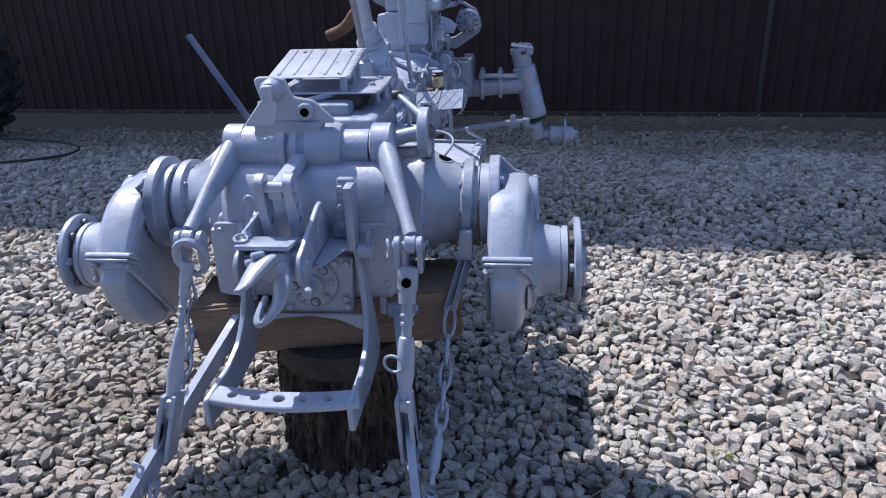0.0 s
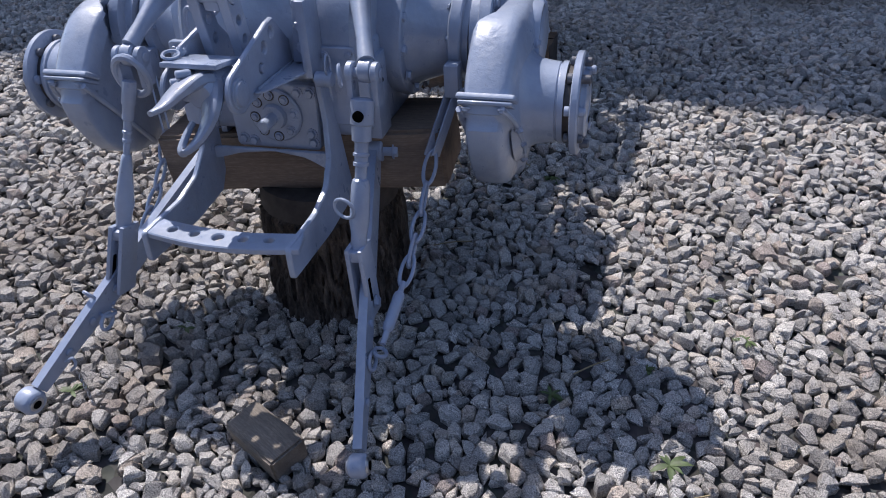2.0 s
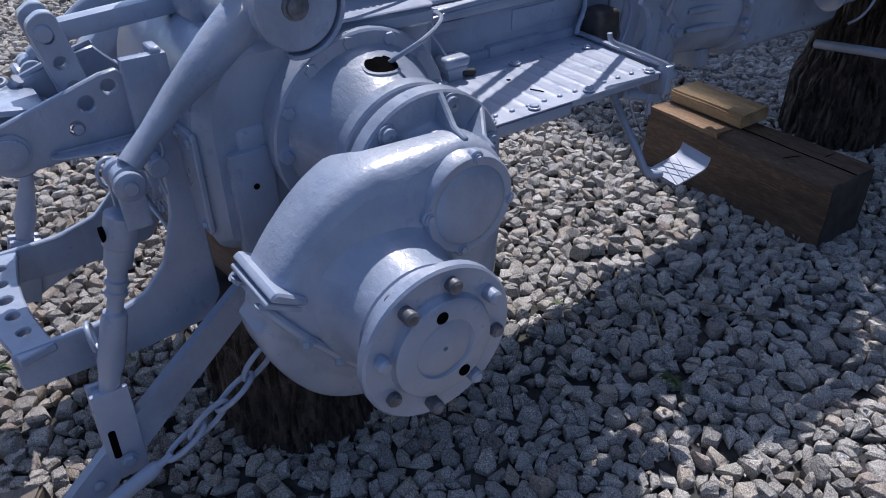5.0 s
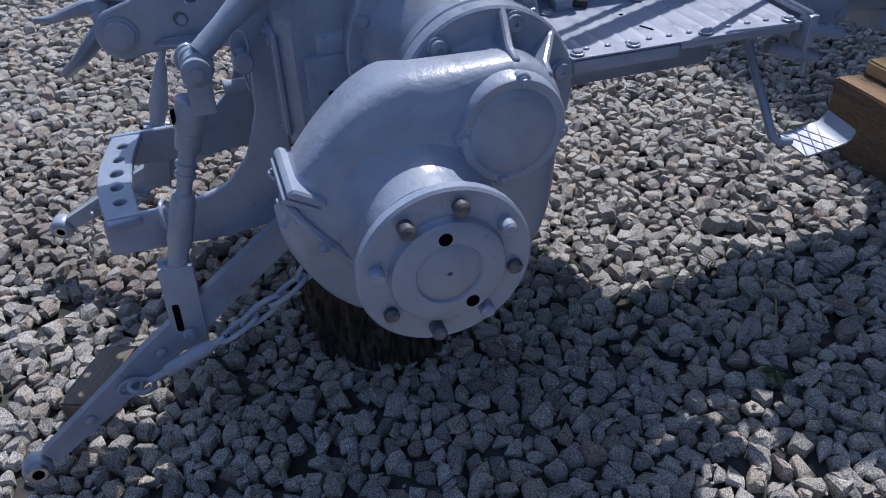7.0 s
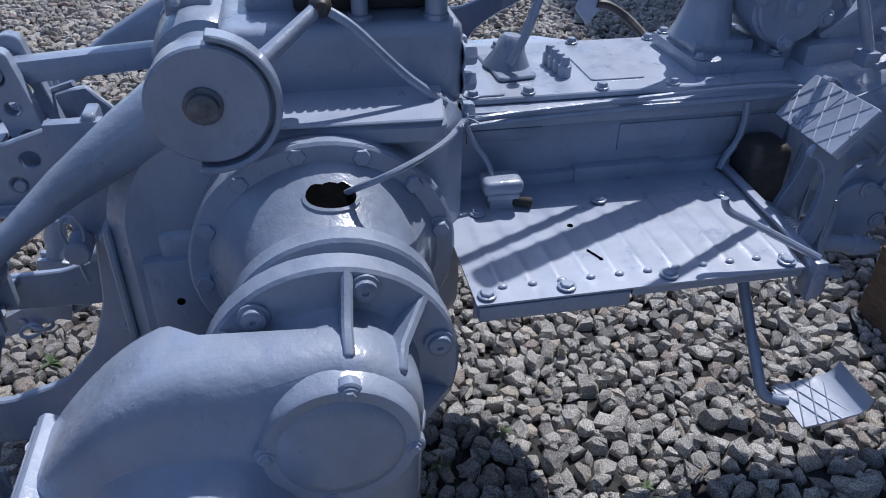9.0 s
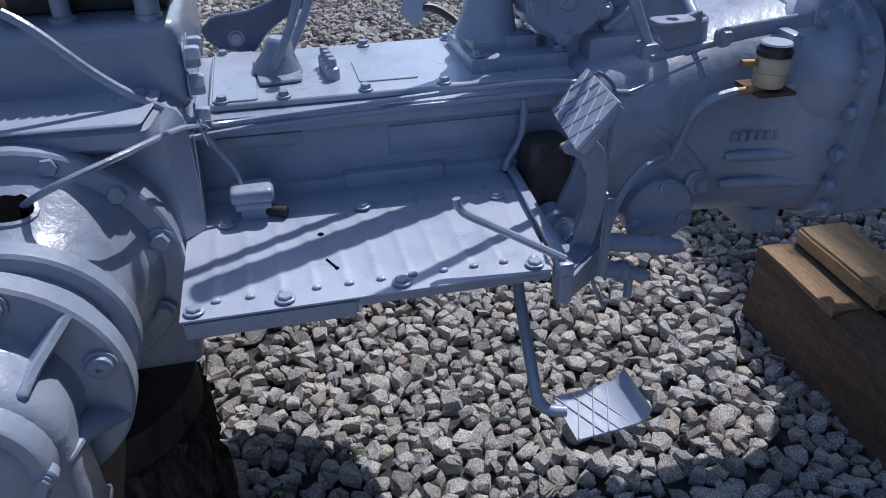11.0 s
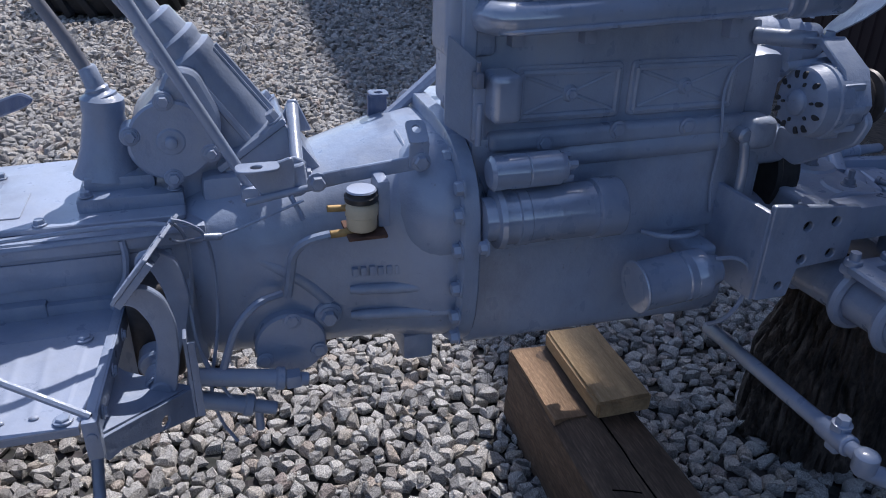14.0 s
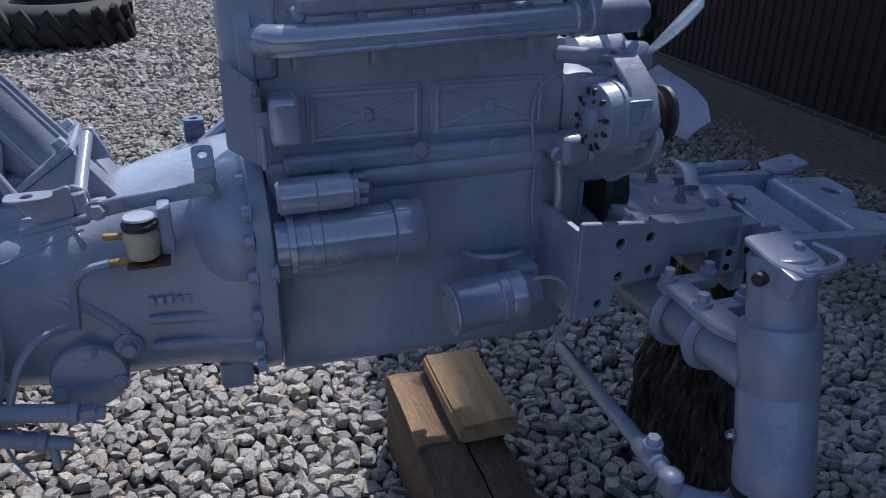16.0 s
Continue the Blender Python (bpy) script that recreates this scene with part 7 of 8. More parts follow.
    lathe(bm, c - Vector((0, 0.062, 0)), c + Vector((0, 0.08, 0)), [(0, 0.030), (0.001, 0.050), (0.009, 0.061), (0.034, 0.064), (0.036, 0.067), (0.060, 0.067), (0.062, 0.064), (0.088, 0.060), (0.096, 0.05), (0.10, 0.02), (0.13, 0.018)], 32)
    alt = part("alternator", bm, PAINT, eng, "slotted alternator with overspray")
    for k in range(10):
        a = radians(36 * k)
        bm = bmesh.new()
        box(bm, c + Vector((0.062 * math.cos(a) - 0.006, -0.02, 0.062 * math.sin(a) - 0.006)), c + Vector((0.062 * math.cos(a) + 0.006, 0.024, 0.062 * math.sin(a) + 0.006)), 0.003)
        part("rib", bm, PAINT, alt)
    for count, rad, half in ((11, 0.049, (0.0068, 0.0046)), (6, 0.034, (0.0040, 0.0026))):
        for k in range(count):
            a = radians(360 / count * k + 11 + 5 * (k % 3))
            bm, q = bmesh.new(), bmesh.new()
            plate(q, [(half[0] * u, half[1] * v) for u, v in disc_of(0, 0, 1, 10)], "y", -0.0045, 0.004, 0)
            add(bm, q, Matrix.Translation(c + Vector((rad * math.cos(a), -0.0590 - (0.0 if rad > 0.04 else 0.0015), rad * math.sin(a)))) @ Matrix.Rotation(-a, 4, "Y"))
            part("vent_slot", bm, CAP_BLACK, alt)
    bm = bmesh.new()
    lathe(bm, c - Vector((0, 0.058, 0)), c - Vector((0, 0.074, 0)), [(0, 0.024), (0.010, 0.022), (0.014, 0.017), (0.016, 0.010)], 20)
    part("bearing_boss", bm, PAINT, alt)
    bm = bmesh.new()
    strap = [(0.262, 1.296), (0.305, 1.304), (0.376, 1.262), (0.402, 1.206), (0.392, 1.172)]
    back = [(0.378, 1.170), (0.388, 1.204), (0.366, 1.252), (0.302, 1.291), (0.262, 1.284)]
    plate(bm, strap + back, "y", 2.128, 2.182, 0.002)
    hexbolt(bm, (0.288, 2.160, 1.301), (0.1, 0, 1), 0.010, 0.010)
    part("tension_strap", bm, PAINT, alt, "broad bent strap catching the sun")
    bm = bmesh.new()
    rod(bm, (0.18, 2.09, 1.285), (0.268, 2.155, 1.290), 0.016)
    rod(bm, (0.30, 2.07, 1.255), (0.30, 2.18, 1.26), 0.009)
    plate(bm, rounded([(0.20, 1.055), (0.262, 1.045), (0.392, 1.132), (0.408, 1.176), (0.390, 1.196), (0.362, 1.178), (0.25, 1.110), (0.20, 1.11)], 0.012, 3), "y", 2.176, 2.192, 0.003)
    box(bm, (0.16, 2.085, 1.07), (0.235, 2.155, 1.135), 0.025, None, 3)
    part("mount", bm, PAINT_CAST, alt)
    bm = bmesh.new()
    lathe(bm, (0.336, 2.198, 1.200), (0.336, 2.240, 1.200), [(0, 0.052), (0.006, 0.05), (0.012, 0.036), (0.018, 0.036), (0.024, 0.05), (0.03, 0.052)], 24)
    part("pulley", bm, DARK_STEEL_AND_SHADE, alt)
    # crank pulley, timing cover and fan
    bm = bmesh.new()
    box(bm, (-0.17, 2.11, 0.86), (0.17, 2.19, 1.25), 0.03)
    box(bm, (0.09, 2.12, 1.015), (0.188, 2.235, 1.095), 0.028, None, 3)
    box(bm, (0.11, 2.10, 0.93), (0.190, 2.165, 1.06), 0.022, None, 3)
    part("timing_cover", bm, PAINT_CAST, eng)
    bm = bmesh.new()
    lathe(bm, (0.065, 2.225, 0.968), (0.065, 2.315, 0.968), [(0, 0.04), (0.01, 0.105), (0.02, 0.108), (0.03, 0.098), (0.045, 0.098), (0.055, 0.108), (0.068, 0.105), (0.07, 0.03)], 32)
    part("crank_pulley", bm, RUBBER, eng, "black crank pulley")
    hubc = Vector((0.0, 2.362, 1.225))
    bm = bmesh.new()
    lathe(bm, hubc - Vector((0, 0.15, 0)), hubc + Vector((0, 0.035, 0)), [(0, 0.06), (0.06, 0.06), (0.065, 0.075), (0.10, 0.075), (0.11, 0.045), (0.185, 0.04)], 24)
    fan = part("fan", bm, PAINT, eng)
    for k in range(6):
        q = bmesh.new()
        rows = []
        for j in range(6):
            r = 0.05 + 0.042 * j
            w = (0.035, 0.050, 0.064, 0.074, 0.072, 0.045)[j]
            rows.append([q.verts.new((r, 0.42 * w * f + 0.008 * f * f, 0.5 * w * f)) for f in (-1, -0.4, 0.2, 1)])
        for a, b in zip(rows, rows[1:]):
            for j in range(3):
                q.faces.new((a[j], a[j + 1], b[j + 1], b[j]))
        thicken(q, (0, 0.002, -0.002))
        bm = bmesh.new()
        add(bm, q, Matrix.Translation(hubc + Vector((0, 0.02, 0))) @ Matrix.Rotation(radians(60 * k + 22), 4, "Y"))
        part("fan_blade", bm, PAINT, fan)
    # rusty exhaust stub on the far side
    bm = bmesh.new()
    tube(bm, [(-0.15, 1.70, 1.33), (-0.20, 1.72, 1.30), (-0.26, 1.75, 1.22), (-0.36, 1.78, 1.18)], 0.03, 12, 2)
    part("exhaust_stub", bm, RUST, eng, "rusty exhaust stub")


def front_frame():
    bm = bmesh.new()
    box(bm, (-0.345, 2.072, 0.80), (0.345, 2.085, 0.99), 0.003)
    frame_ob = sub("front_frame", bm, PAINT, None, "welded front half-frame with bolt holes")
    for s in (1, -1):
        x0, x1 = sorted((s * 0.338, s * 0.352))
        hs = [(2.166, 0.954, 0.0105), (2.232, 0.958, 0.0105), (2.17, 0.882, 0.0105), (2.238, 0.888, 0.0105), (2.13, 0.828, 0.009)]
        bm = bmesh.new()
        plate(bm, rounded([(2.078, 0.80), (2.155, 0.80), (2.165, 0.862), (2.285, 0.870), (2.285, 0.985), (2.078, 1.005)], 0.006, 2), "x", x0, x1, 0.002, hs)
        part("side_plate", bm, PAINT, frame_ob)
        # added dark backing, so the holes look into shade
        bm = bmesh.new()
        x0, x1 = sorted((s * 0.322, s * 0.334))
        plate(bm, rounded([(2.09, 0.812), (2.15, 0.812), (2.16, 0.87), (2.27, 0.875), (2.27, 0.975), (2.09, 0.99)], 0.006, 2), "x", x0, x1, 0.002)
        part("hole_backing", bm, DARK_STEEL_AND_SHADE, frame_ob, "dark backing plate added to make the bolt holes look shaded")
    for s in (1, -1):
        bm = bmesh.new()
        x0, x1 = sorted((s * 0.29, s * 0.346))
        box(bm, (x0, 2.262, 0.905), (x1, 2.45, 0.978), 0.005)
        box(bm, (min(s * 0.30, s * 0.346), 2.415, 0.845), (max(s * 0.30, s * 0.346), 2.50, 0.955), 0.004)
        plate(bm, [(2.45, 0.960), (2.485, 0.950), (2.485, 0.80), (2.45, 0.80)], "x", x0, x1, 0.004)
        rail = part("side_rail", bm, PAINT, frame_ob)
        for p in ((2.43, 0.895), (2.475, 0.895), (2.43, 0.862)):
            bm = bmesh.new()
            rod(bm, (s * 0.34, *p), (s * 0.3475, *p), 0.0075, None, 12, 0.05)
            part("bolt_hole", bm, HOLE, rail)
    bm = bmesh.new()
    box(bm, (-0.29, 2.25, 0.905), (0.292, 2.465, 0.952), 0.014, None, 3)
    loft_sections(bm, [(2.2, 0, 0.16, 0.82, 0.93), (2.4, 0, 0.18, 0.80, 0.94)])
    for x, y, rx, ry in ((0.201, 2.401, 0.062, 0.052), (0.071, 2.414, 0.052, 0.060), (0.262, 2.30, 0.045, 0.075)):
        plate(bm, [(x + rx * u, y + ry * v) for u, v in disc_of(0, 0, 1, 14)], "z", 0.945, 0.9575, 0.005)
    tube(bm, [(0.285, 2.262, 0.952), (0.24, 2.33, 0.957), (0.255, 2.43, 0.954), (0.29, 2.468, 0.946)], 0.008, 8, 2)
    deck = part("cross_casting", bm, PAINT_CAST, frame_ob, "lumpy painted cross casting")
    for x, y in ((0.201, 2.401), (0.071, 2.414)):
        bm = bmesh.new()
        lathe(bm, (x, y, 0.957), (x, y, 1.01), [(0, 0.017), (0.003, 0.017), (0.004, 0.0125), (0.015, 0.012), (0.016, 0.007), (0.034, 0.0068), (0.036, 0.004)], 10)
        part("stud_nut", bm, PAINT_WORN, deck)
    bm = bmesh.new()
    plate(bm, [(0.022 + 0.013 * u, 2.372 + 0.007 * v) for u, v in disc_of(0, 0, 1, 10)], "z", 0.9525, 0.9585, 0)
    part("bolt_hole", bm, HOLE, deck)
    # narrow sloping nose of the frame: rails, slatted cover, open trough and front flange
    nose = Matrix.Translation((0.03, 2.80, 0.845)) @ Matrix.Rotation(radians(-5), 4, "Z") @ Matrix.Rotation(radians(3), 4, "Y") @ Matrix.Rotation(radians(-2), 4, "X")
    def nosed(name, build, mat=PAINT, parent=None, label=""):
        bm, q = bmesh.new(), bmesh.new()
        build(q)
        add(bm, q, nose)
        return part(name, bm, mat, parent or frame_ob, label)
    def near_rail(q):
        box(q, (0.180, -0.33, -0.062), (0.214, 0.20, 0.0), 0.005)
        plate(q, [(0.180, -0.33), (0.30, -0.33), (0.214, -0.20), (0.180, -0.20)], "z", -0.06, 0.004, 0.004)
    nosed("side_rail", near_rail)
    nosed("side_rail", lambda q: box(q, (-0.206, -0.33, -0.062), (-0.176, 0.17, 0.0), 0.005))
    nosed("pan", lambda q: box(q, (-0.178, -0.33, -0.066), (0.182, 0.046, -0.022), 0.004))
    nosed("trough", lambda q: box(q, (-0.178, 0.040, -0.066), (0.182, 0.20, -0.054), 0.002))
    for y0, y1, v0, v1, xa, xb, w in ((-0.126, -0.092, -0.150, -0.114, -0.085, 0.030, 0.012), (-0.090, -0.042, -0.112, -0.062, -0.092, 0.150, 0.010),
                                      (-0.043, 0.007, -0.064, -0.022, -0.112, 0.178, 0.003), (0.005, 0.042, -0.024, 0.036, -0.118, 0.178, -0.003)):
        def slat(q):
            plate(q, rounded([(xa, y0), (xb, v0), (xb, v1), (xa + 0.004, y1)], 0.008, 3), "z", w - 0.026, w, 0.005)
        nosed("slat", slat)
    def lump(q):
        loft = [(-0.060, 0.018), (-0.035, 0.024), (-0.005, 0.021), (0.022, 0.014)]
        claw(q, [(x, -0.142 - 0.012 * k, 0.016) for k, (x, r) in enumerate(loft)], [r for x, r in loft], [0.014, 0.018, 0.016, 0.010], (0, 1, 0))
        claw(q, [(-0.200, -0.140, 0.034), (-0.150, -0.150, 0.046), (-0.105, -0.165, 0.044), (-0.062, -0.178, 0.020)], [0.016, 0.024, 0.018, 0.020], [0.008, 0.009, 0.009, 0.010], (0.3, 1, 0))
    nosed("release_lever", lump, PAINT_CAST)
    def cross_bolt(q):
        rod(q, (-0.012, -0.100, 0.016), (0.018, -0.085, 0.016), 0.007)
        for x, y in ((-0.014, -0.101), (0.016, -0.086)):
            lathe(q, (x, y, 0.016), (x + 0.009, y + 0.0045, 0.016), [(0, 0.011), (0.008, 0.011), (0.010, 0.008)], 10)
    nosed("cross_bolt", cross_bolt, PAINT_WORN)
    def cylinder(q):
        a, b = Vector((-0.196, -0.108, 0.012)), Vector((-0.245, 0.11, 0.006))
        lathe(q, a, b, [(0, 0.012), (0.004, 0.016), (0.03, 0.016), (0.032, 0.013), (0.040, 0.013), (0.042, 0.018), (0.056, 0.018), (0.058, 0.015), (0.11, 0.015), (0.112, 0.018), (0.122, 0.018), (0.124, 0.014), (0.21, 0.014), (0.222, 0.008)], 18)
    nosed("small_cylinder", cylinder)
    def flange(q):
        plate(q, rounded([(-0.150, 0.126), (-0.136, 0.300), (-0.036, 0.306), (0.074, 0.232), (0.090, 0.262), (0.118, 0.292), (0.198, 0.280), (0.200, 0.200), (0.186, 0.126)], 0.012, 3), "z", -0.012, 0.0, 0.003,
              [(-0.047, 0.244, 0.0255), (-0.126, 0.168, 0.006), (0.090, 0.164, 0.006), (0.132, 0.250, 0.010)])
        box(q, (-0.150, 0.117, -0.062), (0.182, 0.129, -0.004), 0.004)
        tube(q, [(-0.135, 0.128, -0.006), (0.182, 0.128, -0.006)], 0.0095, 10)
    lip = nosed("front_flange", flange, PAINT, None, "front flange plate with a large round hole")
    nosed("corner_tab", lambda q: plate(q, rounded([(-0.235, 0.140), (-0.292, 0.292), (-0.212, 0.296), (-0.160, 0.190), (-0.168, 0.146)], 0.010, 3), "z", 0.0012, 0.013, 0.002, [(-0.239, 0.250, 0.009)]), PAINT, lip)
    def nose_legs(q):
        for x in (-0.19, 0.197):
            box(q, (x - 0.016, 0.128, -0.085), (x + 0.016, 0.198, -0.011), 0.004)
        box(q, (-0.18, 0.06, -0.085), (0.185, 0.10, -0.060), 0.004)
        box(q, (-0.232, 0.150, -0.05), (-0.150, 0.205, -0.001), 0.004)
    nosed("underframe", nose_legs)
    # axle beam, kingpin and spindle
    bm = bmesh.new()
    rod(bm, (-0.27, 2.31, 0.79), (0.25, 2.30, 0.795), 0.062, None, 20)
    rod(bm, (0.24, 2.30, 0.795), (0.66, 2.285, 0.825), 0.052, None, 20)
    lathe(bm, (0.0, 2.15, 0.80), (0.0, 2.45, 0.80), [(0, 0.06), (0.01, 0.07), (0.29, 0.07), (0.3, 0.06)], 24)
    axle = sub("front_axle", bm, PAINT_CAST, None, "tubular front axle with clamped sleeve")
    for x in (0.40, 0.505):
        bm = bmesh.new()
        ring(bm, (x, 2.292, 0.806 + 0.08 * (x - 0.4)), (1, 0, 0), 0.060, 0.013, 28, 8)
        box(bm, (x - 0.018, 2.235, 0.862), (x + 0.018, 2.355, 0.885), 0.008)
        clamp = part("clamp", bm, PAINT, axle)
        for y in (2.25, 2.34):
            bm = bmesh.new()
            rod(bm, (x, y, 0.77), (x, y, 0.885), 0.010)
            lathe(bm, (x, y, 0.884), (x, y, 0.915), [(0, 0.017), (0.004, 0.018), (0.012, 0.016), (0.013, 0.011), (0.028, 0.010)], 12)
            part("clamp_bolt", bm, PAINT, clamp)
    bm = bmesh.new()
    plate(bm, rounded([(0.39, 2.235), (0.57, 2.225), (0.62, 2.25), (0.60, 2.29), (0.39, 2.285)], 0.02, 3), "z", 0.868, 0.888, 0.004)
    part("clamp_arm", bm, PAINT_CAST, axle)
    a, b = Vector((0.610, 2.300, 1.035)), Vector((0.720, 2.288, 0.610))
    n = (b - a).length
    bm = bmesh.new()
    lathe(bm, a, b, [(0, 0.046), (0.004, 0.054), (0.014, 0.056), (0.03, 0.056), (0.034, 0.054), (0.115, 0.054), (0.118, 0.064), (0.123, 0.066), (0.23, 0.066), (0.233, 0.064), (0.236, 0.0655), (n - 0.075, 0.066), (n - 0.07, 0.0675), (n - 0.03, 0.0675), (n - 0.025, 0.064)], 36)
    pin = sub("kingpin_housing", bm, PAINT, None, "tilted cylindrical kingpin housing")
    bm = bmesh.new()
    lathe(bm, b + (a - b).normalized() * 0.026, b, [(0, 0.060), (0.006, 0.068), (0.016, 0.068), (0.024, 0.060)], 32)
    part("dust_seal", bm, RUBBER, pin, "black rubber dust seal")
    bm = bmesh.new()
    q = bmesh.new()
    plate(q, rounded([(-0.045, -0.05), (0.045, -0.055), (0.085, -0.02), (0.06, 0.035), (-0.045, 0.045)], 0.015, 3), "z", 0.0, 0.012, 0.003)
    box(q, (0.045, -0.05, -0.03), (0.085, -0.035, 0.01), 0.003)
    add(bm, q, Matrix.Translation(a) @ Matrix.Rotation(radians(8), 4, "Y"))
    tube(bm, [a + Vector((0.0, 0.06, 0.006)), a + Vector((0.06, 0.075, 0.004)), a + Vector((0.075, 0.03, 0.0)), a + Vector((0.07, -0.02, 0.0))], 0.006, 6, 2)
    lathe(bm, a + Vector((0.01, 0.02, 0.01)), a + Vector((0.012, 0.02, 0.03)), [(0, 0.009), (0.008, 0.009), (0.010, 0.006)], 12)
    part("top_bracket", bm, PAINT, pin)
    bm = bmesh.new()
    lathe(bm, a + Vector((0.022, -0.052, -0.028)), a + Vector((0.035, -0.082, -0.022)), [(0, 0.012), (0.018, 0.012), (0.022, 0.009)], 12)
    part("plug", bm, DARK_STEEL_AND_SHADE, pin)
    bm = bmesh.new()
    hexbolt(bm, a.lerp(b, 0.74) + Vector((-0.03, -0.062, 0)), (-0.3, -1, 0), 0.008, 0.012)
    part("grease_nipple", bm, STEEL, pin)
    bm = bmesh.new()
    rod(bm, (0.70, 2.28, 0.60), (0.735, 2.277, 0.50), 0.045)
    rod(bm, (0.72, 2.277, 0.525), (0.96, 2.277, 0.525), 0.028)
    lathe(bm, (0.79, 2.277, 0.525), (0.95, 2.277, 0.525), [(0, 0.04), (0.01, 0.052), (0.085, 0.052), (0.087, 0.095), (0.10, 0.095), (0.102, 0.05), (0.145, 0.045)], 28)
    spindle = part("spindle", bm, PAINT, pin, "front wheel spindle with its hub flange")
    bm = bmesh.new()
    q0, q1 = Vector((0.70, 2.27, 0.575)), Vector((0.655, 2.12, 0.625))
    tube(bm, [q0, q0.lerp(q1, 0.5) + Vector((0, 0, -0.01)), q1], 0.022, 10, 2, 0.016)
    part("steering_arm", bm, PAINT, pin)
    a, b = Vector((0.655, 2.12, 0.645)), Vector((0.10, 2.20, 0.56))
    w = (b - a).normalized()
    bm = bmesh.new()
    rod(bm, a + w * 0.05, b, 0.0165)
    rod(bm, a + w * 0.04, a + w * 0.12, 0.021)
    tie = sub("tie_rod", bm, PAINT, None, "steering tie rod with a ball joint")
    bm = bmesh.new()
    lathe(bm, a - Vector((0, 0, 0.03)), a + Vector((0, 0, 0.022)), [(0, 0.014), (0.01, 0.021), (0.042, 0.022), (0.046, 0.019), (0.05, 0.012)], 20)
    rod(bm, a, a + w * 0.05, 0.015)
    part("ball_joint", bm, PAINT, tie)
    bm = bmesh.new()
    p = a + w * 0.075
    box(bm, p + Vector((-0.014, -0.014, -0.03)), p + Vector((0.014, 0.014, 0.03)), 0.006)
    hexbolt(bm, p + Vector((0, 0, 0.03)), (0, 0, 1), 0.014, 0.016)
    part("clamp_bolt", bm, PAINT, tie)


def cables():
    lines = [[(0.36, 0.19, 0.97), (0.385, 0.21, 1.0), (0.42, 0.265, 1.038), (0.37, 0.345, 1.05), (0.27, 0.392, 1.034), (0.203, 0.412, 1.008), (0.175, 0.445, 0.996), (0.165, 0.50, 0.996), (0.163, 0.72, 1.006), (0.163, 0.95, 1.016), (0.175, 1.01, 1.012)],
             [(0.25, 0.207, 1.20), (0.258, 0.241, 1.180), (0.262, 0.284, 1.135), (0.262, 0.316, 1.103), (0.258, 0.351, 1.075), (0.232, 0.382, 1.044), (0.203, 0.412, 1.009)],
             [(0.204, 0.411, 1.010), (0.192, 0.43, 0.965), (0.2, 0.455, 0.93), (0.215, 0.46, 0.905)],
             [(0.250, 1.008, 1.022), (0.238, 1.018, 1.008), (0.222, 1.057, 1.006), (0.214, 1.086, 1.000), (0.206, 1.15, 1.020), (0.200, 1.225, 1.044)]]
    for k, line in enumerate(lines):
        bm = bmesh.new()
        tube(bm, line, (0.0046, 0.0066, 0.0042)[k] if k < 3 else 0.0026, 8, 3)
        sub("cable", bm, PAINT)
    bm = bmesh.new()
    lathe(bm, (0.222, 1.055, 1.006), (0.214, 1.087, 1.000), [(0, 0.003), (0.002, 0.0062), (0.030, 0.0062), (0.033, 0.003)], 10)
    sub("cable_joint", bm, PAINT)
    for d in range(3):
        bm = bmesh.new()
        ring(bm, (0.210 - 0.007 * d, 0.406 + 0.006 * d, 1.014 - 0.004 * d), (-0.6, 0.8, 0.2 * d - 0.5), 0.0085, 0.0024, 14, 6)
        sub("wire_wrap", bm, PAINT)
    for dx, dy, dz in ((0.018, 0.020, -0.002), (0.012, 0.026, 0.006), (0.016, 0.012, -0.028)):
        bm = bmesh.new()
        p = Vector((0.205, 0.410, 1.012))
        tube(bm, [p, p + Vector((dx, dy, dz)) * 0.6 + Vector((0, 0, 0.003)), p + Vector((dx, dy, dz))], 0.0013, 5, 2)
        sub("wire_end", bm, PAINT)


gearbox()
steering_column()
clutch_housing()
footboard()
far_footboard()
pedals()
pedal_recess()
engine()
front_frame()
cables()


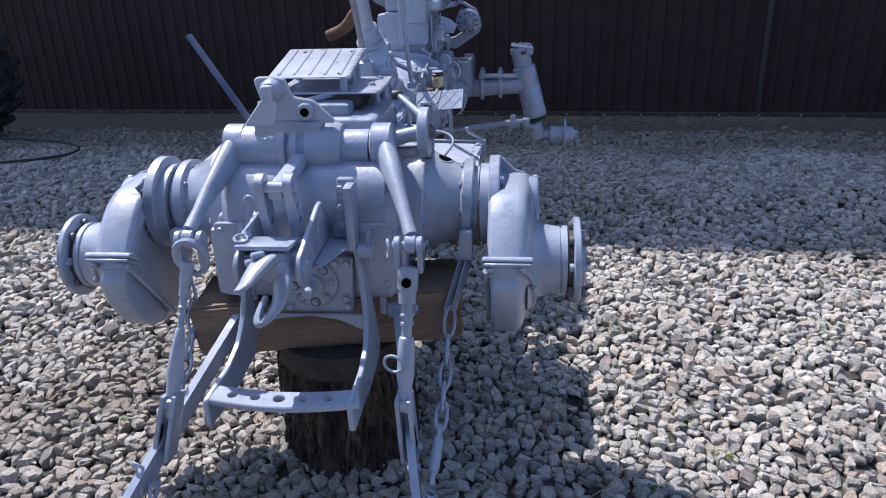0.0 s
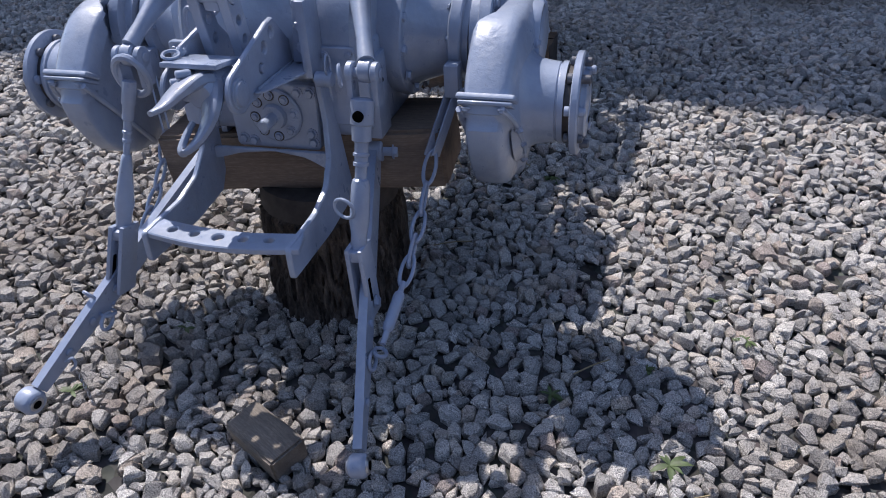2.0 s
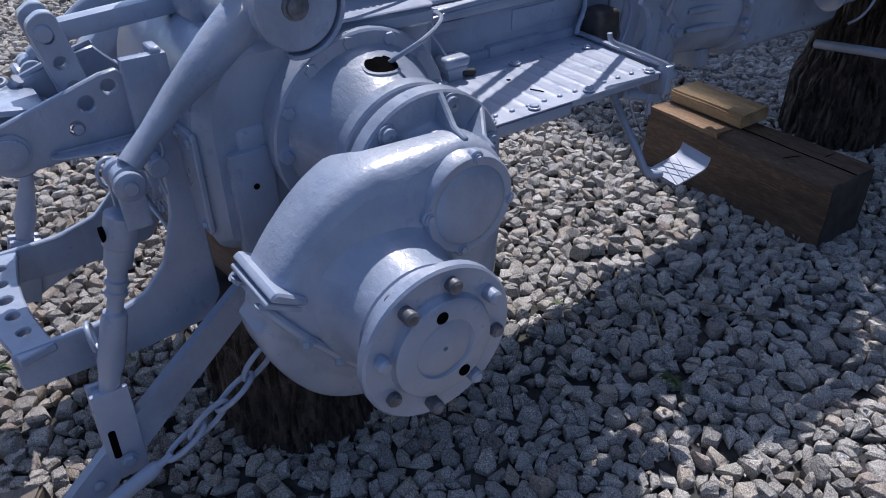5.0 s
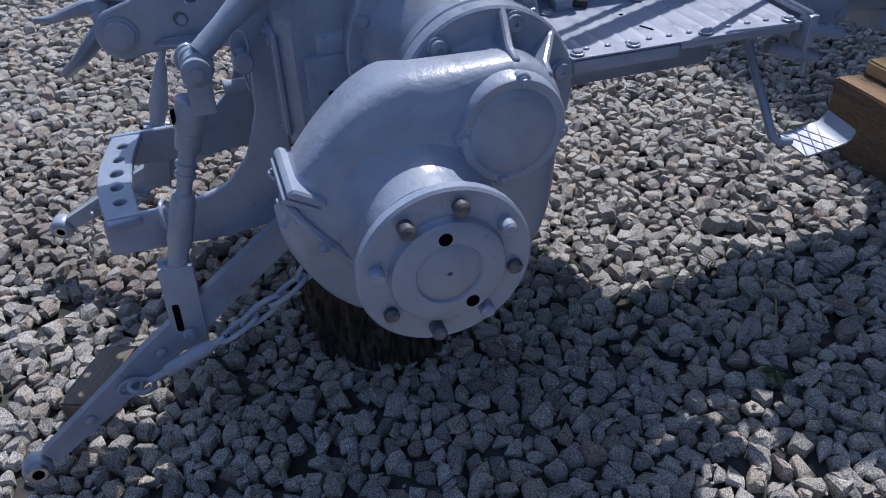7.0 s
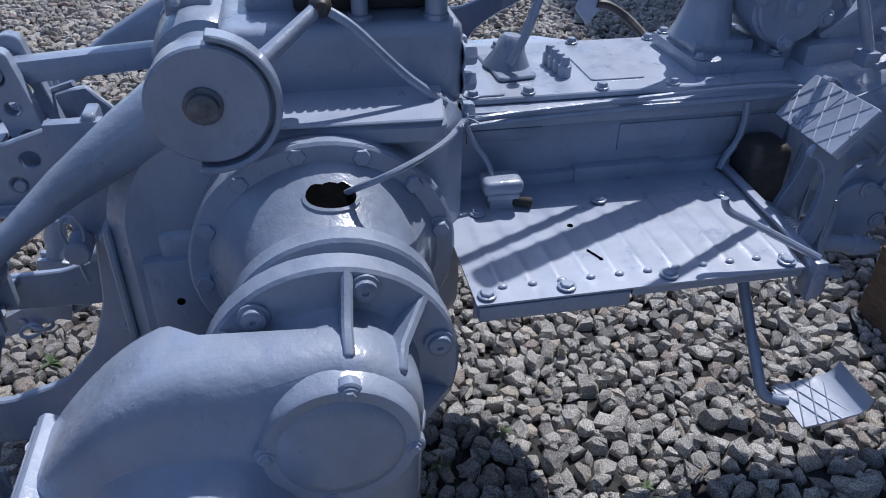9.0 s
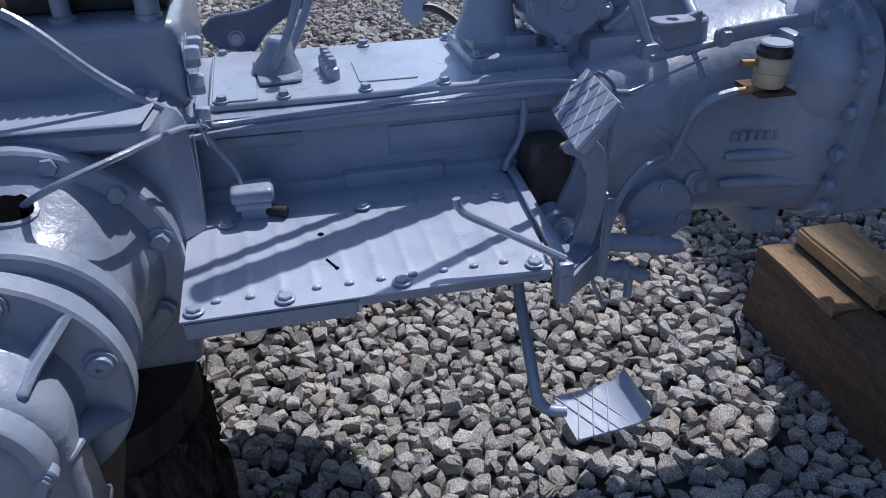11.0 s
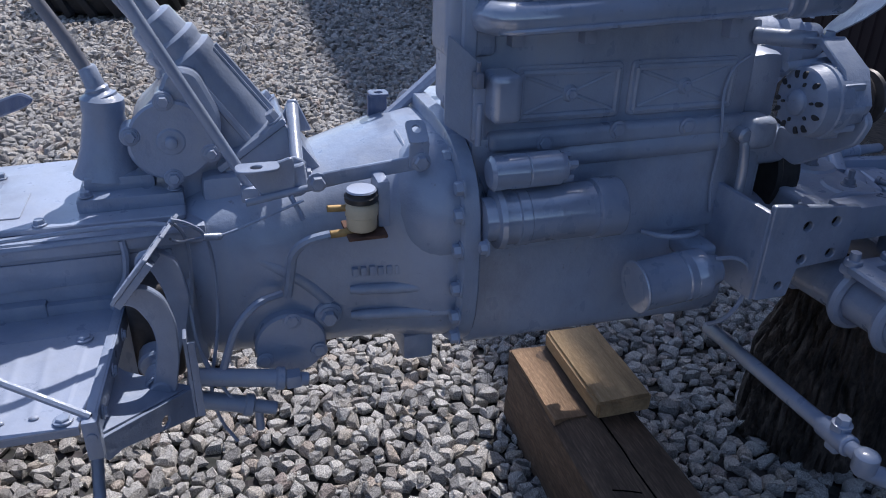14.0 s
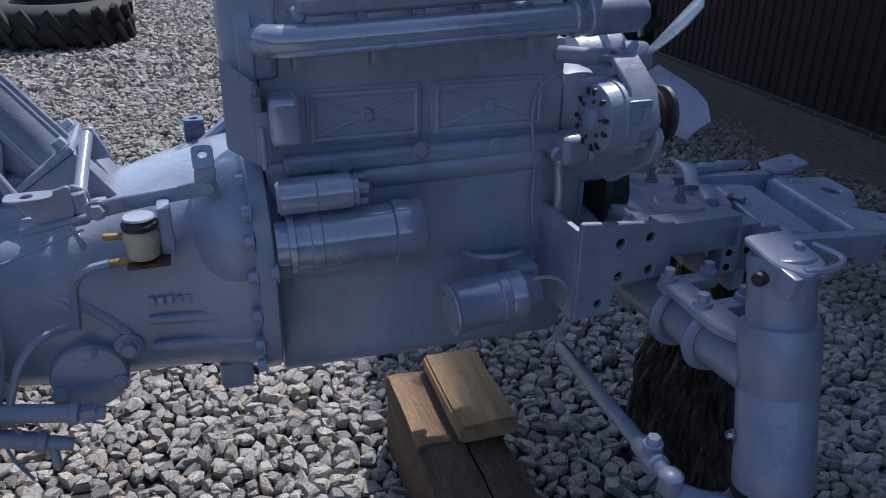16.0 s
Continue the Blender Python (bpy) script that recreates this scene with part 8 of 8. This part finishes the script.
# ---- timber props and yard things ----
def stump(at, r, h, seed, bare, label, flare=0.0):
    base = base_of("tree_stump", label, "stump", (*at, 0))
    bm = bmesh.new()
    seg, rows = 220, 60
    rings = []
    for j in range(rows + 1):
        f = j / rows
        z = -0.03 + (h + 0.03) * f
        out = []
        for k in range(seg):
            a = 2 * math.pi * k / seg
            d = Vector((math.cos(a) * 3.2, math.sin(a) * 3.2, z * 3 + seed))
            sway = 0.10 * noise.noise(Vector((math.cos(a) * 6, math.sin(a) * 6, z * 9 + seed)))
            furrow = 0.75 * noise.noise(Vector((math.cos(a + sway) * 12, math.sin(a + sway) * 12, z * 5.5 + seed))) + 0.25 * noise.noise(Vector((math.cos(a) * 24, math.sin(a) * 24, z * 14 + seed)))
            foot = flare * (1 - max(0.0, min(1.0, (z - 0.26) / 0.16)))
            q = foot + r * (1.04 - 0.06 * f + 0.05 * noise.noise(d)) + (0.085 * min(0.26, abs(furrow)) - 0.014 if z < h - bare else -0.012)
            out.append(bm.verts.new((q * math.cos(a), q * math.sin(a), z)))
        rings.append(out)
    for a, b in zip(rings, rings[1:]):
        for k in range(seg):
            bm.faces.new((a[k], a[(k + 1) % seg], b[(k + 1) % seg], b[k]))
    part("bark", bm, BARK, base)
    bm = bmesh.new()
    lathe(bm, (0, 0, h - max(bare, 0.01)), (0, 0, h + 0.002), [(0, r * 0.965), (max(bare, 0.01), r * 0.955), (max(bare, 0.01) + 0.002, r * 0.94)], 48)
    part("sawn_top", bm, END_GRAIN, base, "dark sawn end grain")
    return base


def timber(name, lo, hi, turn, mat, label, category, bevel=0.006):
    bm = bmesh.new()
    lo, hi = Vector(lo), Vector(hi)
    d = hi - lo
    tmp = bmesh.new()
    bmesh.ops.create_cube(tmp, size=1.0)
    bmesh.ops.subdivide_edges(tmp, edges=tmp.edges, cuts=5, use_grid_fill=True)
    for v in tmp.verts:
        v.co = Vector((v.co.x * d.x, v.co.y * d.y, v.co.z * d.z))
        v.co += 0.006 * noise.noise_vector(v.co * 7 + Vector((d.x, 3, 1))) * min(1.0, d.z * 10)
    edges = [e for e in tmp.edges if len(e.link_faces) == 2 and e.calc_face_angle(0) > 1.0]
    bmesh.ops.bevel(tmp, geom=edges, offset=bevel, segments=2, affect="EDGES")
    add(bm, tmp)
    ob = part(name, bm, mat)
    ob.location = (lo + hi) / 2
    ob.rotation_euler = [radians(a) for a in turn]
    return tagged(ob, label, category)


stump((0.03, 0.085), 0.226, 0.436, 2.0, 0.08, "dark barked log stump under the rear axle timber")
stump((-0.045, 2.81), 0.168, 0.776, 8.0, 0.0, "dark barked log stump flaring at its foot under the front frame", 0.052)
timber("timber_beam", (-0.42, -0.068, 0.440), (0.44, 0.175, 0.622), (0, -3.0, 5.3), BEAM_WOOD, "brown squared timber beam across the rear stump", "timber beam", 0.01)


def sleeper():
    base = base_of("railway_sleeper", "dark weathered railway sleeper with a split edge", "sleeper", (0.066, 1.982, 0.0))
    base.rotation_euler = (0, 0, radians(-1.5))
    def block(name, lo, hi, mat, label="", seed=0):
        lo, hi = Vector(lo), Vector(hi)
        d = hi - lo
        tmp = bmesh.new()
        bmesh.ops.create_cube(tmp, size=1.0)
        bmesh.ops.subdivide_edges(tmp, edges=tmp.edges, cuts=14, use_grid_fill=True)
        for v in tmp.verts:
            v.co = Vector((v.co.x * d.x, v.co.y * d.y, v.co.z * d.z)) + (lo + hi) / 2
            if d.y > 0.2 and v.co.y < -0.08 and v.co.z > 0.18:
                v.co.z -= 0.5 * (-0.08 - v.co.y) * min(1.0, max(0.0, v.co.x + 0.45) * 2)
            end = 0.012 * max(0.0, abs(v.co.x) - 0.37) * 20
            v.co += 0.007 * noise.noise_vector(Vector((v.co.x * 4, v.co.y * 14, v.co.z * 14 + seed))) + 0.006 * noise.noise_vector(v.co * 30) * end
        bm = bmesh.new()
        add(bm, tmp)
        return part(name, bm, mat, base, label)
    block("beam", (-0.411, -0.118, -0.02), (0.411, 0.118, 0.243), SLEEPER, "dark stained timber with a long crack")
    block("split_face", (-0.408, -0.112, 0.215), (-0.075, -0.020, 0.2475), SLEEPER_CUT, "paler worn wood along the top edge", 9)
    bm = bmesh.new()
    tube(bm, [(-0.06 + 0.047 * k, 0.012 + 0.006 * noise.noise(Vector((k * 0.6, 2.0, 0))), 0.2445 + 0.004 * noise.noise(Vector((k * 0.5, 5.0, 0)))) for k in range(11)], 0.0022, 5, 2)
    part("crack", bm, HOLE, base)
    for x, y, n, a in ((0.20, -0.045, 0.035, 68), (0.27, 0.075, 0.025, 84)):
        bm = bmesh.new()
        tube(bm, [(x - n * math.cos(radians(a)), y - n * math.sin(radians(a)), 0.245), (x, y + 0.004, 0.2455), (x + n * math.cos(radians(a)), y + n * math.sin(radians(a)), 0.245)], 0.0018, 5, 2)
        part("crack", bm, HOLE, base)
    bm = bmesh.new()
    plate(bm, rounded([(-0.116, -0.02), (0.116, -0.02), (0.116, 0.240), (-0.116, 0.240)], 0.008, 2), "x", 0.405, 0.4165, 0.002)
    part("sawn_end", bm, END_GRAIN, base, "nearly black end grain")


sleeper()
timber("timber_plank", (-0.345, 1.983, 0.247), (0.018, 2.147, 0.302), (0, 0, -2.0), PLANK, "short fresh-sawn pine plank lying on the sleeper", "plank", 0.008)
timber("timber_offcut", (0.005, -0.715, -0.010), (0.215, -0.612, 0.072), (6, 0, -29), GREY_WOOD, "grey weathered timber offcut half sunk in gravel", "timber offcut", 0.006)


def tyre(at, r, w, turn, label):
    base = base_of("tyre", label, "tyre", at)
    base.rotation_euler = [radians(a) for a in turn]
    bm = bmesh.new()
    lathe(bm, (0, 0, -w / 2), (0, 0, w / 2), [(0.02 * w, r * 0.56), (0, r * 0.6), (0.02 * w, r * 0.75), (0.1 * w, r * 0.9), (0.2 * w, r * 0.945), (0.5 * w, r * 0.955), (0.8 * w, r * 0.945), (0.9 * w, r * 0.9),
                                             (0.98 * w, r * 0.75), (w, r * 0.6), (0.98 * w, r * 0.56), (0.5 * w, r * 0.54), (0.02 * w, r * 0.56)], 56, False)
    part("carcass", bm, RUBBER, base)
    mesh = None
    for k in range(40):
        s = 1 if k % 2 else -1
        if mesh is None:
            bm = bmesh.new()
            q = bmesh.new()
            box(q, (-0.035 * r, -0.05 * r, 0), (0.05 * r, 0.05 * r, 0.56 * w), 0.012 * r)
            add(bm, q, Matrix.Translation((r * 0.965, 0, -0.03 * w)) @ Matrix.Rotation(radians(32), 4, "X"))
            ob = part("tread_lug", bm, RUBBER, base)
            mesh = ob.data
        else:
            ob = new("tread_lug", mesh)
            ob.parent = base
        ob.matrix_local = Matrix.Rotation(radians(9 * k), 4, "Z") @ (Matrix.Identity(4) if s > 0 else Matrix.Rotation(math.pi, 4, "X"))
    return base


tyre((-8.25, 0.15, 0.22), 0.80, 0.44, (0, 0, 0), "large worn black tractor tyre lying flat on gravel")
tyre((-5.75, 5.76, 0.355), 0.77, 0.42, (88, 0, -4), "black tractor tyre standing on gravel before the wall")
tyre((-7.95, 4.87, 0.64), 0.94, 0.48, (90, 0, 70), "black tractor tyre standing upright on gravel")

bm = bmesh.new()
tube(bm, [(-6.0, 3.35, 0.022), (-4.6, 3.32, 0.022), (-3.7, 3.35, 0.022), (-3.15, 3.55, 0.024), (-3.12, 3.85, 0.024), (-3.6, 4.1, 0.022), (-4.6, 4.18, 0.022), (-6.0, 4.15, 0.022)], 0.011, 8, 3)
tagged(part("hose", bm, RUBBER), "black rubber hose lying in a loop on gravel", "hose")


LEAF = plain("weed_leaf", (0.055, 0.085, 0.028), 0.6, 0.0, 60.0, 0.4)
STRAW = plain("dry_straw", (0.30, 0.235, 0.13), 0.8, 0.0, 60.0, 0.3)


def weed(at, size, seed):
    base = base_of("weed", "small green weed growing between stones", "weed", (*at, 0.0), "weeds in the gravel")
    rng = random.Random(seed)
    for k in range(rng.randint(7, 12)):
        a = rng.uniform(0, 2 * math.pi)
        n, lift = size * rng.uniform(0.5, 1.0), rng.uniform(0.15, 0.8)
        bm = bmesh.new()
        rows = []
        for j in range(5):
            f = j / 4
            w = 0.16 * n * math.sin(math.pi * (0.12 + 0.86 * f))
            z = 0.008 + n * lift * f - n * 0.45 * f * f
            rows.append([bm.verts.new((n * f, -w, z + 0.1 * w)), bm.verts.new((n * f, 0, z - 0.1 * w)), bm.verts.new((n * f, w, z + 0.1 * w))])
        for p, q in zip(rows, rows[1:]):
            for j in range(2):
                bm.faces.new((p[j], p[j + 1], q[j + 1], q[j]))
        thicken(bm, (0, 0, -0.0008))
        bm.transform(Matrix.Rotation(a, 4, "Z"))
        part("leaf", bm, LEAF, base)


for k, (x, y, s) in enumerate(((0.80, -0.32, 0.045), (1.12, -0.50, 0.06), (1.05, -0.16, 0.035), (-0.55, -0.60, 0.05), (-0.37, -0.27, 0.045), (0.02, 0.42, 0.04), (-0.05, 0.60, 0.035), (0.12, 0.38, 0.03), (1.25, 0.2, 0.03), (0.62, 0.93, 0.05),
                               (0.18, 0.90, 0.03), (1.33, 0.02, 0.045), (-0.85, 0.1, 0.03))):
    weed((x, y), s, k)


def straw():
    """Dry grass along the foot of the wall and loose stalks on the gravel."""
    rng = random.Random(4)
    bm = bmesh.new()
    for k in range(2200):
        x = rng.uniform(-5.0, 4.5)
        y = wall_y(x) - 0.10 - abs(rng.gauss(0, 0.34))
        a, n = rng.uniform(0, math.pi), rng.uniform(0.04, 0.16)
        if rng.random() < 0.55 and not 0.6 < x < 3.6:
            continue
        p = Vector((x, y, fall(y) + rng.uniform(0.012, 0.035)))
        tube(bm, [p, p + Vector((n * math.cos(a), n * math.sin(a) * 0.6, rng.uniform(-0.005, 0.03)))], 0.0022, 3, 0)
    tagged(part("dry_grass", bm, STRAW), "dry yellow grass along the foot of the wall", "grass", kind="stuff")
    for k, (x, y, n, a) in enumerate(((0.45, 1.05, 0.20, -40), (0.30, 1.13, 0.15, -35), (0.35, 0.35, 0.14, 20), (0.2, 1.0, 0.16, -60), (0.9, -0.2, 0.12, 40), (0.55, 1.3, 0.22, 25), (0.4, 1.7, 0.12, 80), (1.15, -0.62, 0.14, 30))):
        bm = bmesh.new()
        c = Vector((x, y, 0.022))
        d = Vector((math.cos(radians(a)), math.sin(radians(a)), 0.02))
        tube(bm, [c - d * n / 2, c + Vector((0.004, 0.006, 0.004)), c + d * n / 2], 0.0022, 5, 2)
        tagged(part("dry_stalk", bm, STRAW), "thin dry stalk lying across the stones", "stalk", "stalks on the gravel")


straw()
